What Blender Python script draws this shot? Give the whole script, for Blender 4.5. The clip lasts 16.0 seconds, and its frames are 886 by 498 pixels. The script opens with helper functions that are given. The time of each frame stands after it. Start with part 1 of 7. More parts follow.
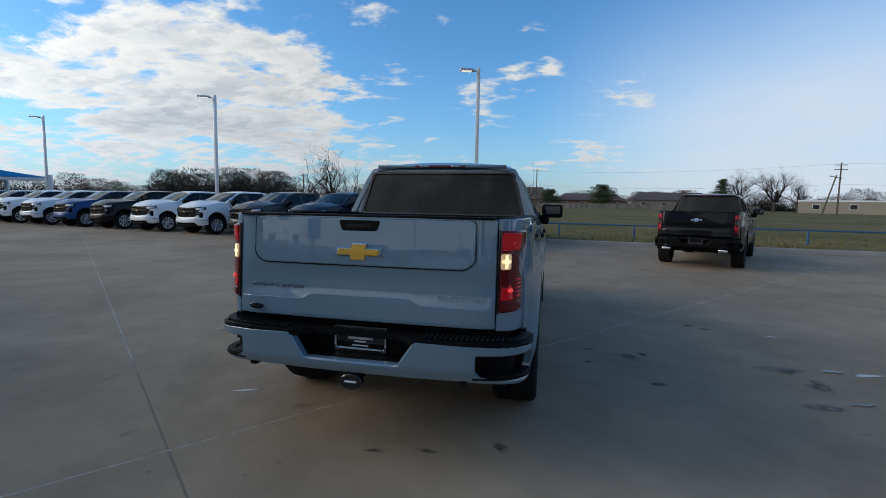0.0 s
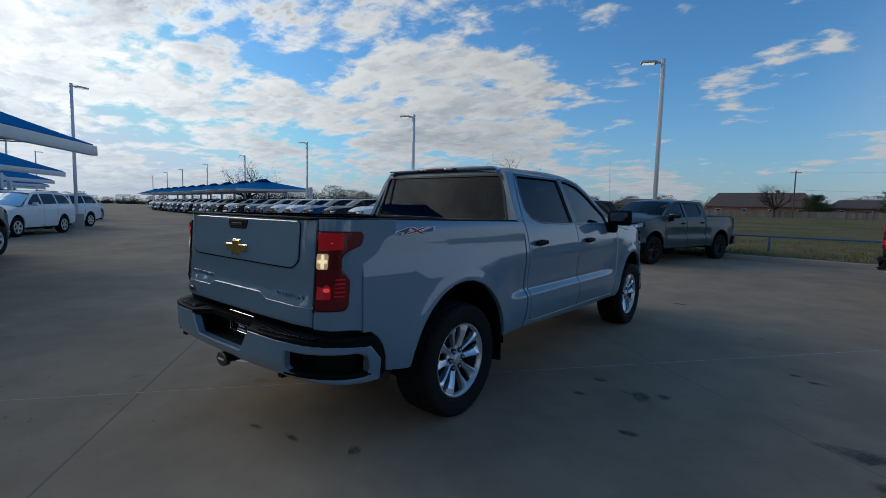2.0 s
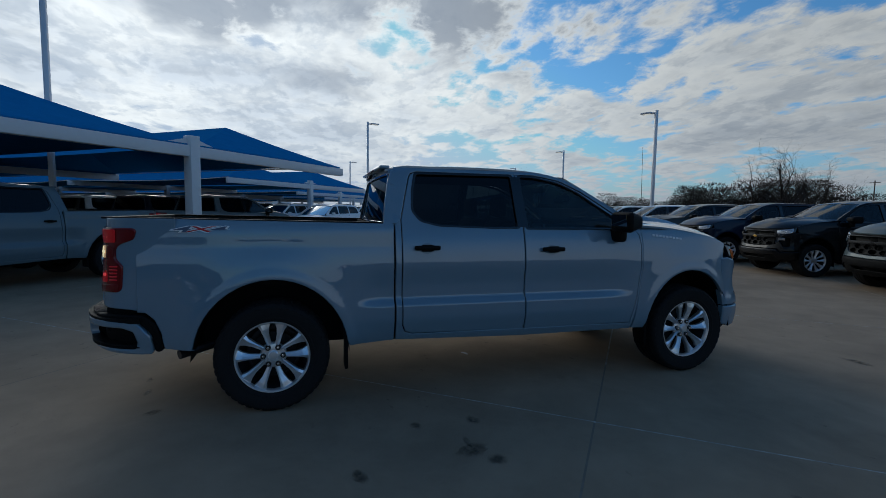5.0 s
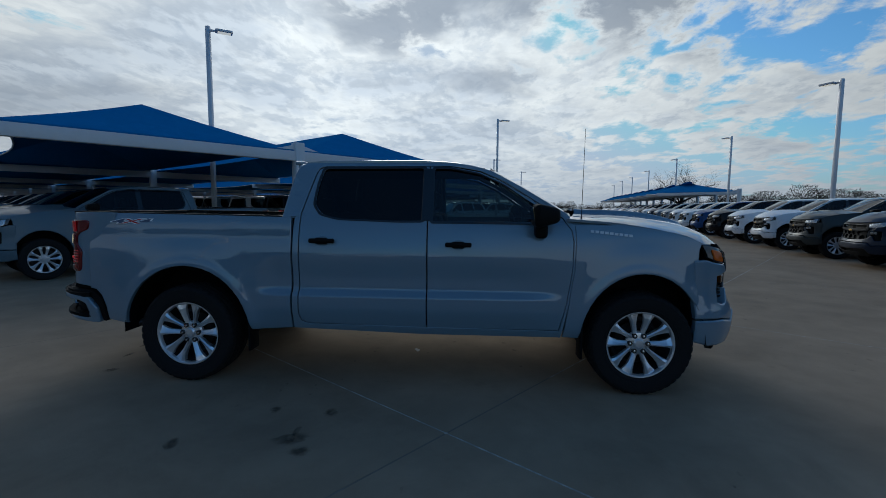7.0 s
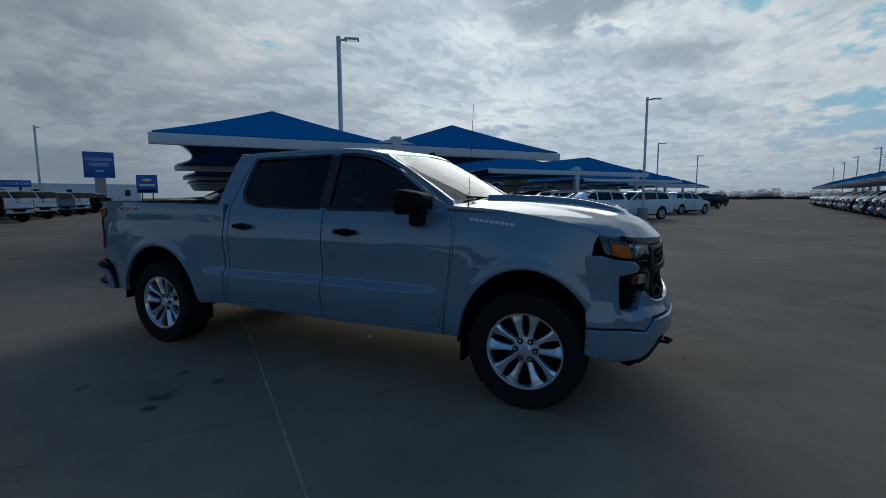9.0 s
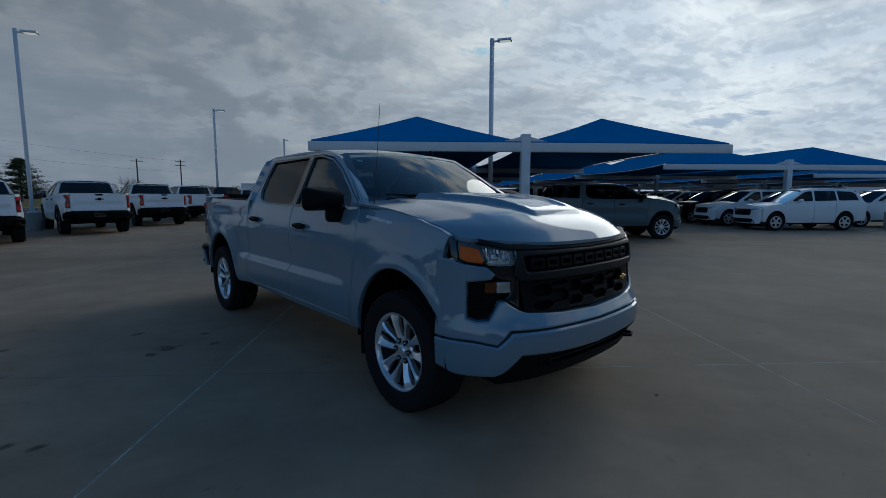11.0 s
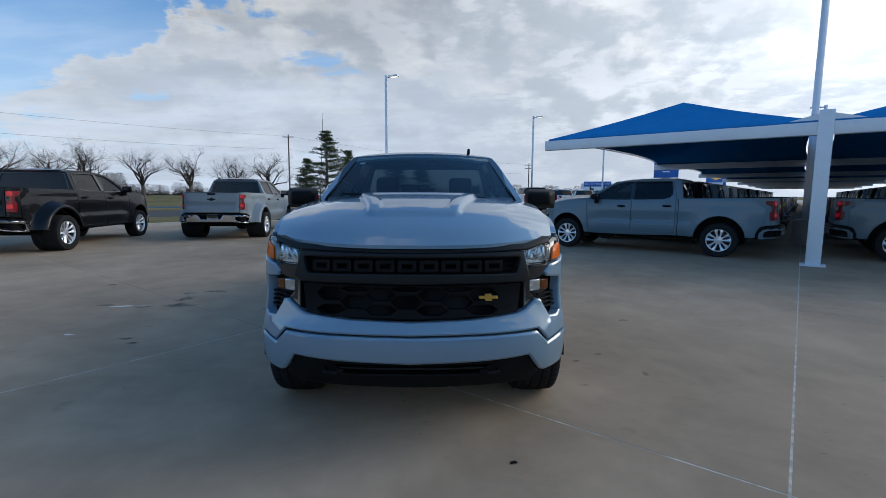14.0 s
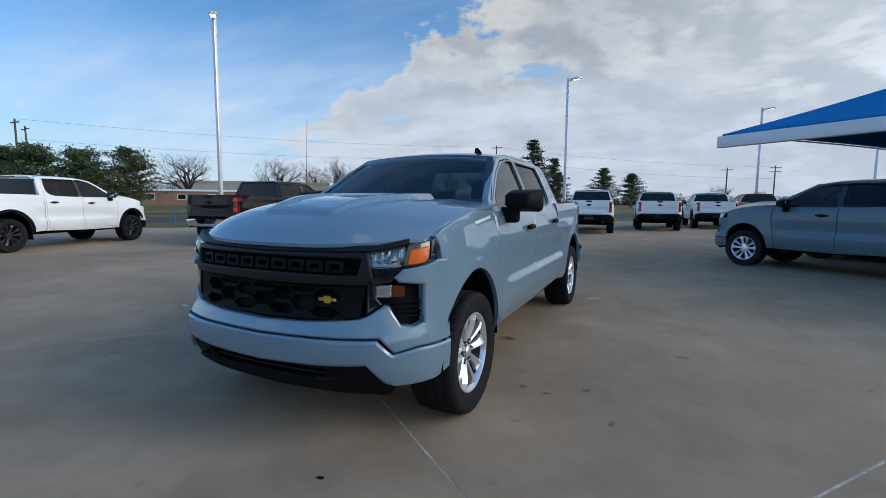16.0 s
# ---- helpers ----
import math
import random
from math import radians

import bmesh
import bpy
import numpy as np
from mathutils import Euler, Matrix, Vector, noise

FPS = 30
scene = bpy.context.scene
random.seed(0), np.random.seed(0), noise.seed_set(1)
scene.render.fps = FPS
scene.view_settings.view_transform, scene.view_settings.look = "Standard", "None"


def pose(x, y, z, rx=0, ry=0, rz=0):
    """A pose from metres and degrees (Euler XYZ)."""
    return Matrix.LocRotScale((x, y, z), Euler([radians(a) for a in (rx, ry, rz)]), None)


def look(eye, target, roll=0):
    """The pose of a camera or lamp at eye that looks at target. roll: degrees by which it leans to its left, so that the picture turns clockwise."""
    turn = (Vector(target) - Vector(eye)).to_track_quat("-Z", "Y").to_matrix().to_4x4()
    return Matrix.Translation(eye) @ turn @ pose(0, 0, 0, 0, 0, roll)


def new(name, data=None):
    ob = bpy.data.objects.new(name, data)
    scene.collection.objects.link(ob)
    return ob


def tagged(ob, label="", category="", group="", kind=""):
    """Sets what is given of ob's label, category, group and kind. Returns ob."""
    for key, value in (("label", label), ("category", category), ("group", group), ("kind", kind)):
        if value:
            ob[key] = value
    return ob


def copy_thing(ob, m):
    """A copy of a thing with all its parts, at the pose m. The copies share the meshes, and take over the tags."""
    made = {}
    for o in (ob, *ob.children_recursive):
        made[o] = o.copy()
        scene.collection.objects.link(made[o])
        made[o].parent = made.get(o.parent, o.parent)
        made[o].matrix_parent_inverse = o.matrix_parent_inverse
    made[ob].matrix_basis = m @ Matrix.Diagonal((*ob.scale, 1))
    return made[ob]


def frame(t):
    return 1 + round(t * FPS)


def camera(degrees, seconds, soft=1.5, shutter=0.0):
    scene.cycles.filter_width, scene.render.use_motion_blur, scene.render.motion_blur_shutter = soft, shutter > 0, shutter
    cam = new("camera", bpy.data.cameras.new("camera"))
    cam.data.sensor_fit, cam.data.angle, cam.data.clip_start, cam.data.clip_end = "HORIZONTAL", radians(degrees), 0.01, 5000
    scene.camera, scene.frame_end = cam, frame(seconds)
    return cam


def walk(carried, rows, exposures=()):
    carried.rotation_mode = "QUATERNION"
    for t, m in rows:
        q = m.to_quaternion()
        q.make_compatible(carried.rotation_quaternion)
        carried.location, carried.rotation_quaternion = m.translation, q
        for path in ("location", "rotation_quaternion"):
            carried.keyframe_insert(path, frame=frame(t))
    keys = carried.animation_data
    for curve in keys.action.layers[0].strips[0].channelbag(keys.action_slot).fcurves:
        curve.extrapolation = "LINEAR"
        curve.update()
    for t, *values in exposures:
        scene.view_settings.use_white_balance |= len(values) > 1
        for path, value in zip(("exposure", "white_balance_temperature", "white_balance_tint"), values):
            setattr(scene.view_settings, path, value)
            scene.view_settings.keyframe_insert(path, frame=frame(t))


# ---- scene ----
cam = camera(87.4, 16.0, soft=0.65)
PATH = [
    (0, (1.046, -3.582, 1.494), (0.606, -1.641, 1.301), 1.0),
    (0.5, (1.55, -3.442, 1.487), (0.89, -1.565, 1.289), 1.1),
    (1, (2.046, -3.243, 1.481), (1.169, -1.456, 1.288), 1.0),
    (1.5, (2.509, -2.966, 1.482), (1.43, -1.293, 1.293), 1.2),
    (2, (2.922, -2.606, 1.497), (1.663, -1.062, 1.319), 1.3),
    (2.5, (3.32, -2.189, 1.49), (1.901, -0.79, 1.312), 1.3),
    (3, (3.635, -1.713, 1.496), (2.079, -0.47, 1.319), 1.3),
    (3.5, (3.939, -1.243, 1.493), (2.266, -0.162, 1.32), 1.3),
    (4, (4.18, -0.729, 1.495), (2.407, 0.182, 1.33), 1.3),
    (4.5, (4.406, -0.218, 1.497), (2.55, 0.511, 1.335), 1.0),
    (7, (4.66, 2.405, 1.485), (2.673, 2.277, 1.304), 0.4),
    (7.5, (4.562, 2.953, 1.477), (2.591, 2.666, 1.293), 0.1),
    (8, (4.442, 3.485, 1.476), (2.504, 3.036, 1.275), 0.1),
    (8.5, (4.239, 3.998, 1.466), (2.354, 3.366, 1.25), -0.1),
    (11, (2.749, 6.208, 1.448), (1.432, 4.721, 1.221), 0.1),
    (11.5, (2.323, 6.499, 1.448), (1.185, 4.87, 1.22), -0.2),
    (12, (1.867, 6.754, 1.448), (0.927, 5.002, 1.225), -0.1),
    (12.5, (1.425, 6.976, 1.424), (0.699, 5.127, 1.195), 0.1),
    (13, (0.922, 7.128, 1.45), (0.425, 5.205, 1.21), 0.1),
    (13.5, (0.384, 7.198, 1.451), (0.122, 5.23, 1.209), 0.1),
    (14, (-0.147, 7.193, 1.457), (-0.171, 5.207, 1.224), 0.3),
    (14.5, (-0.666, 7.141, 1.459), (-0.461, 5.165, 1.234), 0.4),
    (15, (-1.148, 7.025, 1.456), (-0.719, 5.084, 1.235), 0.3),
    (15.5, (-1.63, 6.843, 1.434), (-0.99, 4.96, 1.224), 0.3),
    (16, (-2.074, 6.578, 1.41), (-1.232, 4.775, 1.207), 0.4),
]
walk(cam, [(t, look(eye, target, roll)) for t, eye, target, roll in PATH],
     [(0, 0.06, 6220, 7), (0.5, 0.10, 6260, 8), (1.0, -0.10, 6200, 7), (1.6, -0.33, 6080, 7), (3.0, -0.48, 6040, 6), (4.5, -0.68, 5960, 5), (7, -0.75, 5880, 4), (8.5, -1.03, 5820, 3), (11, -0.90, 5760, 3), (12, -0.52, 5880, 5), (13, 0.16, 6080, 7), (14.5, 0.52, 6180, 8), (16, 0.48, 6200, 8)])

# ---- world and light ----
SUN_YAW, SUN_EL = 104.0, 21.0
sun_dir = Vector((-math.sin(radians(SUN_YAW)) * math.cos(radians(SUN_EL)), math.cos(radians(SUN_YAW)) * math.cos(radians(SUN_EL)), math.sin(radians(SUN_EL))))


class Nodes:
    """Short hand for building node trees."""

    def __init__(self, tree):
        self.tree = tree

    def add(self, kind, props=None, **sockets):
        node = self.tree.nodes.new(kind)
        props = props or {}
        if "operation" in props:
            node.operation = props["operation"]
        if "use_clamp" in props:
            node.use_clamp = props["use_clamp"]
        if "data_type" in props:
            node.data_type, node.blend_type = props["data_type"], props["blend_type"]
        if "interpolation_type" in props:
            node.clamp, node.interpolation_type = props["clamp"], props["interpolation_type"]
        for key, value in sockets.items():
            name = key.replace("_", " ")
            sock = node.inputs[int(key[1:])] if key[0] == "i" and key[1:].isdigit() else node.inputs[name]
            if isinstance(value, bpy.types.NodeSocket):
                self.tree.links.new(value, sock)
            else:
                sock.default_value = value
        return node

    def math(self, op, a, b=0.0, c=0.0, clamp=False):
        return self.add("ShaderNodeMath", {"operation": op, "use_clamp": clamp}, i0=a, i1=b, i2=c).outputs[0]

    def vec(self, op, a, b=(0, 0, 0)):
        n = self.add("ShaderNodeVectorMath", {"operation": op}, i0=a, i1=b)
        return n.outputs["Value"] if op in ("DOT_PRODUCT", "LENGTH") else n.outputs[0]

    def noise(self, vector, scale, detail=4.0, rough=0.55, distortion=0.0):
        return self.add("ShaderNodeTexNoise", Vector=vector, Scale=scale, Detail=detail, Roughness=rough, Distortion=distortion).outputs[0]

    def ramp(self, fac, stops):
        node = self.add("ShaderNodeValToRGB", Fac=fac)
        el = node.color_ramp.elements
        while len(el) < len(stops):
            el.new(0.5)
        for e, (p, c) in zip(el, stops):
            e.position = p
            e.color = (*c, 1) if len(c) == 3 else c
        return node.outputs[0]

    def mix(self, fac, a, b, blend="MIX"):
        node = self.add("ShaderNodeMix", {"data_type": "RGBA", "blend_type": blend})
        for sock, value in zip((node.inputs[0], node.inputs[6], node.inputs[7]), (fac, a, b)):
            if isinstance(value, bpy.types.NodeSocket):
                self.tree.links.new(value, sock)
            elif isinstance(value, tuple) and len(value) == 3:
                sock.default_value = (*value, 1)
            else:
                sock.default_value = value
        return node.outputs[2]

    def remap(self, value, a, b, c=0.0, d=1.0):
        return self.add("ShaderNodeMapRange", {"clamp": True, "interpolation_type": "SMOOTHSTEP"}, i0=value, i1=a, i2=b, i3=c, i4=d).outputs[0]


def make_world():
    world = bpy.data.worlds.new("sky")
    world.use_nodes = True
    scene.world = world
    world.node_tree.nodes.clear()
    n = Nodes(world.node_tree)
    sky = n.add("ShaderNodeTexSky")
    sky.sky_type, sky.sun_disc, sky.sun_elevation, sky.sun_rotation = "NISHITA", False, radians(SUN_EL), radians(-SUN_YAW)
    sky.altitude, sky.air_density, sky.dust_density, sky.ozone_density = 300.0, 1.0, 1.2, 1.5
    d = n.vec("NORMALIZE", n.add("ShaderNodeTexCoord").outputs["Generated"])
    sep = n.add("ShaderNodeSeparateXYZ", i0=d)
    up = n.math("MAXIMUM", sep.outputs[2], 0.0)
    flat = n.math("ADD", up, 0.16)
    px, py = n.math("DIVIDE", sep.outputs[0], flat), n.math("DIVIDE", sep.outputs[1], flat)
    plane = n.add("ShaderNodeCombineXYZ", i0=px, i1=py, i2=0.0).outputs[0]
    plane = n.vec("ADD", plane, (3.7, 1.3, 0.4))
    warp = n.add("ShaderNodeTexNoise", Vector=plane, Scale=2.0, Detail=4.0).outputs["Color"]
    warped = n.vec("ADD", plane, n.vec("MULTIPLY", n.vec("SUBTRACT", warp, (0.5, 0.5, 0.5)), (0.20, 0.20, 0)))

    def density(p):
        big = n.math("MULTIPLY_ADD", n.noise(p, 0.85, 3.0, 0.5), 1.35, -0.175)
        mid = n.math("MULTIPLY_ADD", n.noise(p, 2.6, 8.0, 0.60), 1.30, -0.15)
        cell = n.math("MULTIPLY_ADD", n.noise(n.vec("MULTIPLY", p, (0.8, 1.2, 1.0)), 6.5, 5.0, 0.58), 1.5, -0.25)
        return n.math("ADD", n.math("ADD", n.math("MULTIPLY", big, 0.40), n.math("MULTIPLY", mid, 0.40)), n.math("MULTIPLY", cell, 0.20)), cell

    # more cloud towards the west and south, open blue to the north and east
    west = n.vec("DOT_PRODUCT", d, (-0.906, -0.42, 0.10))
    cover = n.math("ADD", n.math("MULTIPLY", n.remap(west, -0.50, 0.20), 0.108), n.math("MULTIPLY", n.remap(west, 0.1, 0.9), 0.012))
    # the zenith is mostly clear
    cover = n.math("SUBTRACT", n.math("ADD", cover, 0.022), n.math("MULTIPLY", n.remap(up, 0.58, 0.82), 0.115))
    south = n.remap(n.vec("DOT_PRODUCT", d, (0.10, -0.99, 0.0)), 0.25, 0.80)
    cover = n.math("ADD", cover, n.math("MULTIPLY", south, n.remap(up, 0.42, 0.10, 0.0, 0.075)))
    # a tall bank to the south-south-west, open sky beyond it
    facing = n.vec("DOT_PRODUCT", d, (0.0, -1.0, 0.0))
    past = n.math("ADD", n.vec("DOT_PRODUCT", d, (0.92, 0.39, 1.67)), n.math("MULTIPLY_ADD", n.noise(d, 5.0, 6.0, 0.55), 0.75, -0.91))
    bank = n.math("MULTIPLY", n.remap(n.vec("DOT_PRODUCT", d, (0.02, -0.97, 0.22)), 0.72, 0.88), n.remap(past, 0.14, -0.14))
    cover = n.math("ADD", cover, n.math("MULTIPLY", bank, 0.085))
    cover = n.math("SUBTRACT", cover, n.math("MULTIPLY", n.math("MULTIPLY", n.remap(past, -0.06, 0.16), n.remap(facing, 0.05, 0.35)), 0.16))
    nearsun = n.math("POWER", n.math("MAXIMUM", n.vec("DOT_PRODUCT", d, tuple(sun_dir)), 0.0), 8.0)
    cover = n.math("ADD", cover, n.math("MULTIPLY", nearsun, 0.10))
    here, puff = density(warped)
    # rounded heads of cloud, seen from the side in the south
    def rounded_heads(p):
        return n.math("MULTIPLY_ADD", n.noise(n.vec("MULTIPLY", p, (1.0, 1.0, 1.7)), 8.0, 6.0, 0.52), 1.8, -0.40)

    heads = rounded_heads(d)
    under = n.remap(n.math("SUBTRACT", rounded_heads(n.vec("ADD", d, (-0.030, 0.0, 0.035))), heads), -0.16, 0.24)
    puff = n.mix(n.math("MULTIPLY", bank, 0.75), puff, heads)
    dens = n.math("ADD", here, n.math("MULTIPLY_ADD", n.math("MULTIPLY", n.math("SUBTRACT", heads, 0.5), bank), 0.20, cover))
    near = n.math("ADD", density(n.vec("ADD", warped, (-0.07, -0.02, 0.0)))[0], cover)
    cloud = n.remap(dens, 0.575, 0.665)
    thick = n.remap(dens, 0.65, 0.86)
    side = n.remap(n.math("SUBTRACT", near, dens), -0.045, 0.05)
    glow = n.math("POWER", n.math("MAXIMUM", n.vec("DOT_PRODUCT", d, tuple(sun_dir)), 0.0), 14.0)
    wide = n.math("POWER", n.math("MAXIMUM", n.vec("DOT_PRODUCT", d, tuple(sun_dir)), 0.0), 2.5)
    lit = n.mix(thick, (1.18, 1.15, 1.10), (0.84, 0.87, 0.92))
    lit = n.mix(n.math("MULTIPLY", side, n.math("ADD", 0.16, n.math("MULTIPLY", thick, 0.34))), lit, (0.47, 0.51, 0.58))
    # gaps between the small puffs
    lit = n.mix(n.math("MULTIPLY", n.remap(puff, 0.56, 0.34), n.math("ADD", 0.12, n.math("MULTIPLY", n.remap(dens, 0.60, 0.72), n.math("SUBTRACT", 0.38, n.math("MULTIPLY", south, 0.20))))), lit, (0.48, 0.545, 0.645))
    # broad grey undersides, mostly overhead
    mass = n.remap(n.noise(n.vec("ADD", warped, (1.7, 8.2, 0.0)), 1.05, 6.0, 0.52), 0.45, 0.61)
    lit = n.mix(n.math("MULTIPLY", n.math("MULTIPLY", mass, n.remap(dens, 0.62, 0.71)), n.math("MULTIPLY", n.remap(up, 0.06, 0.38, 0.12, 0.86), n.math("MULTIPLY_ADD", bank, -0.62, 1.0))), lit, (0.36, 0.395, 0.46))
    lit = n.mix(n.math("MULTIPLY", n.math("MULTIPLY", bank, under), 0.85), lit, (0.50, 0.545, 0.61))
    gain = n.math("ADD", n.math("MULTIPLY_ADD", n.math("MULTIPLY", n.remap(west, 0.35, 0.95), n.math("SUBTRACT", 1.0, south)), 0.16, n.math("MULTIPLY_ADD", bank, 0.03, n.math("MULTIPLY_ADD", south, -0.24, 0.62))), n.math("ADD", n.math("MULTIPLY", wide, 0.66), n.math("MULTIPLY", glow, 0.08)))
    gain = n.math("ADD", gain, n.math("MULTIPLY", n.remap(n.vec("DOT_PRODUCT", d, (-0.46, -0.85, 0.25)), 0.82, 1.0), 0.17))
    lit = n.add("ShaderNodeVectorMath", {"operation": "SCALE"}, i0=lit, i3=gain).outputs[0]
    blue = n.add("ShaderNodeVectorMath", {"operation": "MULTIPLY"}, i0=sky.outputs[0], i1=(0.078, 0.140, 0.185)).outputs[0]
    blue = n.vec("MINIMUM", blue, (0.82, 0.93, 1.10))
    blue = n.add("ShaderNodeVectorMath", {"operation": "SCALE"}, i0=blue, i3=n.math("SUBTRACT", 1.0, n.math("MULTIPLY", n.remap(n.vec("DOT_PRODUCT", d, (0.45, -0.87, 0.0)), 0.3, 0.8), 0.32))).outputs[0]
    mixed = n.mix(cloud, blue, lit)
    # pale haze along the horizon
    haze = n.math("POWER", n.math("SUBTRACT", 1.0, up), 10.0)
    hazecol = n.add("ShaderNodeVectorMath", {"operation": "SCALE"}, i0=(0.62, 0.685, 0.79), i3=n.math("ADD", n.math("MULTIPLY_ADD", south, -0.16, 0.72), n.math("MULTIPLY", wide, 0.30))).outputs[0]
    mixed = n.mix(n.math("MULTIPLY", haze, 0.85), mixed, hazecol)
    # thin white veil low in the north-east
    ne = n.remap(n.vec("DOT_PRODUCT", d, (0.74, 0.66, 0.12)), 0.62, 0.93)
    veil = n.math("MULTIPLY", n.math("MULTIPLY", ne, n.remap(up, 0.46, 0.12)), n.math("ADD", 0.60, n.math("MULTIPLY", n.noise(plane, 1.2, 4.0), 0.6)), clamp=True)
    mixed = n.mix(veil, mixed, (0.64, 0.69, 0.77))
    # wisps of high cirrus in the south-east
    wisps = n.remap(n.noise(n.vec("MULTIPLY", plane, (0.7, 2.0, 1.0)), 1.1, 6.0, 0.62), 0.36, 0.70)
    east = n.remap(n.vec("DOT_PRODUCT", d, (0.86, -0.50, 0.10)), 0.25, 0.85)
    mixed = n.mix(n.math("MULTIPLY", n.math("MULTIPLY", wisps, east), n.remap(up, 0.10, 0.34, 0.55, 0.16)), mixed, (0.56, 0.63, 0.74))
    # soft pale veil low in the south-east
    se = n.remap(n.vec("DOT_PRODUCT", d, (0.52, -0.85, 0.0)), 0.55, 0.92)
    mixed = n.mix(n.math("MULTIPLY", n.math("MULTIPLY", se, n.remap(up, 0.40, 0.14)), n.math("ADD", 0.10, n.math("MULTIPLY", n.noise(plane, 1.4, 4.0), 0.70))), mixed, (0.48, 0.53, 0.62))
    bg = n.add("ShaderNodeBackground", Color=mixed, Strength=1.0)
    out = n.add("ShaderNodeOutputWorld")
    world.node_tree.links.new(bg.outputs[0], out.inputs[0])


make_world()
sun = new("sun", bpy.data.lights.new("sun", "SUN"))
sun.data.energy, sun.data.angle, sun.data.color = 1.05, radians(34), (1.0, 0.93, 0.83)
sun.matrix_world = look(sun_dir * 100, (0, 0, 0))

# ---- materials ----
MATS = {}


def material(name, color, rough=0.5, metal=0.0, coat=0.0, grain=0.0, scale=30.0, bump=0.0, spread=0.12, emit=0.0, tint=False, alpha=1.0, spec=0.5, coords="Object", patches=0.0, island=False):
    """A procedural surface: colour varied at two scales, roughness grain and fine relief."""
    m = bpy.data.materials.new(name)
    m.use_nodes = True
    m.node_tree.nodes.clear()
    n = Nodes(m.node_tree)
    out = n.add("ShaderNodeOutputMaterial")
    p = n.add("ShaderNodeBsdfPrincipled", Roughness=rough, Metallic=metal)
    p.inputs["Coat Weight"].default_value = coat
    p.inputs["Coat Roughness"].default_value = 0.02
    p.inputs["Specular IOR Level"].default_value = spec
    co = n.add("ShaderNodeTexCoord").outputs[coords]
    base = (*color, 1)
    if tint:
        base = n.add("ShaderNodeObjectInfo").outputs["Color"]
    if grain or patches:
        small = n.noise(co, scale, 5.0, 0.6)
        large = n.noise(co, scale * 0.08, 4.0, 0.6)
        k = n.math("ADD", n.math("MULTIPLY", n.math("SUBTRACT", small, 0.5), grain * 2), n.math("MULTIPLY", n.math("SUBTRACT", large, 0.5), patches * 2))
        base = n.add("ShaderNodeVectorMath", {"operation": "SCALE"}, i0=base if isinstance(base, bpy.types.NodeSocket) else color, i3=n.math("ADD", 1.0, k)).outputs[0]
        r = n.math("ADD", rough, n.math("MULTIPLY", n.math("SUBTRACT", small, 0.5), spread), clamp=True)
        m.node_tree.links.new(r, p.inputs["Roughness"])
        if bump:
            b = n.add("ShaderNodeBump", Strength=bump, Distance=0.01, Height=small)
            m.node_tree.links.new(b.outputs[0], p.inputs["Normal"])
    if island:
        r = n.add("ShaderNodeNewGeometry").outputs["Random Per Island"]
        base = n.add("ShaderNodeVectorMath", {"operation": "SCALE"}, i0=base if isinstance(base, bpy.types.NodeSocket) else color, i3=n.math("ADD", 0.75, n.math("MULTIPLY", r, 0.5))).outputs[0]
    if isinstance(base, bpy.types.NodeSocket):
        m.node_tree.links.new(base, p.inputs["Base Color"])
    else:
        p.inputs["Base Color"].default_value = base
    if emit:
        p.inputs["Emission Color"].default_value = (*color, 1)
        p.inputs["Emission Strength"].default_value = emit
    m.node_tree.links.new(p.outputs[0], out.inputs[0])
    MATS[name] = m
    return m


def paint_material(name, metal, coat_ior):
    """Metallic car paint in the object's own colour, with flake and a clear coat."""
    m = bpy.data.materials.new(name)
    m.use_nodes = True
    m.node_tree.nodes.clear()
    n = Nodes(m.node_tree)
    out = n.add("ShaderNodeOutputMaterial")
    col = n.add("ShaderNodeObjectInfo").outputs["Color"]
    co = n.add("ShaderNodeTexCoord").outputs["Object"]
    flake = n.noise(co, 900.0, 2.0, 0.5)
    dust = n.noise(co, 3.0, 6.0, 0.65)
    col = n.add("ShaderNodeVectorMath", {"operation": "SCALE"}, i0=col, i3=n.math("ADD", 0.9, n.math("MULTIPLY", flake, 0.2))).outputs[0]
    p = n.add("ShaderNodeBsdfPrincipled", Metallic=metal, Roughness=0.42)
    p.inputs["Specular IOR Level"].default_value = 0.15 if coat_ior > 1.5 else 0.08
    m.node_tree.links.new(col, p.inputs["Base Color"])
    p.inputs["Coat Weight"].default_value = 1.0 if coat_ior > 1.5 else 0.55
    p.inputs["Coat IOR"].default_value = coat_ior
    r = n.remap(dust, 0.4, 0.8, 0.006, 0.03)
    m.node_tree.links.new(r, p.inputs["Coat Roughness"])
    m.node_tree.links.new(p.outputs[0], out.inputs[0])
    return m


def glass_material(name, color, rough=0.0, gain=1.05):
    """Tinted window glass that mirrors the sky."""
    m = bpy.data.materials.new(name)
    m.use_nodes = True
    m.node_tree.nodes.clear()
    n = Nodes(m.node_tree)
    out = n.add("ShaderNodeOutputMaterial")
    clear = n.add("ShaderNodeBsdfTransparent", Color=(*color, 1))
    gloss = n.add("ShaderNodeBsdfGlossy", Color=(1, 1, 1, 1), Roughness=rough)
    fr = n.add("ShaderNodeFresnel", IOR=1.52)
    fac = n.math("MULTIPLY", fr.outputs[0], gain, clamp=True)
    mixed = n.add("ShaderNodeMixShader", i0=fac, i1=clear.outputs[0], i2=gloss.outputs[0])
    m.node_tree.links.new(mixed.outputs[0], out.inputs[0])
    return m


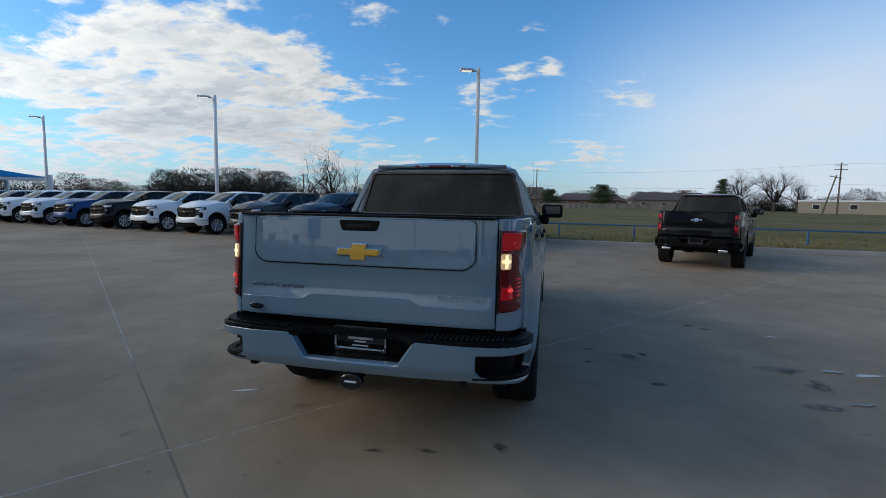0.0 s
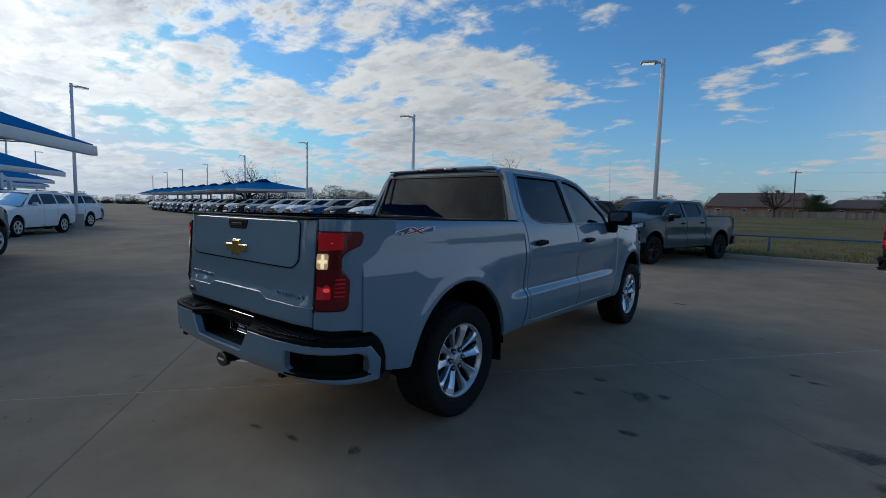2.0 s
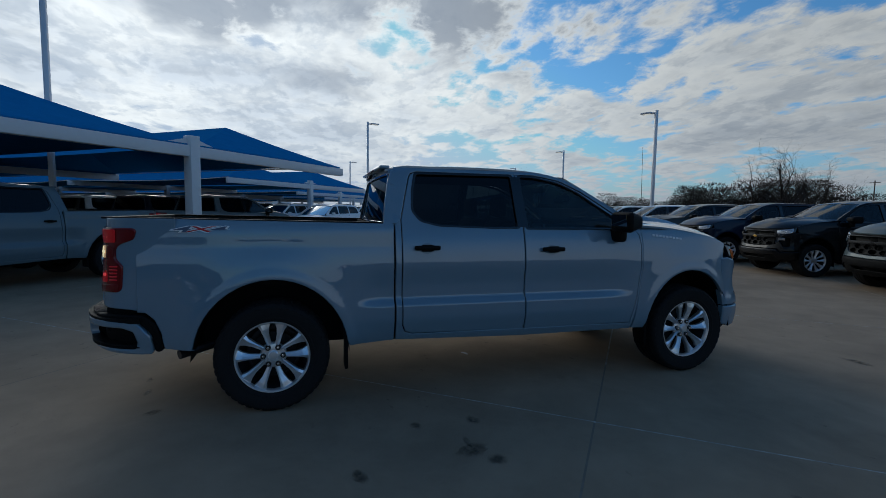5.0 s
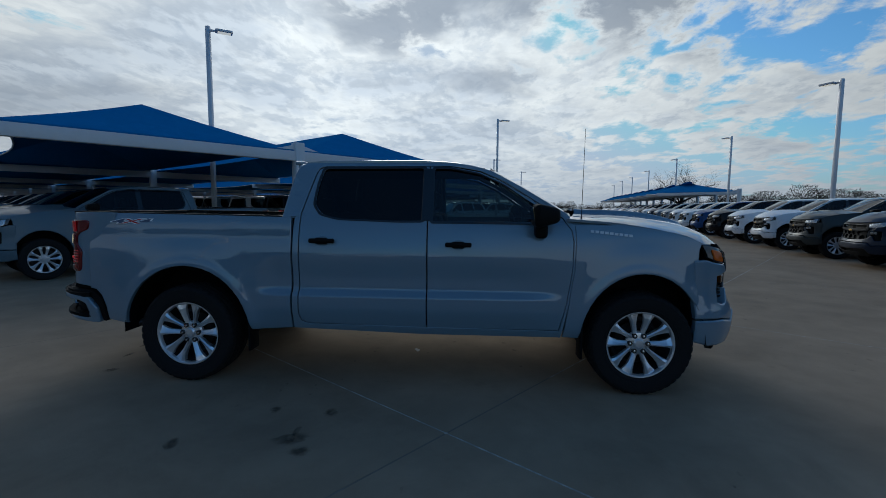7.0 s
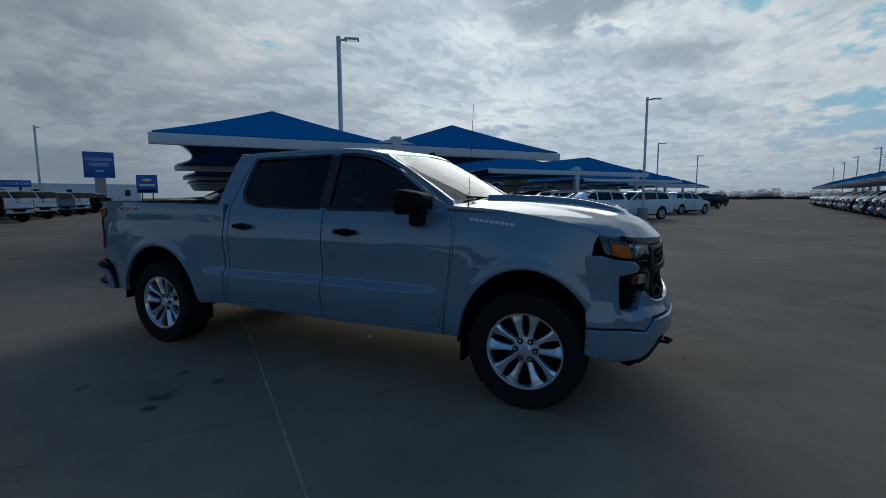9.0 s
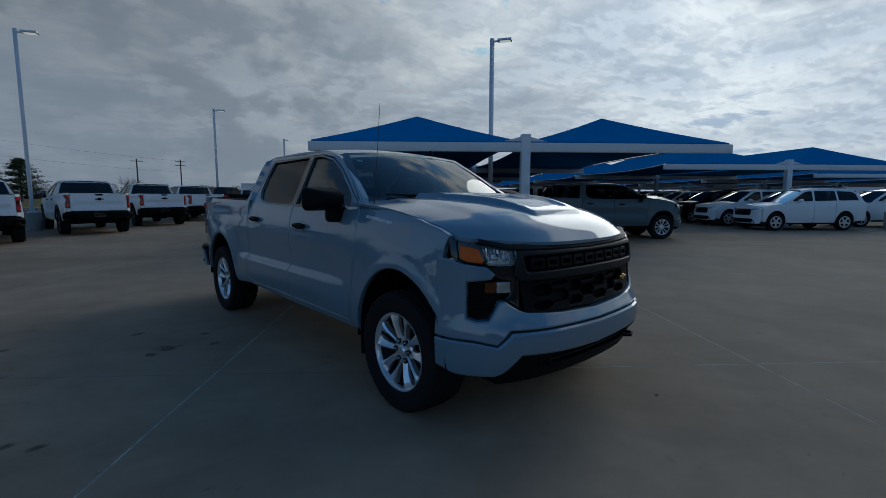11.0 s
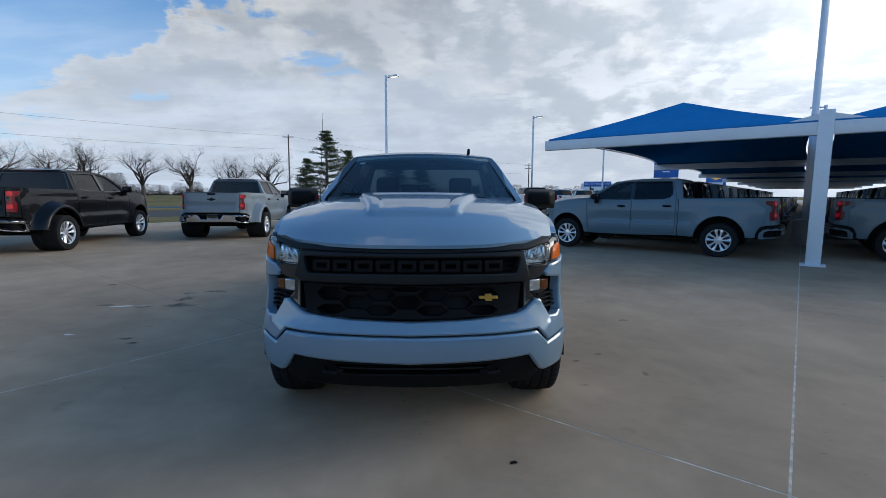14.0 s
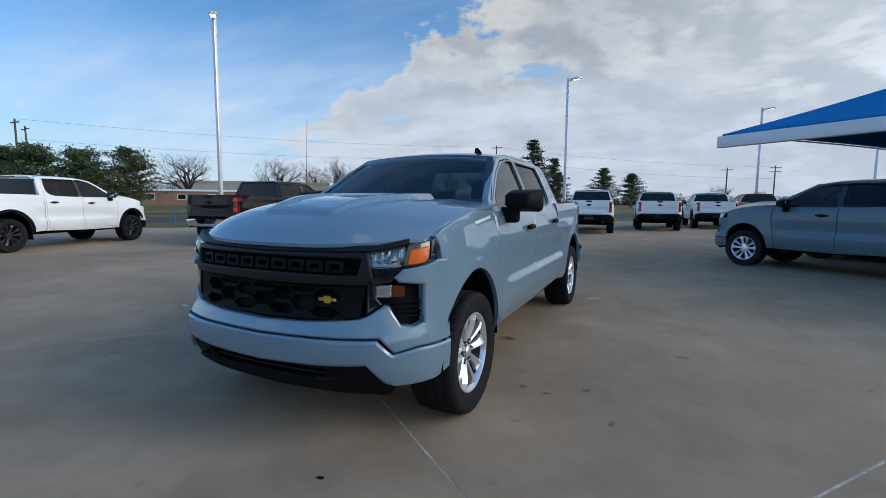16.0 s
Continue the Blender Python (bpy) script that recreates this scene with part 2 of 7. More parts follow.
def concrete_material(name, color, joint=False):
    """Power-trowelled lot concrete: mottled, stained, a little polished by tyres."""
    m = bpy.data.materials.new(name)
    m.use_nodes = True
    m.node_tree.nodes.clear()
    n = Nodes(m.node_tree)
    out = n.add("ShaderNodeOutputMaterial")
    pos = n.add("ShaderNodeNewGeometry").outputs["Position"]
    rnd = n.add("ShaderNodeObjectInfo").outputs["Random"]
    big = n.noise(pos, 0.22, 5.0, 0.6, 0.4)
    mid = n.noise(pos, 1.6, 7.0, 0.65, 0.3)
    sand = n.noise(pos, 140.0, 3.0, 0.6)
    spots = n.remap(n.noise(n.vec("ADD", pos, (7.0, 3.0, 0)), 2.6, 3.0, 0.45), 0.70, 0.78)
    worn = n.remap(n.noise(n.vec("ADD", pos, (3.0, 11.0, 0)), 1.1, 7.0, 0.70, 0.4), 0.40, 0.62)
    k = n.math("ADD", 0.54, n.math("ADD", n.math("MULTIPLY", n.remap(big, 0.36, 0.64), 0.26), n.math("ADD", n.math("MULTIPLY", n.remap(mid, 0.28, 0.72), 0.20), n.math("ADD", n.math("MULTIPLY", sand, 0.16), n.math("MULTIPLY", worn, 0.08)))))
    k = n.math("ADD", k, n.math("MULTIPLY", n.math("SUBTRACT", rnd, 0.5), 0.06))
    k = n.math("MULTIPLY", k, n.math("SUBTRACT", 1.0, n.math("MULTIPLY", spots, 0.22)))
    # small tyre scuffs and drips, in loose groups
    scuff = n.math("MULTIPLY", n.remap(n.noise(n.vec("MULTIPLY", pos, (1.0, 1.7, 1.0)), 6.5, 3.0, 0.55), 0.655, 0.72), n.remap(n.noise(n.vec("ADD", pos, (21.0, 5.0, 0)), 0.55, 3.0, 0.5), 0.46, 0.58))
    k = n.math("MULTIPLY", k, n.math("SUBTRACT", 1.0, n.math("MULTIPLY", scuff, 0.30)))
    col = n.add("ShaderNodeVectorMath", {"operation": "SCALE"}, i0=color, i3=k).outputs[0]
    p = n.add("ShaderNodeBsdfPrincipled")
    m.node_tree.links.new(col, p.inputs["Base Color"])
    p.inputs["Specular IOR Level"].default_value = 0.10
    r = n.math("ADD", 0.58, n.math("ADD", n.math("MULTIPLY", mid, 0.28), n.math("MULTIPLY", big, 0.14)))
    m.node_tree.links.new(r, p.inputs["Roughness"])
    b = n.add("ShaderNodeBump", Strength=0.12, Distance=0.004, Height=n.math("ADD", sand, n.math("MULTIPLY", mid, 0.6)))
    m.node_tree.links.new(b.outputs[0], p.inputs["Normal"])
    m.node_tree.links.new(p.outputs[0], out.inputs[0])
    return m


PAINT = paint_material("car_paint", 0.10, 1.42)
PAINT_FINE = paint_material("deep_gloss_paint", 0.04, 1.78)
GLASS_DARK = glass_material("glass_dark", (0.035, 0.045, 0.055), gain=0.7)
GLASS_MID = glass_material("glass_mid", (0.16, 0.20, 0.20), gain=0.8)
GLASS_CLEAR = glass_material("glass_clear", (0.88, 0.92, 0.92))
GLASS_SCREEN = glass_material("glass_screen", (0.40, 0.55, 0.60), gain=0.95)
GLASS_REAR = glass_material("glass_rear", (0.09, 0.11, 0.115), gain=0.85)
GLASS_FRONT = glass_material("glass_front_door", (0.22, 0.30, 0.31))
CONCRETE = concrete_material("concrete", (0.390, 0.290, 0.196))
BLACK = material("black_plastic", (0.006, 0.0065, 0.007), 0.55, grain=0.3, scale=220, bump=0.15, spec=0.09)
GLOSSBLACK = material("gloss_black", (0.01, 0.01, 0.011), 0.12, coat=0.6)
GUNMETAL = material("satin_dark_grey", (0.012, 0.013, 0.014), 0.48, grain=0.2, scale=120, spec=0.20)
RUBBER = material("tyre_rubber", (0.016, 0.016, 0.0165), 0.75, grain=0.35, scale=60, bump=0.2, spec=0.12)
CHROME = material("chrome", (0.72, 0.73, 0.75), 0.08, 1.0)
ALLOY = material("machined_alloy", (0.80, 0.81, 0.83), 0.28, 0.75, coat=0.6)
ALLOYDARK = material("dark_alloy", (0.05, 0.05, 0.055), 0.35, 0.6)
RED = material("tail_lens", (0.13, 0.001, 0.004), 0.25, spec=0.3, coat=0.5, patches=0.5, grain=0.35, scale=60, spread=0.02)
REDLIT = material("tail_lens_bright", (0.42, 0.006, 0.012), 0.18, spec=0.3, coat=0.5, grain=0.5, scale=110, spread=0.02, emit=0.16)
REDBULB = material("tail_bulb", (1.0, 0.07, 0.07), 0.3, emit=0.55)
LAMPSHELL = material("reverse_lens", (0.95, 0.62, 0.34), 0.16, 0.2, coat=1.0, grain=0.5, scale=60, spread=0.03, emit=0.26)
LAMPLIT = material("lit_lamp", (1.0, 0.80, 0.44), 0.3, spec=0.1, emit=0.95)
AMBERDARK = material("smoked_amber_lens", (0.10, 0.026, 0.003), 0.2, spec=0.3, coat=0.4, grain=0.3, scale=60, spread=0.02)
AMBER = material("amber_lens", (0.62, 0.11, 0.001), 0.25, spec=0.2, coat=0.1, grain=0.35, scale=60, spread=0.02)
LENS = material("headlamp_lens", (0.42, 0.44, 0.47), 0.12, 0.85, coat=1.0, grain=0.75, scale=34, bump=0.8, spread=0.05)
MIRROR = material("mirror_glass", (0.30, 0.32, 0.34), 0.02, 1.0)
DECALRED = material("red_decal_film", (0.42, 0.012, 0.02), 0.35, spec=0.3, grain=0.1, scale=80)
DECALDARK = material("slate_decal_film", (0.075, 0.105, 0.17), 0.35, spec=0.3, grain=0.1, scale=80)
GOLD = material("gold_badge", (0.72, 0.42, 0.07), 0.28, 0.9, coat=0.6)
SEAT = material("dark_cloth", (0.018, 0.018, 0.02), 0.85, grain=0.3, scale=180, bump=0.3)
STEELWHITE = material("white_painted_steel", (0.68, 0.70, 0.72), 0.38, grain=0.05, scale=9, patches=0.08)
POLE = material("pole_paint", (0.66, 0.67, 0.70), 0.35, 0.2, grain=0.05, scale=8, patches=0.06)
FABRIC = material("blue_shade_fabric", (0.026, 0.180, 0.420), 0.95, grain=0.12, scale=40, patches=0.15, bump=0.1, spec=0.0)
POLEBASE = material("pole_base_concrete", (0.36, 0.34, 0.31), 0.85, grain=0.15, scale=25, patches=0.15, bump=0.4)
BLUEPAINT = material("blue_rail_paint", (0.03, 0.11, 0.26), 0.5, grain=0.1, scale=30)
BARK = material("bark", (0.105, 0.082, 0.066), 0.9, grain=0.35, scale=20, bump=0.4)
TWIG = material("winter_twigs", (0.042, 0.034, 0.026), 0.95, grain=0.3, scale=3)
NEEDLE = material("evergreen_needles", (0.052, 0.076, 0.029), 0.8, grain=0.3, scale=6, island=True)


def grass_material():
    """Winter turf: straw, dull green and bare earth in patches."""
    m = bpy.data.materials.new("dry_grass")
    m.use_nodes = True
    m.node_tree.nodes.clear()
    n = Nodes(m.node_tree)
    out = n.add("ShaderNodeOutputMaterial")
    pos = n.add("ShaderNodeNewGeometry").outputs["Position"]
    wide = n.remap(n.noise(pos, 0.10, 5.0, 0.65), 0.38, 0.62)
    tuft = n.remap(n.noise(pos, 1.3, 6.0, 0.7), 0.36, 0.64)
    fine = n.noise(pos, 26.0, 3.0, 0.6)
    col = n.mix(wide, (0.27, 0.205, 0.095), (0.150, 0.140, 0.050))
    col = n.mix(n.math("MULTIPLY", tuft, 0.65), col, (0.12, 0.095, 0.04))
    col = n.add("ShaderNodeVectorMath", {"operation": "SCALE"}, i0=col, i3=n.math("ADD", 0.55, n.math("MULTIPLY", fine, 0.9))).outputs[0]
    p = n.add("ShaderNodeBsdfPrincipled", Roughness=0.95)
    p.inputs["Specular IOR Level"].default_value = 0.1
    m.node_tree.links.new(col, p.inputs["Base Color"])
    b = n.add("ShaderNodeBump", Strength=0.8, Distance=0.05, Height=n.math("ADD", tuft, fine))
    m.node_tree.links.new(b.outputs[0], p.inputs["Normal"])
    m.node_tree.links.new(p.outputs[0], out.inputs[0])
    return m


GRASS = grass_material()
BLADE = material("grass_blades", (0.22, 0.175, 0.065), 0.95, grain=0.3, scale=2, island=True, spec=0.1)
DARKTWIG = material("dark_limbs", (0.040, 0.031, 0.026), 0.95, grain=0.3, scale=5, spec=0.15)
ASPHALT = material("asphalt", (0.085, 0.080, 0.074), 0.92, grain=0.3, scale=120, patches=0.2, bump=0.3, spec=0.12)
WOODFENCE = material("weathered_fence", (0.22, 0.19, 0.165), 0.9, grain=0.3, scale=6, island=True)
BRICK = material("red_brick", (0.27, 0.150, 0.105), 0.85, grain=0.3, scale=14, patches=0.3)
STUCCO = material("tan_wall", (0.32, 0.275, 0.22), 0.85, grain=0.1, scale=10, patches=0.1)
ROOFING = material("brown_shingles", (0.13, 0.095, 0.08), 0.9, grain=0.3, scale=10, patches=0.2)
WOODPOLE = material("utility_pole_wood", (0.12, 0.095, 0.075), 0.9, grain=0.3, scale=12)
SIGNBLUE = material("sign_blue", (0.02, 0.12, 0.42), 0.35, grain=0.04, scale=5)
SIGNWHITE = material("sign_white", (0.78, 0.80, 0.82), 0.4, grain=0.03, scale=5)
LED = material("led_lens", (1.0, 0.93, 0.8), 0.3, emit=0.7)


def stain_material(name, color, rough, strength):
    """A stain that soaks away unevenly towards its rim."""
    m = bpy.data.materials.new(name)
    m.use_nodes = True
    m.node_tree.nodes.clear()
    n = Nodes(m.node_tree)
    out = n.add("ShaderNodeOutputMaterial")
    tc = n.add("ShaderNodeTexCoord")
    c = n.vec("MULTIPLY", n.vec("SUBTRACT", tc.outputs["Generated"], (0.5, 0.5, 0.0)), (1.0, 1.0, 0.0))
    rim = n.remap(n.vec("LENGTH", c), 0.46, 0.12)
    spots = n.remap(n.noise(tc.outputs["Object"], 14.0, 5.0, 0.65), 0.36, 0.62)
    fac = n.math("MULTIPLY", n.math("MULTIPLY", rim, n.math("ADD", 0.35, n.math("MULTIPLY", spots, 0.65))), strength, clamp=True)
    p = n.add("ShaderNodeBsdfPrincipled", Roughness=rough, Base_Color=(*color, 1))
    p.inputs["Specular IOR Level"].default_value = 0.15
    mixed = n.add("ShaderNodeMixShader", i0=fac, i1=n.add("ShaderNodeBsdfTransparent").outputs[0], i2=p.outputs[0])
    m.node_tree.links.new(mixed.outputs[0], out.inputs[0])
    return m


OIL = stain_material("oil_stain", (0.085, 0.070, 0.052), 0.55, 0.62)
DAMP = stain_material("damp_stain", (0.12, 0.10, 0.078), 0.45, 0.7)
PALE = material("pale_mark", (0.62, 0.60, 0.56), 0.6, grain=0.2, scale=60)
WET = material("water_puddle", (0.09, 0.08, 0.07), 0.22, spec=0.35)


# the lot's slab grid
U, V = Vector((0.6195, 0.785, 0)), Vector((-0.785, 0.6195, 0))
GRID0, SLAB = Vector((1.731, 2.246, 0)), 4.60


def sealant_material():
    """Joint filler: chalky in places, dirty or worn away in others."""
    m = bpy.data.materials.new("joint_sealant")
    m.use_nodes = True
    m.node_tree.nodes.clear()
    n = Nodes(m.node_tree)
    out = n.add("ShaderNodeOutputMaterial")
    pos = n.add("ShaderNodeNewGeometry").outputs["Position"]
    rel = n.vec("SUBTRACT", pos, tuple(GRID0))
    u, v = n.math("DIVIDE", n.vec("DOT_PRODUCT", rel, tuple(U)), SLAB), n.math("DIVIDE", n.vec("DOT_PRODUCT", rel, tuple(V)), SLAB)
    # the long joints are freshly filled; the cross joints are mostly dirty
    long = n.math("LESS_THAN", n.math("ABSOLUTE", n.math("SUBTRACT", v, n.math("ROUND", v))), 0.003)
    keep = n.math("ADD", n.math("MULTIPLY", long, 0.60), n.math("MULTIPLY", n.math("SUBTRACT", 1.0, long), n.remap(v, 0.0, 0.75, 0.0, 0.42)))
    worn = n.remap(n.math("ADD", n.noise(pos, 0.45, 5.0, 0.7), n.math("MULTIPLY", n.math("SUBTRACT", keep, 0.32), 0.6)), 0.38, 0.56)
    chips = n.remap(n.noise(pos, 9.0, 4.0, 0.7), 0.35, 0.6)
    col = n.mix(worn, (0.21, 0.17, 0.125), (0.56, 0.52, 0.45))
    col = n.mix(n.math("MULTIPLY", chips, 0.6), col, (0.20, 0.165, 0.12))
    p = n.add("ShaderNodeBsdfPrincipled", Roughness=0.85)
    m.node_tree.links.new(col, p.inputs["Base Color"])
    m.node_tree.links.new(p.outputs[0], out.inputs[0])
    return m


SEALANT = sealant_material()
# ---- mesh helpers ----


def smooth_normals(me):
    """Shades a bent sheet by the true slope of its surface, kept in the layer 'bent'."""
    nl = len(me.loops)
    bent, corner, face = np.zeros(len(me.vertices) * 3), np.zeros(nl * 3), np.zeros(len(me.polygons) * 3)
    at, total = np.zeros(nl, int), np.zeros(len(me.polygons), int)
    me.attributes["bent"].data.foreach_get("vector", bent)
    me.corner_normals.foreach_get("vector", corner)
    me.polygons.foreach_get("normal", face)
    me.polygons.foreach_get("loop_total", total)
    me.loops.foreach_get("vertex_index", at)
    want, corner, face = bent.reshape(-1, 3)[at], corner.reshape(-1, 3), np.repeat(face.reshape(-1, 3), total, axis=0)
    along = (want * face).sum(axis=1)
    out = np.where((np.abs(along) > 0.88)[:, None], want * np.sign(along)[:, None], corner)
    me.attributes.remove(me.attributes["bent"])
    me.normals_split_custom_set([tuple(n) for n in out.tolist()])


def part(name, bm, mat, parent, label="", color=None, sharp=32):
    """One bmesh as one mesh object under a thing or a part."""
    me = bpy.data.meshes.new(name)
    bm.to_mesh(me)
    bm.free()
    for poly in me.polygons:
        poly.use_smooth = True
    me.set_sharp_from_angle(angle=radians(sharp))
    if "bent" in me.attributes:
        smooth_normals(me)
    me.materials.append(mat)
    ob = new(name, me)
    ob.parent = parent
    if color:
        ob.color = (*color, 1)
    if label:
        ob["label"] = label
    return ob


def thing(name, m, label, category, group="", kind=""):
    ob = new(name)
    ob.empty_display_size = 0.2
    ob.matrix_world = m
    return tagged(ob, label, category, group, kind)


def catmull(points):
    """A smooth function through (x, y) points with rising x."""
    xs, ys = np.array(points, float).T
    slope = np.gradient(ys, xs)

    def f(x):
        x = np.clip(x, xs[0], xs[-1])
        i = int(np.clip(np.searchsorted(xs, x) - 1, 0, len(xs) - 2))
        h = xs[i + 1] - xs[i]
        t = (x - xs[i]) / h
        a, b, c, d = 2 * t**3 - 3 * t**2 + 1, t**3 - 2 * t**2 + t, -2 * t**3 + 3 * t**2, t**3 - t**2
        return float(a * ys[i] + b * h * slope[i] + c * ys[i + 1] + d * h * slope[i + 1])

    return f


def sstep(x):
    x = min(max(x, 0.0), 1.0)
    return x * x * (3 - 2 * x)


def rounded(poly, r, n=4):
    """The polygon with its corners rounded."""
    out = []
    for i, p in enumerate(poly):
        a, b, c = Vector(poly[i - 1]), Vector(p), Vector(poly[(i + 1) % len(poly)])
        k = min(r, (a - b).length * 0.45, (c - b).length * 0.45)
        s, e = b + (a - b).normalized() * k, b + (c - b).normalized() * k
        for j in range(n + 1):
            t = j / n
            q = s * (1 - t) ** 2 + b * 2 * t * (1 - t) + e * t**2
            out.append((q.x, q.y))
    return out


def mirrored(half):
    """A full outline from its right half, given from the bottom centre round to the top centre or the reverse."""
    return half + [(-x, z) for x, z in reversed(half) if abs(x) > 1e-6]


def ellipse(cx, cy, rx, ry, a0=0, a1=360, n=24):
    full = abs(a1 - a0) >= 360
    return [(cx + rx * math.cos(radians(a0 + (a1 - a0) * i / n)), cy + ry * math.sin(radians(a0 + (a1 - a0) * i / n))) for i in range(n if full else n + 1)]


def panel(outer, holes=(), thick=0.02, edge=0.005, fn=None, du=0.0, dv=0.0, flip=False, back=False):
    """A sheet with thickness and chamfered rim, cut to an outline with holes, then bent by fn(u, v, depth)."""
    bm = bmesh.new()
    edges = []
    for loop in (outer, *holes):
        vs = [bm.verts.new((u, v, 0)) for u, v in loop]
        edges += [bm.edges.new((vs[i], vs[(i + 1) % len(vs)])) for i in range(len(vs))]
    bmesh.ops.triangle_fill(bm, use_beauty=True, edges=edges, normal=(0, 0, 1))
    bm.normal_update()
    for f in bm.faces:
        if f.normal.z < 0:
            f.normal_flip()
    if edge:
        bmesh.ops.inset_region(bm, faces=bm.faces[:], thickness=edge, use_even_offset=True, use_boundary=True)
        rim = {v for e in bm.edges if len(e.link_faces) == 1 for v in e.verts}
        for v in rim:
            v.co.z = -edge * 0.75
    border = [e for e in bm.edges if len(e.link_faces) == 1]
    made = bmesh.ops.extrude_edge_only(bm, edges=border)["geom"]
    low = [v for v in made if isinstance(v, bmesh.types.BMVert)]
    for v in low:
        v.co.z = -thick
    if back:
        bmesh.ops.triangle_fill(bm, use_beauty=True, edges=[e for e in made if isinstance(e, bmesh.types.BMEdge)], normal=(0, 0, -1))
    us, ws = [p[0] for p in outer], [p[1] for p in outer]
    for axis, step, lo, hi in ((0, du, min(us), max(us)), (1, dv, min(ws), max(ws))):
        if step:
            k = lo + step
            while k < hi:
                co, no = ((k, 0, 0), (1, 0, 0)) if axis == 0 else ((0, k, 0), (0, 1, 0))
                bmesh.ops.bisect_plane(bm, geom=bm.verts[:] + bm.edges[:] + bm.faces[:], plane_co=co, plane_no=no)
                k += step
    if fn:
        bent = bm.verts.layers.float_vector.new("bent") if du else None
        e = 0.006
        for v in bm.verts:
            u, w, k = v.co
            if du and k > -0.002:
                across = Vector(fn(u + e, w, k)) - Vector(fn(u - e, w, k))
                v[bent] = across.cross(Vector(fn(u, w + e, k)) - Vector(fn(u, w - e, k))).normalized()
            v.co = fn(u, w, k)
    if flip:
        bmesh.ops.reverse_faces(bm, faces=bm.faces[:])
    return bm


def box(x0, x1, y0, y1, z0, z1, bevel=0.0, bm=None, m=None, seg=2):
    own = bmesh.new()
    bmesh.ops.create_cube(own, size=1.0)
    for v in own.verts:
        v.co = ((x0 + x1) / 2 + v.co.x * (x1 - x0), (y0 + y1) / 2 + v.co.y * (y1 - y0), (z0 + z1) / 2 + v.co.z * (z1 - z0))
    if bevel:
        bmesh.ops.bevel(own, geom=own.edges[:], offset=bevel, segments=seg, affect="EDGES", profile=0.5)
    if m:
        bmesh.ops.transform(own, matrix=m, verts=own.verts)
    return join(bm, own)


def join(bm, own):
    if bm is None:
        return own
    me = bpy.data.meshes.new("tmp")
    own.to_mesh(me)
    own.free()
    bm.from_mesh(me)
    bpy.data.meshes.remove(me)
    return bm


def sheet(fn, nu, nv, thick=0.0, down=(0, 0, -1), wrap=False):
    """A grid surface fn(s, t), s and t from 0 to 1, with its rim turned down by thick."""
    bm = bmesh.new()
    rows = [[bm.verts.new(fn(i / nu, j / nv)) for i in range(nu + (0 if wrap else 1))] for j in range(nv + 1)]
    for j in range(nv):
        for i in range(nu):
            k = (i + 1) % len(rows[0])
            bm.faces.new((rows[j][i], rows[j][k], rows[j + 1][k], rows[j + 1][i]))
    if thick:
        made = bmesh.ops.extrude_edge_only(bm, edges=[e for e in bm.edges if len(e.link_faces) == 1])["geom"]
        for v in made:
            if isinstance(v, bmesh.types.BMVert):
                v.co += Vector(down) * thick
    return bm


def tube(points, radii, sides=8, bm=None, caps=True):
    """A round bar along points, tapering by radii."""
    bm = bm or bmesh.new()
    pts = [Vector(p) for p in points]
    radii = [radii] * len(pts) if isinstance(radii, (int, float)) else radii
    rings = []
    for i, p in enumerate(pts):
        ahead = (pts[min(i + 1, len(pts) - 1)] - pts[max(i - 1, 0)]).normalized()
        side = ahead.cross((0, 0, 1)) if abs(ahead.z) < 0.95 else ahead.cross((1, 0, 0))
        side.normalize()
        over = side.cross(ahead)
        rings.append([bm.verts.new(p + radii[i] * (math.cos(a) * side + math.sin(a) * over)) for a in np.linspace(0, 2 * math.pi, sides, endpoint=False)])
    for a, b in zip(rings, rings[1:]):
        for i in range(sides):
            bm.faces.new((a[i], a[(i + 1) % sides], b[(i + 1) % sides], b[i]))
    if caps:
        bm.faces.new(list(reversed(rings[0])))
        bm.faces.new(rings[-1])
    return bm


def lathe(profile, sides, fn):
    """A turned form: profile of (radius, depth); fn places (across, up, depth)."""
    return sheet(lambda s, t: fn(*(lambda r, d: (r * math.cos(s * 2 * math.pi), r * math.sin(s * 2 * math.pi), d))(*profile[round(t * (len(profile) - 1))])), sides, len(profile) - 1, wrap=True)


def lettering(name, text, size, m, mat, parent, depth=0.006, align="CENTER", offset=0.0):
    """Raised lettering as one mesh part."""
    cu = bpy.data.curves.new(name, "FONT")
    cu.body, cu.size, cu.extrude, cu.align_x, cu.align_y = text, size, depth, align, "CENTER"
    cu.resolution_u, cu.offset = 3, offset
    tmp = new("tmp_text", cu)
    me = bpy.data.meshes.new_from_object(tmp.evaluated_get(bpy.context.evaluated_depsgraph_get()))
    bpy.data.objects.remove(tmp)
    me.transform(m)
    me.materials.clear()
    me.materials.append(mat)
    ob = new(name, me)
    ob.parent = parent
    return ob


# ---- pickup truck ----
PROFILE = catmull([(0.28, 0.90), (0.43, 0.935), (0.50, 0.965), (0.60, 0.980), (0.75, 0.984), (0.90, 0.983), (1.0, 0.982), (1.09, 0.978),
                   (1.20, 0.962), (1.30, 0.938), (1.37, 0.912), (1.42, 0.888), (1.60, 0.805), (1.78, 0.722), (1.83, 0.692), (1.86, 0.66), (1.885, 0.62)])
WHEELS = ((0.02, 0.545, 0.575), (3.745, 0.485, 0.565))


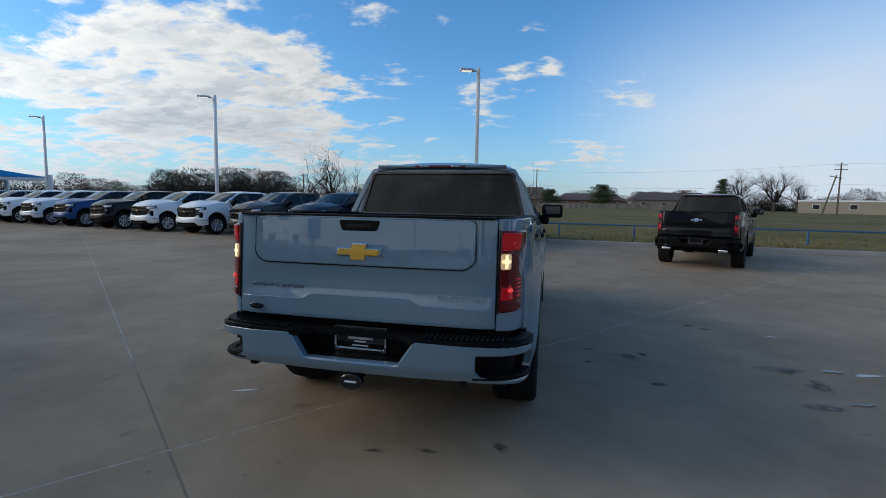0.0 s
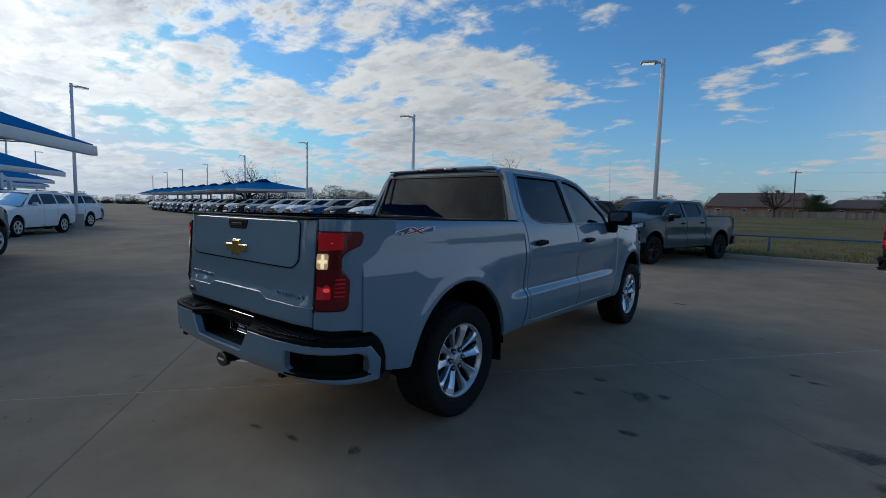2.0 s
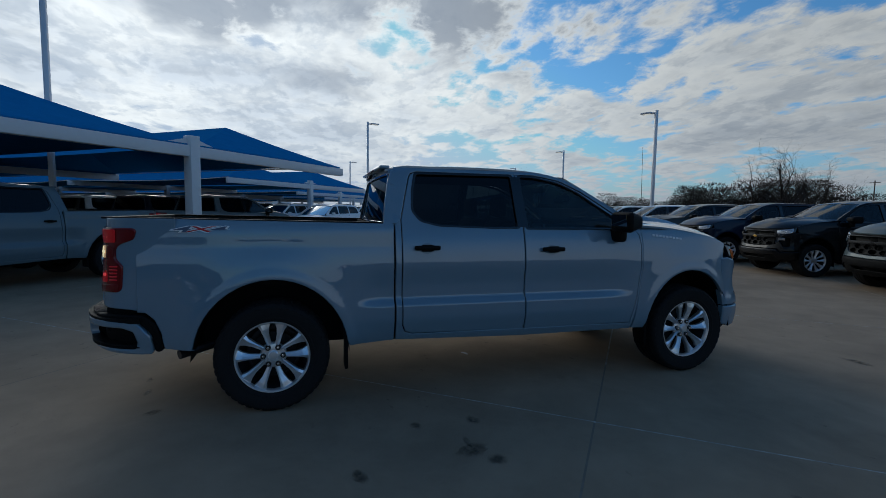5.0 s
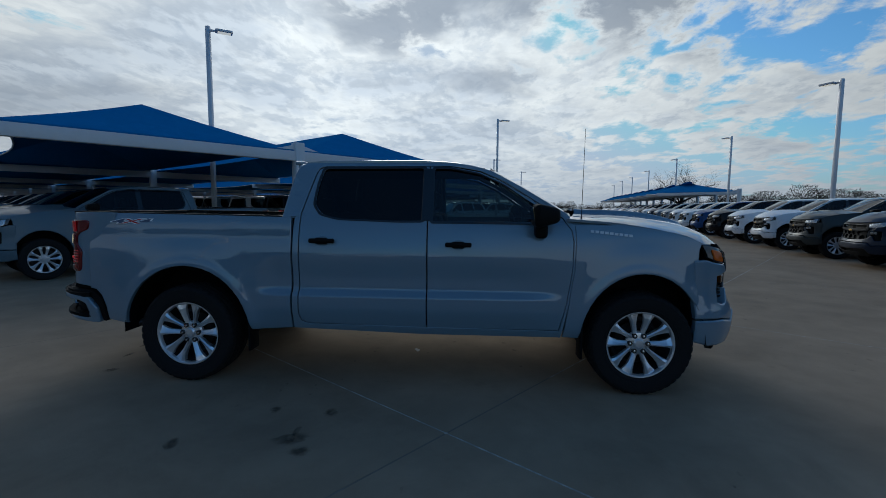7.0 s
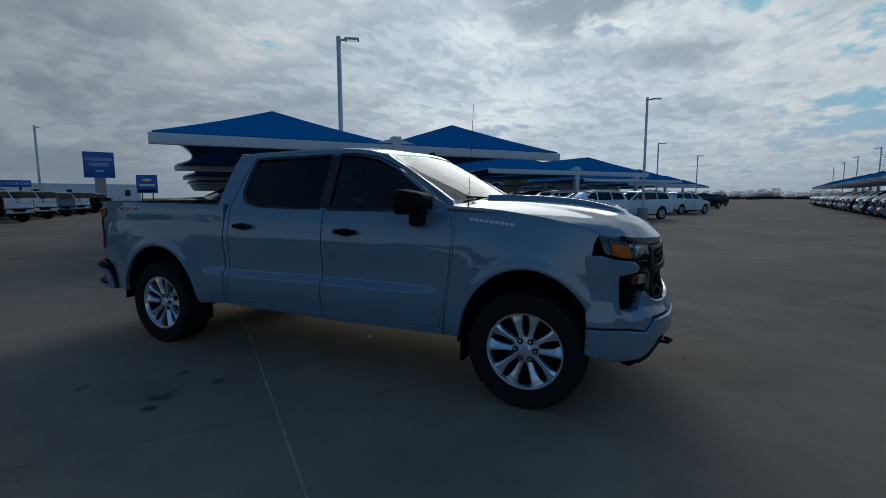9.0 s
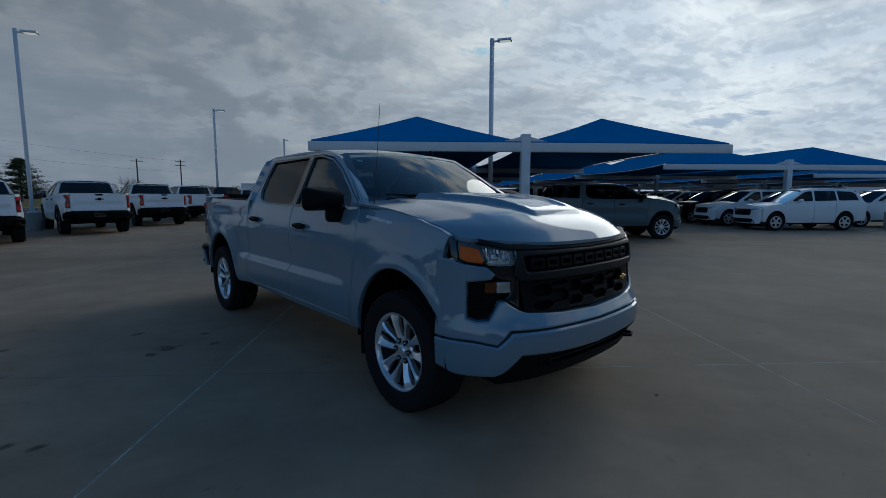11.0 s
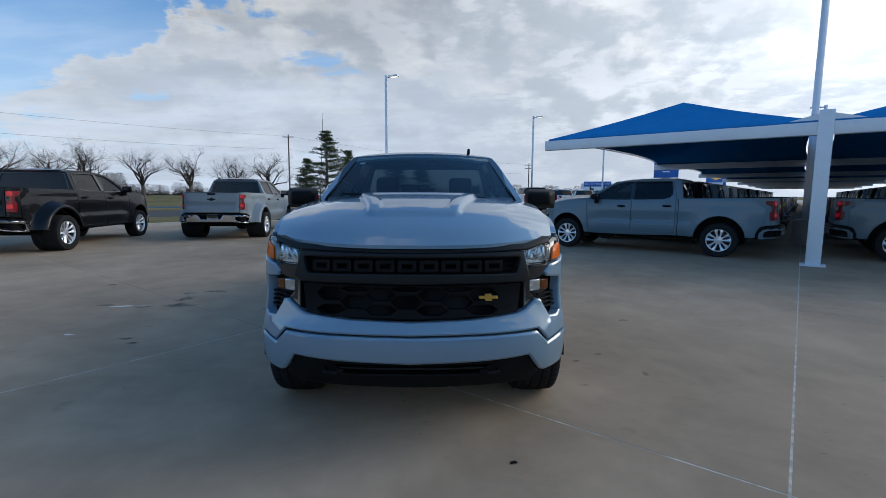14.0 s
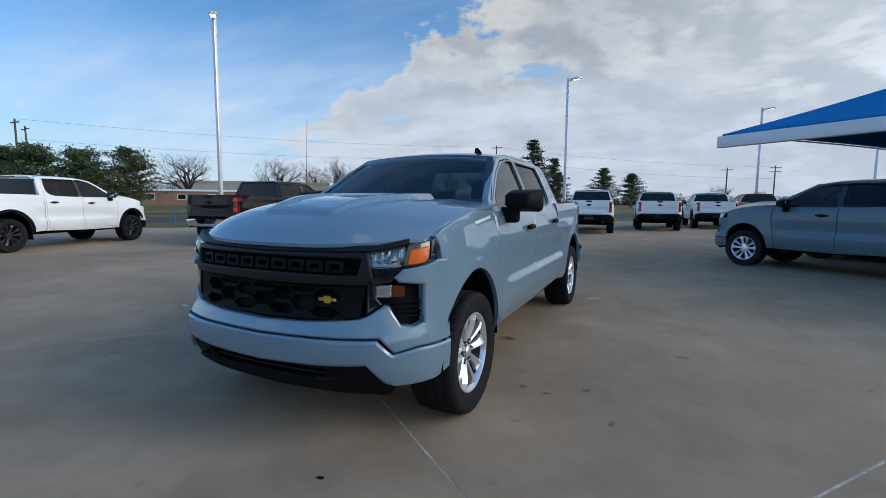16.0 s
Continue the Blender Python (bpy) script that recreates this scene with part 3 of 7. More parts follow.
def side_x(y, z):
    """Half width of the body at a station and a height."""
    x = PROFILE(z)
    for yc, rx, ry in WHEELS:
        r = math.hypot((y - yc) / rx, (z - 0.41) / ry)
        if z < 1.3:
            x += (0.016 * (1 - sstep((r - 1.02) / 0.46)) + 0.010 * (1 - sstep((r - 1.02) / 0.15))) * sstep((1.3 - z) / 0.12)
    if y > 3.85:
        x -= 0.055 * ((y - 3.85) / 0.4) ** 2
    if y < -0.3:
        x -= 0.075 * ((-0.3 - y) / 0.65) ** 2
    if z > 1.36 and y > 2.2:
        x -= 0.02 * (y - 2.2)
    if z < 1.12:
        # the doors are hollow above an upward-facing ledge
        along = sstep((y - 0.60) / 0.22) * sstep((3.20 - y) / 0.45)
        x += along * (0.020 * sstep((0.805 - z) / 0.055) * sstep((z - 0.50) / 0.16) - 0.024 * sstep((z - 0.745) / 0.075) * sstep((1.10 - z) / 0.22))
    if y < 0.93 and z > 1.2:
        x += 0.03 * sstep((z - 1.2) / 0.2)
    return x


def arc_plan(points):
    """Walks along half a plan curve, mirrored about the middle: (place across, place along) at an arc length."""
    pts = np.array(points, float)
    run = np.r_[0, np.cumsum(np.hypot(*np.diff(pts, axis=0).T))]
    fx, fy = catmull(np.c_[run, pts[:, 0]]), catmull(np.c_[run, pts[:, 1]])

    def f(u):
        a = abs(u)
        over = max(0.0, a - run[-1])
        x, y = fx(a), fy(a)
        e = 0.01
        t = Vector((fx(min(a, run[-1])) - fx(max(0, min(a, run[-1]) - e)), fy(min(a, run[-1])) - fy(max(0, min(a, run[-1]) - e)))).normalized() if a > 0 else Vector((1, 0))
        s = -1 if u < 0 else 1
        return s * (x + t.x * over), y + t.y * over, s * abs(t.y), abs(t.x)

    return f


FRONT_PLAN = arc_plan([(0, 4.60), (0.30, 4.588), (0.55, 4.552), (0.72, 4.492), (0.83, 4.425), (0.905, 4.345), (0.945, 4.26), (0.962, 4.17), (0.97, 4.05)])
FRONT_LEAN = catmull([(0.25, -0.06), (0.36, 0.0), (0.45, 0.05), (0.56, 0.075), (0.66, 0.07), (0.74, 0.03), (0.85, 0.0), (1.0, 0.0), (1.12, -0.02), (1.2, -0.07)])
REAR_PLAN = arc_plan([(0, 1.125), (0.5, 1.12), (0.75, 1.10), (0.82, 1.07), (0.87, 1.02), (0.898, 0.95), (0.912, 0.86), (0.925, 0.70)])
BUMPER_PLAN = arc_plan([(0, 1.275), (0.45, 1.265), (0.70, 1.235), (0.85, 1.17), (0.94, 1.07), (0.975, 0.97), (0.985, 0.85), (0.99, 0.65)])


def front(u, z, d):
    x, y, nx, ny = FRONT_PLAN(u)
    lean = FRONT_LEAN(z) * (1 - 0.35 * sstep((abs(u) - 0.7) / 0.3))
    return (x + nx * (d + lean * 0.6 * abs(nx)), y + ny * d + lean * max(ny, 0.35), z)


def rear(u, z, d):
    x, y, nx, ny = REAR_PLAN(u)
    lean = 0.02 * (z - 1.2) / 0.3
    return (x + nx * d, -(y + ny * d) + lean, z)


def bumper(u, z, d):
    x, y, nx, ny = BUMPER_PLAN(u)
    lean = -0.05 * sstep((0.62 - z) / 0.12)
    return (x + nx * (d + lean * 0.4), -(y + ny * (d + lean)), z)


ROOFLINE = catmull([(0.90, 1.835), (0.97, 1.858), (1.26, 1.872), (1.75, 1.878), (2.05, 1.872), (2.37, 1.84), (2.55, 1.79), (2.62, 1.755)])


def wheel(parent, y, s, q, style, colr):
    """A six-lug alloy wheel with its tyre; s is the side, +1 right."""
    tread = [(0.255, -0.02), (0.268, 0.006), (0.290, 0.016), (0.296, 0.020), (0.302, 0.018), (0.34, 0.029), (0.372, 0.027), (0.376, 0.030), (0.394, 0.020), (0.405, 0.000), (0.409, -0.028), (0.403, -0.034), (0.403, -0.042), (0.411, -0.048), (0.412, -0.09), (0.403, -0.096), (0.403, -0.106), (0.412, -0.112), (0.412, -0.158), (0.403, -0.164), (0.403, -0.174), (0.411, -0.18), (0.410, -0.215), (0.403, -0.221), (0.406, -0.255), (0.375, -0.285), (0.27, -0.27)]
    if q > 0:
        # tread blocks cut across, the shoulders out of step with the middle ribs
        rows, n = len(tread) - 1, 168

        def block(a, t):
            j = round(t * rows)
            r, d = tread[j]
            i = round(a * n)
            if (7 <= j <= 10 and i % 4 == 0) or (13 <= j <= 22 and (i + 2 * (j % 2)) % 4 == 1 and r > 0.408):
                r -= 0.007
            return (s * (0.972 + d), y + r * math.cos(a * 2 * math.pi), 0.405 + r * math.sin(a * 2 * math.pi))

        hub = part("tyre", sheet(block, n, rows, wrap=True), RUBBER, parent)
    else:
        hub = part("tyre", lathe(tread[::2], 24, lambda a, b, d: (s * (0.972 + d), y + a, 0.405 + b)), RUBBER, parent)
    part("rim", lathe([(0.263, -0.008), (0.270, 0.004), (0.266, 0.011), (0.258, 0.010), (0.252, 0.002), (0.246, -0.045)], 48 if q > 0 else 24, lambda a, b, d: (s * (0.968 + d), y + a, 0.405 + b)), ALLOY if style != 1 else ALLOYDARK, hub)
    metal = ALLOY if style != 1 else ALLOYDARK

    def spoke(k, bm=None):
        """One faceted spoke, leaning to its neighbour so that they stand in pairs."""
        odd = 1 if k % 2 else -1
        a = 36 * k + (109.5 if k % 2 else 106.5)
        bm = bm or bmesh.new()
        rings = []
        for r, turn, hw, top, low in ((0.060, -odd * 3.0, 0.017, -0.024, -0.056), (0.105, -odd * 1.5, 0.018, -0.016, -0.056), (0.165, 0, 0.021, -0.002, -0.050), (0.213, odd * 1.5, 0.031, 0.006, -0.044), (0.256, odd * 2.5, 0.052, 0.004, -0.040)):
            c, e = math.cos(radians(a + turn)), math.sin(radians(a + turn))
            ring = []
            for w, d in ((-hw, low), (-hw * 0.95, top - 0.010), (-hw * 0.45, top), (hw * 0.10, top - 0.012), (hw * 0.95, top - 0.024), (hw, low)) if odd > 0 else ((-hw, low), (-hw * 0.95, top - 0.024), (-hw * 0.10, top - 0.012), (hw * 0.45, top), (hw * 0.95, top - 0.010), (hw, low)):
                ring.append(bm.verts.new((s * (0.962 + d), y + r * c - w * e, 0.405 + r * e + w * c)))
            rings.append(ring)
        for r0, r1 in zip(rings, rings[1:]):
            for i in range(5):
                bm.faces.new((r0[i], r0[i + 1], r1[i + 1], r1[i]) if s < 0 else (r0[i], r1[i], r1[i + 1], r0[i + 1]))
        return bm

    if q > 0:
        for k in range(10):
            part("spoke", spoke(k), metal, hub, "", None, 12)
    else:
        allsp = bmesh.new()
        for k in range(10):
            spoke(k, allsp)
        join(allsp, lathe([(0.0, -0.026), (0.034, -0.028), (0.036, -0.032), (0.086, -0.036), (0.096, -0.07)], 16, lambda u, v, d: (s * (0.962 + d), y + u, 0.405 + v)))
        part("spokes", allsp, metal, hub, "", None, 12)
    if q > 0:
        part("hub_disc", lathe([(0.0, -0.030), (0.055, -0.030), (0.086, -0.036), (0.096, -0.048), (0.096, -0.07)], 24, lambda u, v, d: (s * (0.962 + d), y + u, 0.405 + v)), metal, hub)
    part("barrel", lathe([(0.0, -0.16), (0.20, -0.16), (0.235, -0.10), (0.247, -0.02)], 24, lambda u, v, d: (s * (0.962 + d), y + u, 0.405 + v)), ALLOYDARK, hub)
    if q < 1:
        return hub
    part("centre_cap", lathe([(0.0, 0.016), (0.03, 0.014), (0.040, 0.006), (0.042, -0.03)], 20, lambda a, b, d: (s * (0.936 + d), y + a, 0.405 + b)), ALLOY if style != 1 else BLACK, hub)
    for k in range(6):
        a = radians(60 * k)
        part("lug_pocket", lathe([(0.0, 0.0), (0.020, 0.0), (0.022, -0.02)], 12, lambda u, v, d: (s * (0.9425 + d), y + 0.070 * math.cos(a) + u, 0.405 + 0.070 * math.sin(a) + v)), GLOSSBLACK, hub)
        part("lug_nut", lathe([(0.0, 0.014), (0.010, 0.012), (0.013, 0.0), (0.013, -0.03)], 8, lambda u, v, d: (s * (0.938 + d), y + 0.070 * math.cos(a) + u, 0.405 + 0.070 * math.sin(a) + v)), CHROME, hub)
    part("brake_disc", lathe([(0.05, -0.105), (0.17, -0.105), (0.172, -0.11), (0.172, -0.13), (0.05, -0.13)], 32, lambda a, b, d: (s * (0.968 + d), y + a, 0.405 + b)), GUNMETAL, hub)
    return hub


def bowtie(w, h):
    """The plain cross-shaped badge outline."""
    a, b = w / 2, h / 2
    return [(-a, -b * 0.42), (-a * 0.34, -b * 0.42), (-a * 0.38, -b), (a * 0.30, -b), (a * 0.34, -b * 0.42), (a * 0.92, -b * 0.42), (a, b * 0.42), (a * 0.34, b * 0.42), (a * 0.38, b), (-a * 0.30, b), (-a * 0.34, b * 0.42), (-a * 0.92, b * 0.42)]


def cells(x0, x1, z0, rows, dx, dz, k=0.82):
    """Rows of flattened six-sided openings."""
    out = []
    for r in range(rows):
        x = x0 + (dx / 2 if r % 2 else 0)
        while x <= x1 + 1e-6:
            w, h = dx * 0.5 * k, dz * 0.5 * k * 1.25
            z = z0 + r * dz
            out.append([(x - w, z), (x - w * 0.5, z - h), (x + w * 0.5, z - h), (x + w, z), (x + w * 0.5, z + h), (x - w * 0.5, z + h)])
            x += dx
    return out


def pickup(m, color, q, label, group="", style=0, bumpers="paint", lit=False, dually=False, badge=GOLD, mould=False):
    """A crew-cab pickup. q: 1 for the full detail of the one in the middle. style: 1 for black wheels and trim."""
    car = thing("pickup_truck", m, label, "truck", group)
    far = q < 0
    coatp = PAINT_FINE if q > 0 else PAINT
    q_wheel, q = q, max(q, 0)
    du = 0.07 if q else (0.25 if far else 0.12)
    dv = 0.03 if q else (0.2 if far else 0.05)
    ed = 0.005 if q else 0.008
    bump_mat, bump_col = {"paint": (coatp, color), "black": (BLACK, None), "chrome": (CHROME, None)}[bumpers]
    trim = BLACK

    for s in (1, -1):
        fn = lambda y, z, d: (s * (side_x(y, z) + d), y, z)
        flip = s < 0
        # bed side with its wheel arch
        arch_r = ellipse(0.02, 0.41, 0.545, 0.575, 8, 172, 20 if q else 12)
        bed = [(0.575, 0.455), *arch_r, (-0.505, 0.49), (-0.70, 0.515), (-0.715, 0.62), (-0.755, 0.715), (-0.81, 0.765), (-0.865, 0.77), (-0.865, 1.40), (-0.845, 1.418), (0.915, 1.392), (0.915, 0.475)]
        side = part("bed_side", panel(bed, (), 0.035, ed, fn, 0.035 if q else du, 0.022 if q else dv, flip), coatp, car, "", color)
        part("bed_rail", panel([(-1.04, 1.405), (-1.04, 1.421), (0.91, 1.398), (0.91, 1.382)], (), 0.075, 0.006, lambda y, z, d: (s * (side_x(max(y, -0.86), 1.40) + d - 0.012 - 0.05 * sstep((-0.86 - y) / 0.2)), y, z + 0.006), du, 0, flip), BLACK, side)
        part("wheel_liner", sheet(lambda a, b: (s * (0.985 - 0.40 * min(1, b * 1.5)), 0.02 + 0.552 * (1 if b < 0.7 else 0.2) * math.cos(math.pi * a), 0.41 + 0.582 * (1 if b < 0.7 else 0.2) * math.sin(math.pi * a)), 20, 3), BLACK, side)
        # cab side: pillars, roof rail and sill round the door opening
        rear_door = [(0.985, 0.60), (0.985, 1.42), (1.03, 1.60), (1.075, 1.765), (1.095, 1.80), (1.14, 1.817), (2.032, 1.824), (2.032, 0.505), (1.06, 0.525), (1.005, 0.545)]
        front_door = [(2.042, 1.824), (2.22, 1.820), (2.46, 1.776), (2.66, 1.686), (2.85, 1.566), (3.03, 1.446), (3.12, 1.396), (3.185, 1.30), (3.20, 1.21), (3.19, 0.99), (3.15, 0.72), (3.095, 0.505), (2.042, 0.505)]
        hole = [(0.977, 0.595), (0.977, 1.422), (1.022, 1.603), (1.067, 1.77), (1.09, 1.808), (1.14, 1.826), (2.22, 1.829), (2.464, 1.785), (2.666, 1.694), (2.856, 1.574), (3.036, 1.454), (3.126, 1.400), (3.189, 1.30), (3.204, 1.21), (3.194, 0.99), (3.154, 0.72), (3.098, 0.498), (1.06, 0.517), (1.0, 0.537)]
        frame_out = [(0.93, 0.475), (0.93, 1.385), (0.835, 1.385), (0.86, 1.56), (0.895, 1.74), (0.925, 1.835), (0.97, 1.858), (1.26, 1.872), (1.75, 1.878), (2.05, 1.872), (2.37, 1.84), (2.55, 1.79), (2.79, 1.66), (2.98, 1.545), (3.16, 1.435), (3.212, 1.36), (3.218, 1.21), (3.208, 0.99), (3.168, 0.72), (3.118, 0.44), (2.0, 0.44)]
        cab = part("cab_side", panel(frame_out, [hole], 0.05, ed * 0.8, fn, du, dv, flip), coatp, car, "", color)
        g_rear = rounded([(1.085, 1.50), (1.10, 1.66), (1.135, 1.800), (1.99, 1.808), (1.99, 1.372), (1.75, 1.37), (1.30, 1.385), (1.15, 1.42)], 0.03, 3)
        g_front = rounded([(2.075, 1.806), (2.22, 1.803), (2.46, 1.757), (2.65, 1.668), (2.84, 1.546), (2.985, 1.452), (3.0, 1.37), (2.075, 1.368)], 0.025, 3)
        for nm, out, glass, hy, gm in (("rear_door", rear_door, g_rear, 1.18, GLASS_DARK), ("front_door", front_door, g_front, 2.29, GLASS_FRONT if q else GLASS_MID)):
            door = part(nm, panel(out, [glass], 0.04, ed, fn, du, 0.026 if q else dv, flip), coatp, car, "", color)
            pane = part("window", panel([(1.0 * u, v) for u, v in glass], (), 0.006, 0, lambda y, z, d: (s * (side_x(y, z) + d - 0.018), y, z), 0, 0.1, flip), gm, door, "dark tinted side glass")
            pane.visible_shadow = False
            cy, cz = sum(p[0] for p in glass) / len(glass), sum(p[1] for p in glass) / len(glass)
            grown = [(cy + (u - cy) * 1.035 + math.copysign(0.004, u - cy), cz + (v - cz) * 1.07 + math.copysign(0.003, v - cz)) for u, v in glass]
            if far:
                continue
            part("window_trim", panel(grown, [glass], 0.01, 0.002, lambda y, z, d: (s * (side_x(y, z) + d + 0.003), y, z), 0.3, 0.1, flip), GLOSSBLACK, door)
            hz = 1.205 if hy < 2 else 1.185
            # flat disc on the door; its darker paint stands in for the recess's shade
            cup_shade = part("handle_cup", panel(ellipse(hy, hz - 0.005, 0.055, 0.042, n=16), (), 0.006, 0.002, lambda y, z, d: (s * (side_x(y, z) + d + 0.002), y, z), 0, 0, flip), coatp, door, "", tuple(c * 0.7 for c in color))
            hm = Matrix.Translation((s * (side_x(hy, hz) + 0.028), hy, hz))
            hb = box(-0.016, 0.016, -0.105, 0.105, -0.018, 0.018, 0.012, m=hm, seg=3)
            box(-0.012, 0.012, -0.05, 0.05, -0.028, 0.026, 0.01, hb, hm)
            part("handle", hb, trim, door)
        if not far:
            part("pillar_trim", panel([(1.985, 1.372), (2.082, 1.368), (2.082, 1.806), (1.985, 1.808)], (), 0.012, 0.002, lambda y, z, d: (s * (side_x(y, z) + d + 0.004), y, z), 0, 0.08, flip), GLOSSBLACK, cab)
        if q:
            part("body_seam", panel([(0.914, 0.47), (0.914, 1.39), (0.932, 1.39), (0.932, 0.47)], (), 0.03, 0, lambda y, z, d: (s * (side_x(y, z) - 0.03 + d), y, z), 0, 0.1, flip), BLACK, cab)
        # front fender
        arch_f = ellipse(3.745, 0.41, 0.485, 0.565, 172, 8, 20 if q else 12)
        fend = [(3.132, 0.445), (3.171, 0.72), (3.211, 0.99), (3.221, 1.21), (3.215, 1.33), (3.17, 1.39), (3.24, 1.392), (3.6, 1.352), (3.95, 1.298), (4.12, 1.252), (4.20, 1.215), (4.175, 1.16), (4.165, 1.085), (4.21, 1.07), (4.232, 0.72), (4.222, 0.615), *[p for p in reversed(arch_f) if p[0] < 3.745 or p[1] > 0.62], (3.255, 0.445)]
        fender = part("fender", panel(fend, (), 0.035, ed, fn, 0.035 if q else du, 0.022 if q else dv, flip), coatp, car, "", color)
        part("wheel_liner", sheet(lambda a, b: (s * (0.985 - 0.40 * min(1, b * 1.5)), 3.745 + 0.492 * (1 if b < 0.7 else 0.2) * math.cos(math.pi * a), 0.41 + 0.572 * (1 if b < 0.7 else 0.2) * math.sin(math.pi * a)), 20, 3), BLACK, fender)
        if q:
            name_bars = fender
            for k in range(9):
                y0 = 3.33 + 0.037 * k
                part("badge_bar", panel([(y0, 1.292 - 0.004 * k), (y0 + 0.028, 1.290 - 0.004 * k), (y0 + 0.030, 1.310 - 0.004 * k), (y0 + 0.002, 1.312 - 0.004 * k)], (), 0.006, 0.0015, lambda y, z, d: (s * (side_x(y, z) + d + 0.004), y, z), 0, 0, flip), STEELWHITE, name_bars)
            t4 = Matrix.Translation((s * (side_x(-0.45, 1.345) + 0.003), -0.45, 1.345)) @ Matrix.Rotation(radians(90 * s), 4, "Z") @ Matrix.Rotation(radians(84), 4, "X")
            wide = t4 @ Matrix.Scale(2.35, 4, (1, 0, 0)) @ Matrix.Scale(0.58, 4, (0, 1, 0)) @ Matrix(((1, 0.22, 0, 0), (0, 1, 0, 0), (0, 0, 1, 0), (0, 0, 0, 1)))
            for ch, dx, mt in (("4", -0.049, DECALDARK), ("X", 0.0, DECALRED), ("4", 0.049, DECALDARK)):
                lettering("decal_edge", ch, 0.098, wide @ Matrix.Translation((dx, 0, 0)), SIGNWHITE, side, 0.0005, offset=0.0078)
                lettering("decal", ch, 0.098, wide @ Matrix.Translation((dx, 0, 0.0008)), mt, side, 0.0005, offset=0.0010)
        if mould:
            for yc, rx, ry, host in ((0.02, 0.545, 0.575, side), (3.745, 0.485, 0.565, fender)):
                part("arch_moulding", panel(ellipse(yc, 0.41, rx * 1.13, ry * 1.10, 5, 175, 16) + ellipse(yc, 0.41, rx * 0.99, ry * 0.99, 175, 5, 16), (), 0.03, 0.006, lambda y, z, d: (s * (side_x(y, z) + d + 0.014), y, z), 0.1, 0.1, flip), BLACK, host)
        # mud flaps, mirror
        if not far:
            part("mud_flap", box(s * 0.90 - 0.07, s * 0.90 + 0.07, 3.268, 3.292, 0.27, 0.62, 0.008), BLACK, car)
        if not far:
            part("mud_flap", box(s * 0.90 - 0.08, s * 0.90 + 0.075, 0.535, 0.56, 0.27, 0.62, 0.008), BLACK, car)
        mx = s * 1.09
        shell = box(mx - 0.14, mx + 0.135, 2.86, 3.06, 1.335, 1.512, 0.036, seg=3)
        for v in shell.verts:
            f = sstep((v.co.y - 2.90) / 0.16)
            v.co.x -= s * 0.07 * f * sstep((s * v.co.x - 1.0) / 0.2)
            v.co.z += f * (0.035 * sstep((1.42 - v.co.z) / 0.08) - 0.030 * sstep((v.co.z - 1.42) / 0.08))
        mirror = part("wing_mirror", shell, GLOSSBLACK if style == 1 else BLACK, car)
        part("mirror_arm", box(min(s * 0.87, s * 1.05), max(s * 0.87, s * 1.05), 2.89, 2.985, 1.245, 1.37, 0.03, seg=3), BLACK, mirror)
        if not far:
            part("mirror_glass", box(-0.10, 0.10, -0.003, 0.003, -0.065, 0.065, 0.0, m=Matrix.Translation((mx, 2.857, 1.423)) @ Matrix.Rotation(radians(10), 4, "X")), MIRROR, mirror)
        for yw in (0.014, 3.742):
            wheel(car, yw, s, q_wheel, style, color)
        if dually:
            dw = wheel(car, 0.0, s, q_wheel, style, color)
            dw.location.x += s * 0.26
            part("dually_fender", sheet(lambda a, b: (s * (0.95 + 0.27 * sstep(b * 1.25)), 0.02 + (0.80 - 0.25 * b) * math.cos(math.pi * (0.05 + 0.90 * a)), 0.41 + (0.76 - 0.20 * b) * math.sin(math.pi * (0.05 + 0.90 * a))), 28, 10, 0.05, (-s, 0, 0)), coatp, car, "flared dual-wheel fender", color)

    # rear end
    flipr = False
    part("tailgate_corner", panel(mirrored([(0.792, 0.81), (1.02, 0.79), (1.14, 0.77), (1.30, 0.77), (1.30, 1.418), (0.792, 1.418)])[:6], (), 0.03, ed, rear, 0.05 if q else 0.15, 0, flipr), coatp, car, "", color)
    part("tailgate_corner", panel([(-u, z) for u, z in [(0.792, 0.81), (1.02, 0.79), (1.14, 0.77), (1.30, 0.77), (1.30, 1.418), (0.792, 1.418)]], (), 0.03, ed, rear, 0.05 if q else 0.15, 0, flipr), coatp, car, "", color)
    sculpt = lambda u, z, d: rear(u, z, d - 0.014 * sstep((1.15 - z) / 0.10) * sstep((z - 0.93) / 0.05) * sstep((0.77 - abs(u)) / 0.06))
    gate = part("tailgate", panel([(-0.785, 0.82), (0.785, 0.82), (0.785, 1.405), (0.77, 1.418), (-0.77, 1.418), (-0.785, 1.405)], (), 0.05, ed, sculpt, 0.06 if q else 0.12, 0.03 if q else 0.05), coatp, car, "", color)
    if q:
        part("panel_seam", panel(rounded([(-0.672, 1.406), (-0.672, 1.176), (-0.614, 1.131), (0.614, 1.131), (0.672, 1.176), (0.672, 1.406)], 0.03), (), 0.006, 0, lambda u, z, d: rear(u, z, d + 0.003), 0.1), GLOSSBLACK, gate)
    part("tailgate_panel", panel(rounded([(-0.665, 1.404), (-0.665, 1.18), (-0.61, 1.138), (0.61, 1.138), (0.665, 1.18), (0.665, 1.404)], 0.03), (), 0.01, 0.005, lambda u, z, d: rear(u, z, d + 0.008), 0.1 if q else 0.3), coatp, gate, "", color)
    ledge = rounded([(-0.775, 0.835), (0.775, 0.835), (0.775, 0.925), (0.36, 0.93), (0.30, 0.962), (-0.30, 0.962), (-0.36, 0.93), (-0.775, 0.925)], 0.012, 2)
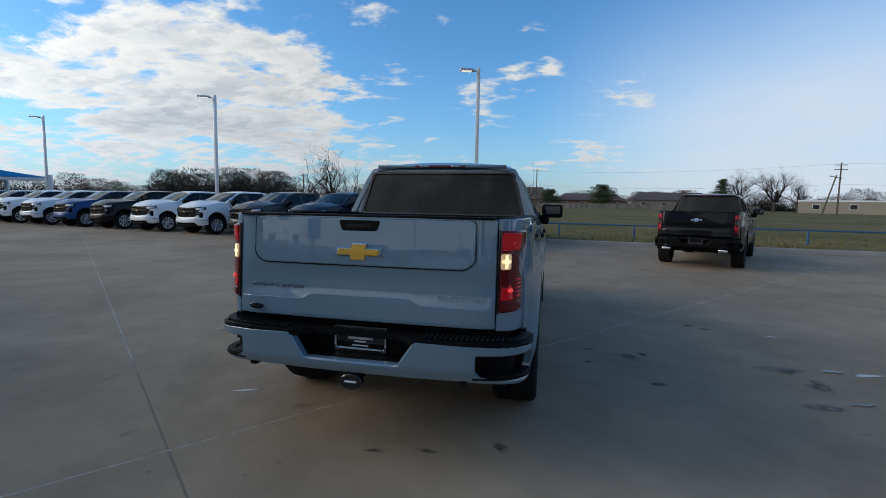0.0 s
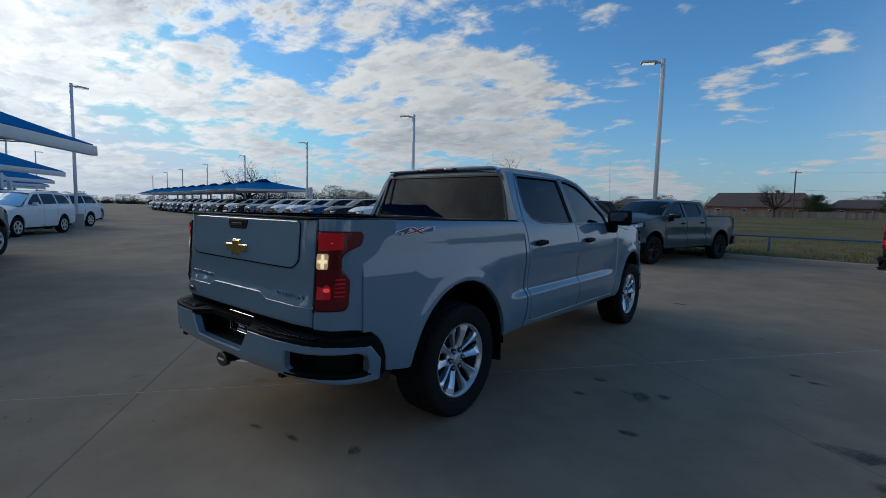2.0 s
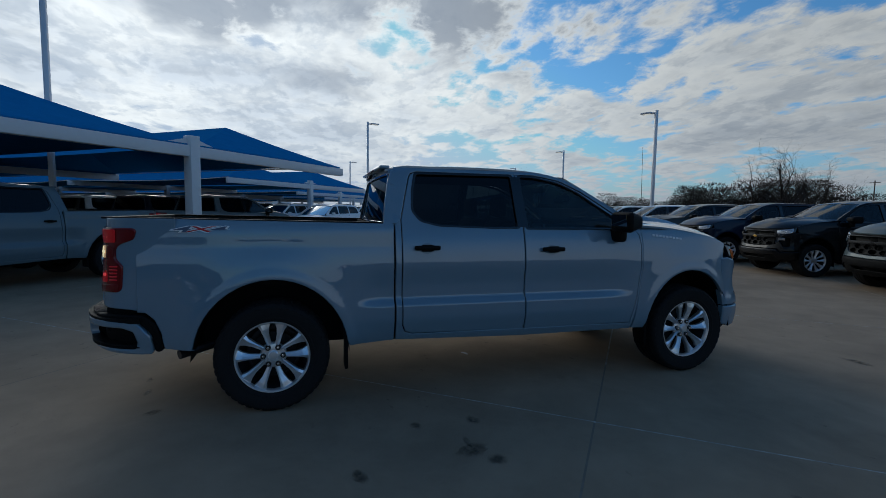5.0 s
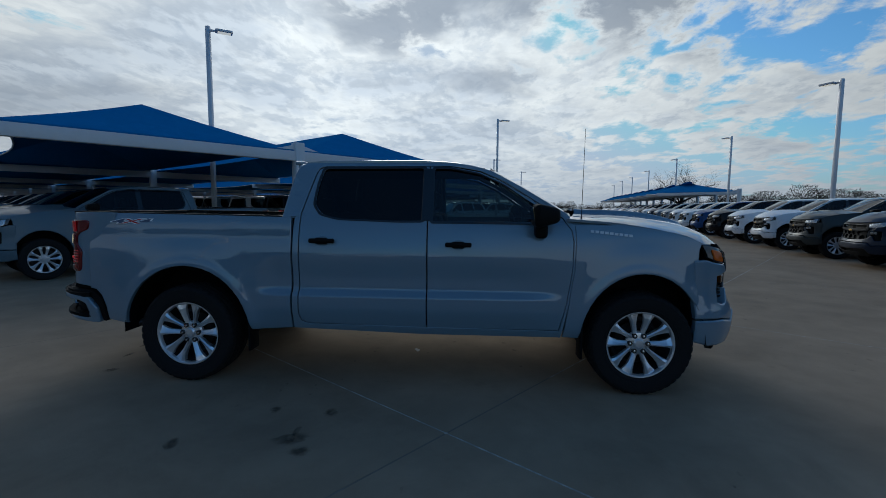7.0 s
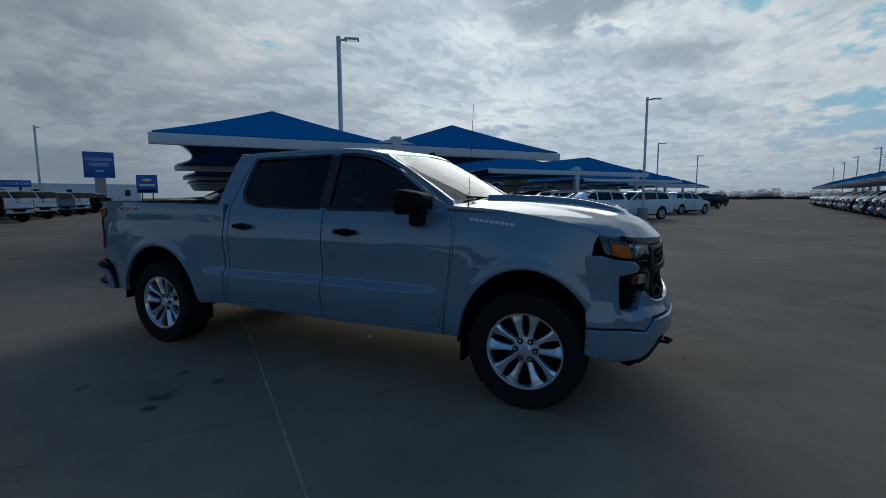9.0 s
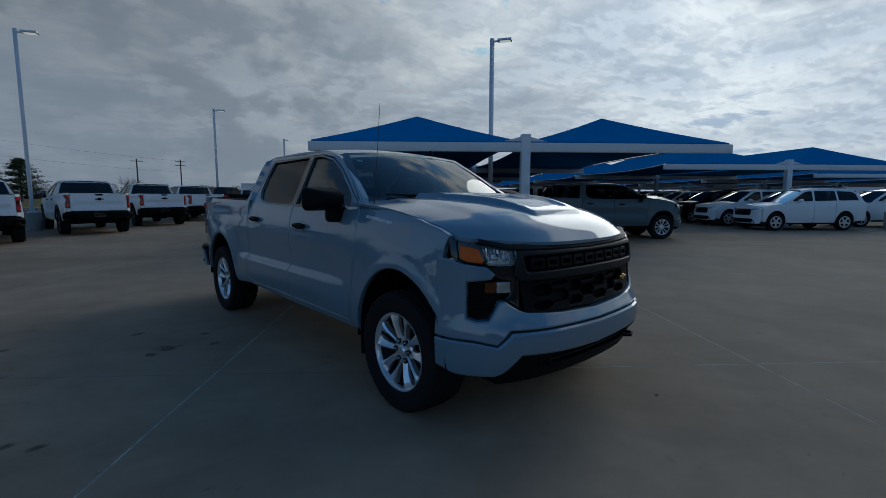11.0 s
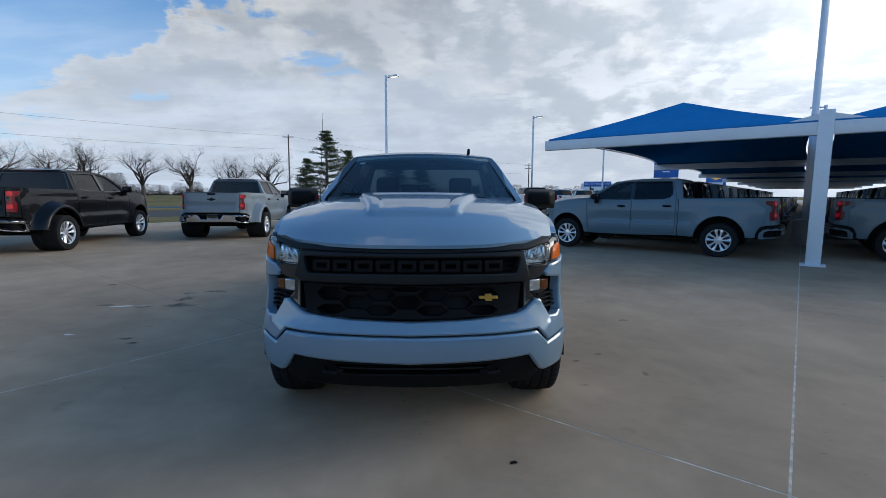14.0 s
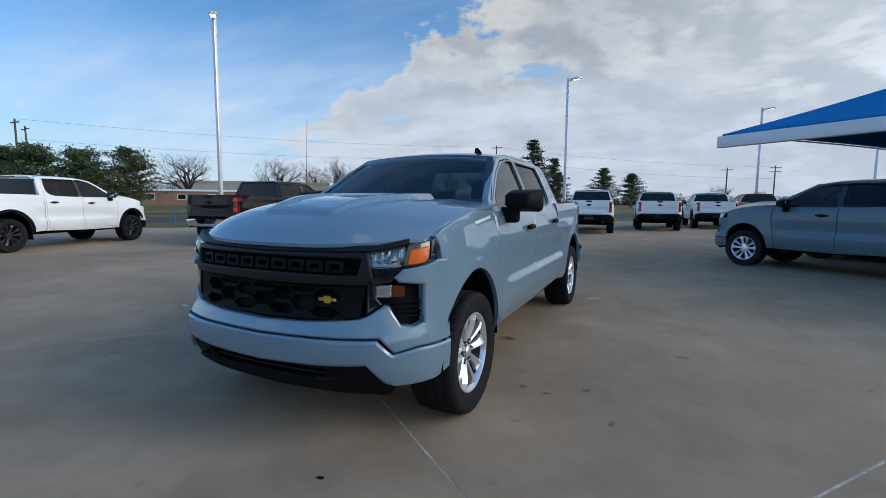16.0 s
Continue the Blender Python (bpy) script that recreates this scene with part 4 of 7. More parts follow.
    part("tailgate_ledge", panel(ledge, (), 0.03, 0.002, lambda u, z, d: rear(u, z, d + 0.004), 0.1 if q else 0.3), coatp, gate, "", color)
    part("tailgate_cap", box(-0.77, 0.77, -1.115, -1.03, 1.412, 1.426, 0.006), BLACK, gate)
    part("tailgate_handle", panel(rounded([(-0.125, 1.395), (-0.105, 1.335), (0.105, 1.335), (0.125, 1.395)], 0.015), (), 0.01, 0.004, lambda u, z, d: rear(u, z, d + 0.014)), BLACK, gate)
    if q:
        part("handle_pull", panel(rounded([(-0.07, 1.372), (-0.07, 1.352), (0.07, 1.352), (0.07, 1.372)], 0.006), (), 0.008, 0.002, lambda u, z, d: rear(u, z, d + 0.020)), GUNMETAL, gate)
        part("badge_edge", panel([(u * 1.10, 1.215 + z * 1.16) for u, z in bowtie(0.255, 0.088)], (), 0.012, 0.003, lambda u, z, d: rear(u, z, d + 0.018)), CHROME, gate)
    part("badge", panel([(u, 1.215 + z) for u, z in bowtie(0.255, 0.088)], (), 0.012, 0.003, lambda u, z, d: rear(u, z, d + 0.024)), badge, gate, "gold cross-shaped badge" if badge is GOLD else "")
    if q:
        for k in range(9):
            u0 = -0.70 + 0.04 * k
            part("badge_bar", panel([(u0, 0.985), (u0 + 0.030, 0.985), (u0 + 0.030, 1.005), (u0, 1.005)], (), 0.006, 0.0015, lambda u, z, d: sculpt(u, z, d + 0.005)), coatp, gate, "", tuple(c * 0.55 for c in color))
        word = lettering("trim_lettering", "CUSTOM", 0.036, Matrix.Scale(1.75, 4, (1, 0, 0)), coatp, gate, 0.003)
        word.color = (*(c * 1.25 for c in color), 1)
        for v in word.data.vertices:
            v.co = sculpt(0.583 + v.co.x, 0.977 + v.co.y, 0.005 + v.co.z)
        dec = part("dealer_badge", panel(ellipse(-0.645, 0.868, 0.048, 0.017, n=20), (), 0.006, 0.002, lambda u, z, d: rear(u, z, d + 0.020)), GLOSSBLACK, gate)
        part("badge_bar", panel([(-0.680, 0.863), (-0.610, 0.863), (-0.610, 0.874), (-0.680, 0.874)], (), 0.003, 0, lambda u, z, d: rear(u, z, d + 0.022)), CHROME, dec)
    for s in (1, -1):
        flip = s < 0
        mir = lambda pts: [(s * u, z) for u, z in pts]
        body = [(0.798, 0.91), (0.965, 0.91), (0.985, 0.935), (0.988, 1.09), (0.935, 1.14), (0.932, 1.21), (0.96, 1.24), (1.05, 1.275), (1.062, 1.335), (1.04, 1.352), (0.798, 1.355)]
        lamp = part("tail_light", panel(mir(rounded(body, 0.02, 3)), (), 0.03, 0.008, lambda u, z, d: rear(u, z, d + 0.012), 0.04 if q else 0.12), RED, car, "red wraparound tail light with the lamp lit" if lit else "")
        if q:
            part("dark_edge", panel(mir([(0.789, 0.905), (0.800, 0.905), (0.800, 1.36), (0.789, 1.36)]), (), 0.01, 0.002, lambda u, z, d: rear(u, z, d + 0.010)), GLOSSBLACK, lamp)
            part("reflector", panel(mir(rounded([(0.81, 0.925), (0.965, 0.925), (0.965, 0.965), (0.81, 0.965)], 0.01, 2)), (), 0.006, 0.002, lambda u, z, d: rear(u, z, d + 0.016), 0.04), RED, lamp)
            for pts, tilt in (([(0.808, 1.248), (0.935, 1.252), (0.935, 1.342), (0.808, 1.346)], 0.10), ([(0.808, 0.978), (0.884, 0.978), (0.884, 1.118), (0.808, 1.128)], -0.06)):
                part("lens_facet", panel(mir(rounded(pts, 0.010, 2)), (), 0.006, 0.004, lambda u, z, d: rear(u, z, d + 0.016 + tilt * (z - pts[0][1])), 0.03, 0.03), REDLIT, lamp)
            for k in range(5):
                z1 = 0.990 + 0.023 * k
                part("brake_segment", panel(mir(rounded([(0.900, z1), (0.955, z1), (0.955, z1 + 0.010), (0.900, z1 + 0.010)], 0.003, 2)), (), 0.006, 0.003, lambda u, z, d: rear(u, z, d + 0.016), 0.03), REDLIT, lamp)
            for u1, z1, w1 in ((0.826, 1.288, 0.020), (0.868, 1.286, 0.012), (0.846, 1.022, 0.030)):
                part("bulb", panel(mir(rounded([(u1, z1), (u1 + w1, z1), (u1 + w1, z1 + 0.020), (u1, z1 + 0.020)], 0.007, 2)), (), 0.004, 0.001, lambda u, z, d: rear(u, z, d + 0.020), 0.04), REDBULB, lamp)
            part("notch_lens", panel(mir(rounded([(0.866, 1.142), (0.928, 1.148), (0.926, 1.205), (0.900, 1.232), (0.866, 1.234)], 0.01, 2)), (), 0.006, 0.002, lambda u, z, d: rear(u, z, d + 0.016), 0.04), RED, lamp)
            back_lamp = part("reverse_lamp", panel(mir(rounded([(0.802, 1.145), (0.862, 1.145), (0.862, 1.232), (0.802, 1.232)], 0.014, 3)), (), 0.006, 0.002, lambda u, z, d: rear(u, z, d + 0.017), 0.04), LAMPSHELL, lamp, "clear lens with a lit warm white bulb")
            for pts in ([(0.808, 1.180), (0.858, 1.180), (0.858, 1.198), (0.808, 1.198)], [(0.826, 1.150), (0.842, 1.150), (0.842, 1.226), (0.826, 1.226)]):
                part("filament_glow", panel(mir(rounded(pts, 0.006, 2)), (), 0.003, 0.001, lambda u, z, d: rear(u, z, d + 0.020)), LAMPLIT if lit else LENS, back_lamp)
        elif not far:
            part("reverse_lamp", panel(mir(rounded([(0.806, 1.15), (0.860, 1.15), (0.860, 1.225), (0.806, 1.225)], 0.012, 2)), (), 0.006, 0.002, lambda u, z, d: rear(u, z, d + 0.016)), GLOSSBLACK, lamp)
            for z1 in (1.255, 0.985):
                part("lens_facet", panel(mir(rounded([(0.808, z1), (0.90, z1), (0.90, z1 + 0.085), (0.808, z1 + 0.085)], 0.010, 2)), (), 0.006, 0.003, lambda u, z, d: rear(u, z, d + 0.016), 0.05), REDLIT, lamp)
    half = [(0, 0.545), (0.60, 0.548), (0.76, 0.534), (1.0, 0.508), (1.15, 0.492), (1.24, 0.482), (1.30, 0.482), (1.312, 0.50), (1.302, 0.61), (1.225, 0.700), (1.15, 0.718), (1.0, 0.735), (0.72, 0.755), (0.37, 0.765), (0.275, 0.625), (0, 0.622)]
    step = rounded([(0.70, 0.698), (0.95, 0.688), (1.13, 0.676), (1.20, 0.645), (1.222, 0.57), (1.20, 0.522), (0.80, 0.556), (0.70, 0.60)], 0.014, 2)
    full = half[:-1] + [(0.0, 0.622)] + [(-u, z) for u, z in reversed(half[1:-1])]
    rb = part("rear_bumper", panel(full, [step, [(-u, z) for u, z in step]], 0.05, 0.010 if q else 0.012, bumper, 0.06 if q else 0.18, 0.05 if q else 0), bump_mat, car, "", bump_col)
    for s in (1, -1):
        cx, cy, _ = bumper(s * 0.65, 0.65, -0.10)
        part("step_wall", box(cx - 0.02, cx + 0.02, cy - 0.07, cy + 0.03, 0.53, 0.74), BLACK, rb)
        recess = part("corner_step", panel([(s * u, z) for u, z in [(0.66, 0.72), (1.24, 0.72), (1.24, 0.50), (0.66, 0.53)]], (), 0.01, 0.0, lambda u, z, d: bumper(u, z, d - 0.085), 0.08), BLACK, rb)
        part("step_tread", sheet(lambda a, b: bumper(s * (0.685 + 0.545 * a), 0.574 - 0.036 * a + 0.006 * b, 0.004 - 0.09 * b), 14, 2, 0.008), BLACK, recess)
        part("step_lip", panel([(s * u, z) for u, z in rounded([(0.72, 0.590), (1.218, 0.548), (1.212, 0.520), (0.80, 0.554)], 0.006, 2)], (), 0.05, 0.006, lambda u, z, d: bumper(u, z, d - 0.002), 0.06), BLACK, recess)
    pad_z = lambda u: 0.768 - 0.030 * sstep((abs(u) - 0.70) / 0.40)
    part("step_pad", sheet(lambda a, b: (lambda u, p: (p[0], p[1], pad_z(u) + 0.010 * b))((2 * a - 1) * 1.24, bumper((2 * a - 1) * 1.24, 0.78, -0.002 - 0.10 * (1 - sstep((abs(2 * a - 1) * 1.24 - 0.27) / 0.09)) - 0.17 * b * (1 - 0.7 * sstep((abs(2 * a - 1) - 0.70) / 0.16)))), 48 if q else 14, 2, 0.035), BLACK, rb)
    for s in (1, -1):
        # dark filler between the bumper's end and the bed side
        part("bumper_filler", panel([(s * u, z) for u, z in rounded([(0.90, 0.768), (1.17, 0.757), (1.255, 0.750), (1.33, 0.69), (1.358, 0.60), (1.365, 0.49), (1.318, 0.49), (1.308, 0.615), (1.228, 0.706), (1.15, 0.722), (0.90, 0.742)], 0.02, 2)], (), 0.06, 0.006, lambda u, z, d: bumper(u, z, d - 0.022), 0.05 if q else 0.15, 0), BLACK, rb)
    if q:
        for k in range(16):
            for s in (1, -1):
                u0 = s * (0.42 + 0.029 * k)
                x, y, zr = bumper(u0, 0.78, -0.03)
                zr = pad_z(u0) + 0.004
                part("tread_rib", box(x - 0.008, x + 0.008, y, y + 0.09, zr + 0.002, zr + 0.010, 0.003, seg=1), GUNMETAL, rb)
    part("bumper_core", box(-0.85, 0.85, -1.07, -0.64, 0.63, 0.795), BLACK, rb)
    part("plate_recess", box(-0.40, 0.40, -1.092, -1.06, 0.60, 0.775, 0.0), BLACK, rb)
    part("recess_floor", box(-0.285, 0.285, -1.262, -1.07, 0.600, 0.621, 0.004), BLACK, rb)
    for x in (-0.40, 0.40):
        part("recess_wall", box(x - 0.02, x + 0.02, -1.225, -1.062, 0.57, 0.765), BLACK, rb)
    plate = part("licence_plate", box(-0.155, 0.155, -1.110, -1.094, 0.632, 0.772, 0.004), GLOSSBLACK, rb, "black dealer plate in a chrome frame")
    part("plate_frame", panel(rounded([(-0.162, 0.625), (0.162, 0.625), (0.162, 0.778), (-0.162, 0.778)], 0.01), [rounded([(-0.150, 0.648), (0.150, 0.648), (0.150, 0.764), (-0.150, 0.764)], 0.008)], 0.008, 0.002, lambda u, z, d: (u, -1.114 - d, z)), CHROME, plate)
    if q:
        for x0, x1, z0, z1, mt in ((-0.075, 0.080, 0.700, 0.730, SIGNWHITE), (-0.03, 0.060, 0.738, 0.743, DECALRED), (-0.035, 0.035, 0.682, 0.692, SIGNWHITE), (-0.05, 0.05, 0.660, 0.667, SIGNWHITE), (-0.13, 0.13, 0.631, 0.642, GLOSSBLACK)):
            part("plate_bar", box(x0, x1, -1.1145 - (0.006 if z0 < 0.64 else 0), -1.1095, z0, z1), mt, plate)
        hitch = part("hitch", tube([(0, -0.95, 0.50), (0, -1.24, 0.50)], 0.034, 10), BLACK, rb)
        part("hitch_cover", panel(ellipse(0, 0.495, 0.068, 0.045, n=24), (), 0.03, 0.005, lambda u, z, d: (u, -1.25 - d, z)), GLOSSBLACK, hitch)
        part("plate_bar", box(-0.035, 0.035, -1.2545, -1.251, 0.493, 0.503), SIGNWHITE, hitch)
        part("exhaust_tip", tube([(0.60, -0.25, 0.47), (0.72, -0.45, 0.455), (0.86, -0.63, 0.435)], [0.028, 0.030, 0.034], 14), ALLOYDARK, car)
    # bed interior, cab back
    bedin = box(-0.80, 0.80, -1.05, 0.86, 0.93, 0.96)
    box(-0.86, -0.80, -0.85, 0.86, 0.93, 1.395, 0, bedin)
    box(-0.80, -0.74, -1.04, -0.84, 0.93, 1.395, 0, bedin)
    box(0.74, 0.80, -1.04, -0.84, 0.93, 1.395, 0, bedin)
    box(0.80, 0.86, -0.85, 0.86, 0.93, 1.395, 0, bedin)
    box(-0.86, 0.86, 0.80, 0.84, 0.93, 1.39, 0, bedin)
    box(-0.76, 0.76, -1.075, -1.05, 0.93, 1.40, 0, bedin)
    part("bed_liner", bedin, BLACK, car)
    back = lambda x, z, d: (x, 0.845 - 0.03 * (1 - (x / 0.8) ** 2) + (z - 1.39) * 0.17 - d, z)
    glass_b = rounded([(-0.795, 1.405), (0.795, 1.405), (0.69, 1.785), (-0.69, 1.785)], 0.03)
    cabback = part("cab_back", panel([(-0.875, 1.15), (0.875, 1.15), (0.885, 1.39), (0.80, 1.62), (0.715, 1.79), (0.655, 1.845), (-0.655, 1.845), (-0.715, 1.79), (-0.80, 1.62), (-0.885, 1.39)], [glass_b], 0.03, ed, back, 0.15), coatp, car, "", color)
    pane = part("rear_window", panel([(x * 1.005, z) for x, z in glass_b], (), 0.006, 0, lambda x, z, d: back(x, z, d - 0.012), 0.12), GLASS_REAR if q else GLASS_DARK, cabback, "dark tinted rear window")
    pane.visible_shadow = False
    part("window_trim", panel([(x * 1.04, 1.595 + (z - 1.595) * 1.09) for x, z in glass_b], [glass_b], 0.008, 0.002, lambda x, z, d: back(x, z, d + 0.004), 0.2), GLOSSBLACK, cabback)
    roof = part("roof", sheet(lambda a, b: (lambda x, y: (x, y, ROOFLINE(y) + 0.042 * (1 - (abs(x) / 0.665) ** 2.2)))((2 * a - 1) * 0.665, 0.885 + 1.70 * b), 20 if q else 8, 18 if q else 8, 0.02), coatp, car, "", color)
    spoiler = part("roof_spoiler", box(-0.64, 0.64, 0.845, 0.93, 1.842, 1.872, 0.01), coatp, roof, "", color)
    part("third_brake_light", box(-0.25, 0.25, 0.838, 0.846, 1.846, 1.866, 0.003), RED, roof)
    if q:
        part("cargo_lamp", box(-0.20, -0.11, 0.834, 0.840, 1.848, 1.864, 0.002), LENS, roof)
        part("cargo_lamp", box(0.11, 0.20, 0.834, 0.840, 1.848, 1.864, 0.002), LENS, roof)
        part("antenna_fin", panel(rounded([(0.0, 0.0), (0.16, 0.0), (0.15, 0.02), (0.04, 0.055), (0.02, 0.05)], 0.01, 2), (), 0.024, 0.008, lambda y, z, d: (-0.46 + d + 0.012, 2.42 - y, 1.868 + z)), BLACK, roof)
    # windscreen and cowl
    def screen(a, b):
        x0 = (1 - 2 * a)
        yb, yt = 3.33 - 0.20 * x0**2, 2.575 - 0.04 * x0**2
        k = b + 0.12 * b * (1 - b)
        x = x0 * (0.855 * (1 - b) + 0.665 * b)
        return (x, yb + (yt - yb) * b, 1.41 + (1.835 - 1.41) * k - 0.03 * x0**2 * b + 0.005)
    pane = part("windscreen", sheet(screen, 20 if q else 8, 10 if q else 4), GLASS_SCREEN if q else GLASS_MID, car, "clear raked windscreen")
    pane.visible_shadow = False
    if q:
        part("windscreen_sticker", sheet(lambda a, b: tuple(Vector(screen(0.07 + 0.035 * a, 0.80 + 0.05 * b)) - Vector((0, 0.004, 0.004))), 2, 2), SIGNWHITE, pane, "small white sticker")
    rim = sheet(lambda a, b: tuple(Vector(screen(a, -0.035 + 0.065 * b)) + Vector((0, 0.004, 0.006))), 16, 1)
    own = sheet(lambda a, b: tuple(Vector(screen(a, 0.95 + 0.065 * b)) + Vector((0, 0.004, 0.006))), 16, 1)
    join(rim, own)
    for a0 in (-0.012, 0.968):
        join(rim, sheet(lambda a, b: tuple(Vector(screen(a0 + 0.044 * a, b)) + Vector((0, 0.004, 0.006))), 1, 10))
    part("windscreen_trim", rim, GLOSSBLACK, car)
    part("cowl", sheet(lambda a, b: ((2 * a - 1) * 0.86, 3.36 - 0.22 * (2 * a - 1) ** 2 - 0.16 * b, 1.405 + 0.006 * b), 14, 2, 0.05), BLACK, car)
    if q:
        for x0 in (-0.55, 0.05):
            part("wiper", tube([(x0, 3.28, 1.43), (x0 + 0.3, 3.235, 1.452), (x0 + 0.62, 3.20, 1.46)], 0.008, 6), BLACK, car)
        part("mast_antenna", tube([(0.835, 3.28, 1.38), (0.833, 3.28, 1.43), (0.79, 3.30, 2.12)], [0.012, 0.0026, 0.0016], 6), GUNMETAL, car)
    # bonnet
    zc = catmull([(0, 1.432), (0.35, 1.421), (0.6, 1.383), (0.8, 1.322), (0.93, 1.245), (1, 1.168)])
    zs = catmull([(0, 1.398), (0.4, 1.362), (0.7, 1.308), (0.88, 1.262), (1, 1.205)])
    def hood(a, b):
        x0 = 2 * a - 1
        w = 0.925 - 0.02 * b - 0.03 * max(0, b - 0.8) / 0.2
        yb, yf = 3.345 - 0.20 * x0**2, 4.565 - 0.33 * abs(x0) ** 3.2
        k = abs(x0) ** 2.6
        x, y = x0 * w, yb + (yf - yb) * b
        z = zc(b) * (1 - k) + zs(b) * k
        ax = abs(x)
        # raised centre with a rounded front, and a shallow inset within it
        gx, gy = ax - (0.46 - 0.16 * sstep((y - 3.5) / 0.83)) + 0.06, y - 4.33 + 0.06
        sd = math.hypot(max(gx, 0), max(gy, 0)) + min(max(gx, gy), 0) - 0.06
        fade = 0.45 + 0.55 * sstep((4.45 - y) / 0.5)
        z += fade * (0.036 * sstep(-sd / 0.026) - 0.020 * sstep((-sd - 0.085) / 0.022) * sstep((y - 3.45) / 0.15)) + 0.010 * sstep((0.70 - ax) / 0.12) * sstep((0.97 - b) / 0.3)
        return (x, y, z)
    bonnet = part("bonnet", sheet(hood, 120 if q else 20, 72 if q else 12, 0.02), coatp, car, "", color, 40)
    # front end, from the bonnet down
    part("grille_backing", panel(mirrored([(0, 0.30), (0.78, 0.32), (1.02, 0.42), (1.06, 1.16), (0.6, 1.13), (0, 1.135)])[:-1], (), 0.03, 0, lambda u, z, d: front(u, z, d - 0.075), 0.08 if q else 0.2, 0, True), BLACK, car)
    part("bonnet_trim", panel([(-0.90, 1.175), (-0.70, 1.135), (0, 1.118), (0.70, 1.135), (0.90, 1.175), (0.90, 1.205), (0.70, 1.17), (0, 1.152), (-0.70, 1.17), (-0.90, 1.205)], (), 0.05, 0.008, lambda u, z, d: front(u, z, d - 0.012), 0.08 if q else 0.25, 0, True), GUNMETAL if q else BLACK, car)
    gm = BLACK if bumpers != "chrome" else CHROME
    slot = rounded([(-0.615, 1.005), (0.615, 1.005), (0.64, 1.10), (-0.64, 1.10)], 0.02, 2)
    grille = part("grille_frame", panel([(-0.66, 0.955), (0, 0.945), (0.66, 0.955), (0.70, 0.99), (0.665, 1.13), (0, 1.118), (-0.665, 1.13), (-0.70, 0.99)], [slot], 0.05, 0.008, lambda u, z, d: front(u, z, d + 0.005), 0.08 if q else 0.25, 0, True), GUNMETAL if gm is BLACK else gm, car)
    if q:
        for k in range(9):
            u0 = 0.580 - 0.125 * k
            hole = [(u0 - 0.086, 1.036), (u0 - 0.024, 1.036), (u0 - 0.024, 1.062), (u0 - 0.086, 1.062)]
            bar = panel(rounded([(u0 - 0.108, 1.016), (u0, 1.016), (u0, 1.084), (u0 - 0.108, 1.084)], 0.010, 2), [hole], 0.028, 0.004, lambda u, z, d: front(u, z, d - 0.006), 0.06, 0, True)
            part("badge_block", bar, BLACK, grille)
        for zb in (1.018, 1.052, 1.088):
            part("grille_slat", panel([(-0.62, zb), (0.62, zb), (0.62, zb + 0.010), (-0.62, zb + 0.010)], (), 0.02, 0.002, lambda u, z, d: front(u, z, d - 0.045), 0.1, 0, True), BLACK, grille)
    mesh_out = [(-0.63, 0.775), (-0.3, 0.752), (0, 0.745), (0.3, 0.752), (0.63, 0.775), (0.655, 0.945), (0, 0.935), (-0.655, 0.945)]
    holes = cells(-0.5, 0.55, 0.80, 2, 0.25, 0.09)
    if q:
        # long flattened honeycomb, alternate rows half a step apart
        holes = [[(c - 0.092, z), (c - 0.052, z - h), (c + 0.052, z - h), (c + 0.092, z), (c + 0.052, z + h), (c - 0.052, z + h)]
                 for z, h, first in ((0.793, 0.027, -0.412), (0.838, 0.038, -0.560), (0.884, 0.038, -0.412), (0.915, 0.014, -0.560)) for c in np.arange(first, 0.62, 0.2945)]
    part("lower_grille", panel(mesh_out, [h for h in holes if max(abs(p[0]) for p in h) < 0.638], 0.045, 0.004, lambda u, z, d: front(u, z, d - 0.02), 0.06 if q else 0.25, 0, True), BLACK, grille)
    bt = panel([(-0.44 + u, 0.872 + z) for u, z in bowtie(0.112, 0.04)] if q else [(u, 0.965 + z) for u, z in bowtie(0.17, 0.06)], (), 0.012, 0.003, lambda u, z, d: front(u, z, d + 0.014), 0, 0, True)
    part("badge", bt, badge, grille)
    up_half = [(0, 0.728), (0.35, 0.74), (0.62, 0.766), (0.672, 0.785), (0.755, 0.842), (0.788, 0.838), (0.858, 0.735), (0.93, 0.728), (0.985, 0.745), (0.985, 0.955), (0.84, 0.972), (0.815, 1.0), (0.865, 1.042), (1.02, 1.062), (1.10, 1.085), (1.20, 1.08), (1.20, 0.625), (0.95, 0.622), (0.83, 0.598), (0.755, 0.678), (0.5, 0.672), (0, 0.664)]
    uf = up_half + [(-u, z) for u, z in reversed(up_half) if u > 0]
    fb = part("front_bumper", panel(uf, (), 0.06, 0.010, front, 0.05 if q else 0.15, 0.05 if q else 0.15, True), coatp if bumpers != "black" else coatp, car, "", color)
    lo_half = [(0, 0.652), (0.5, 0.660), (0.745, 0.664), (0.825, 0.586), (0.95, 0.610), (1.20, 0.613), (1.20, 0.44), (1.06, 0.405), (0.82, 0.40), (0.775, 0.42), (0.69, 0.53), (0.4, 0.512), (0, 0.498)]
    lf = lo_half + [(-u, z) for u, z in reversed(lo_half) if u > 0]
    part("bumper_bar", panel(lf, (), 0.06, 0.012, lambda u, z, d: front(u, z, d + 0.004), 0.05 if q else 0.15, 0.05 if q else 0, True), bump_mat, fb, "", bump_col)
    val = [(-0.80, 0.385), (-0.72, 0.338), (0, 0.326), (0.72, 0.338), (0.80, 0.385), (0.69, 0.525), (0, 0.495), (-0.69, 0.525)]
    vent = rounded([(-0.40, 0.42), (0.40, 0.42), (0.46, 0.485), (-0.46, 0.485)], 0.015, 2)
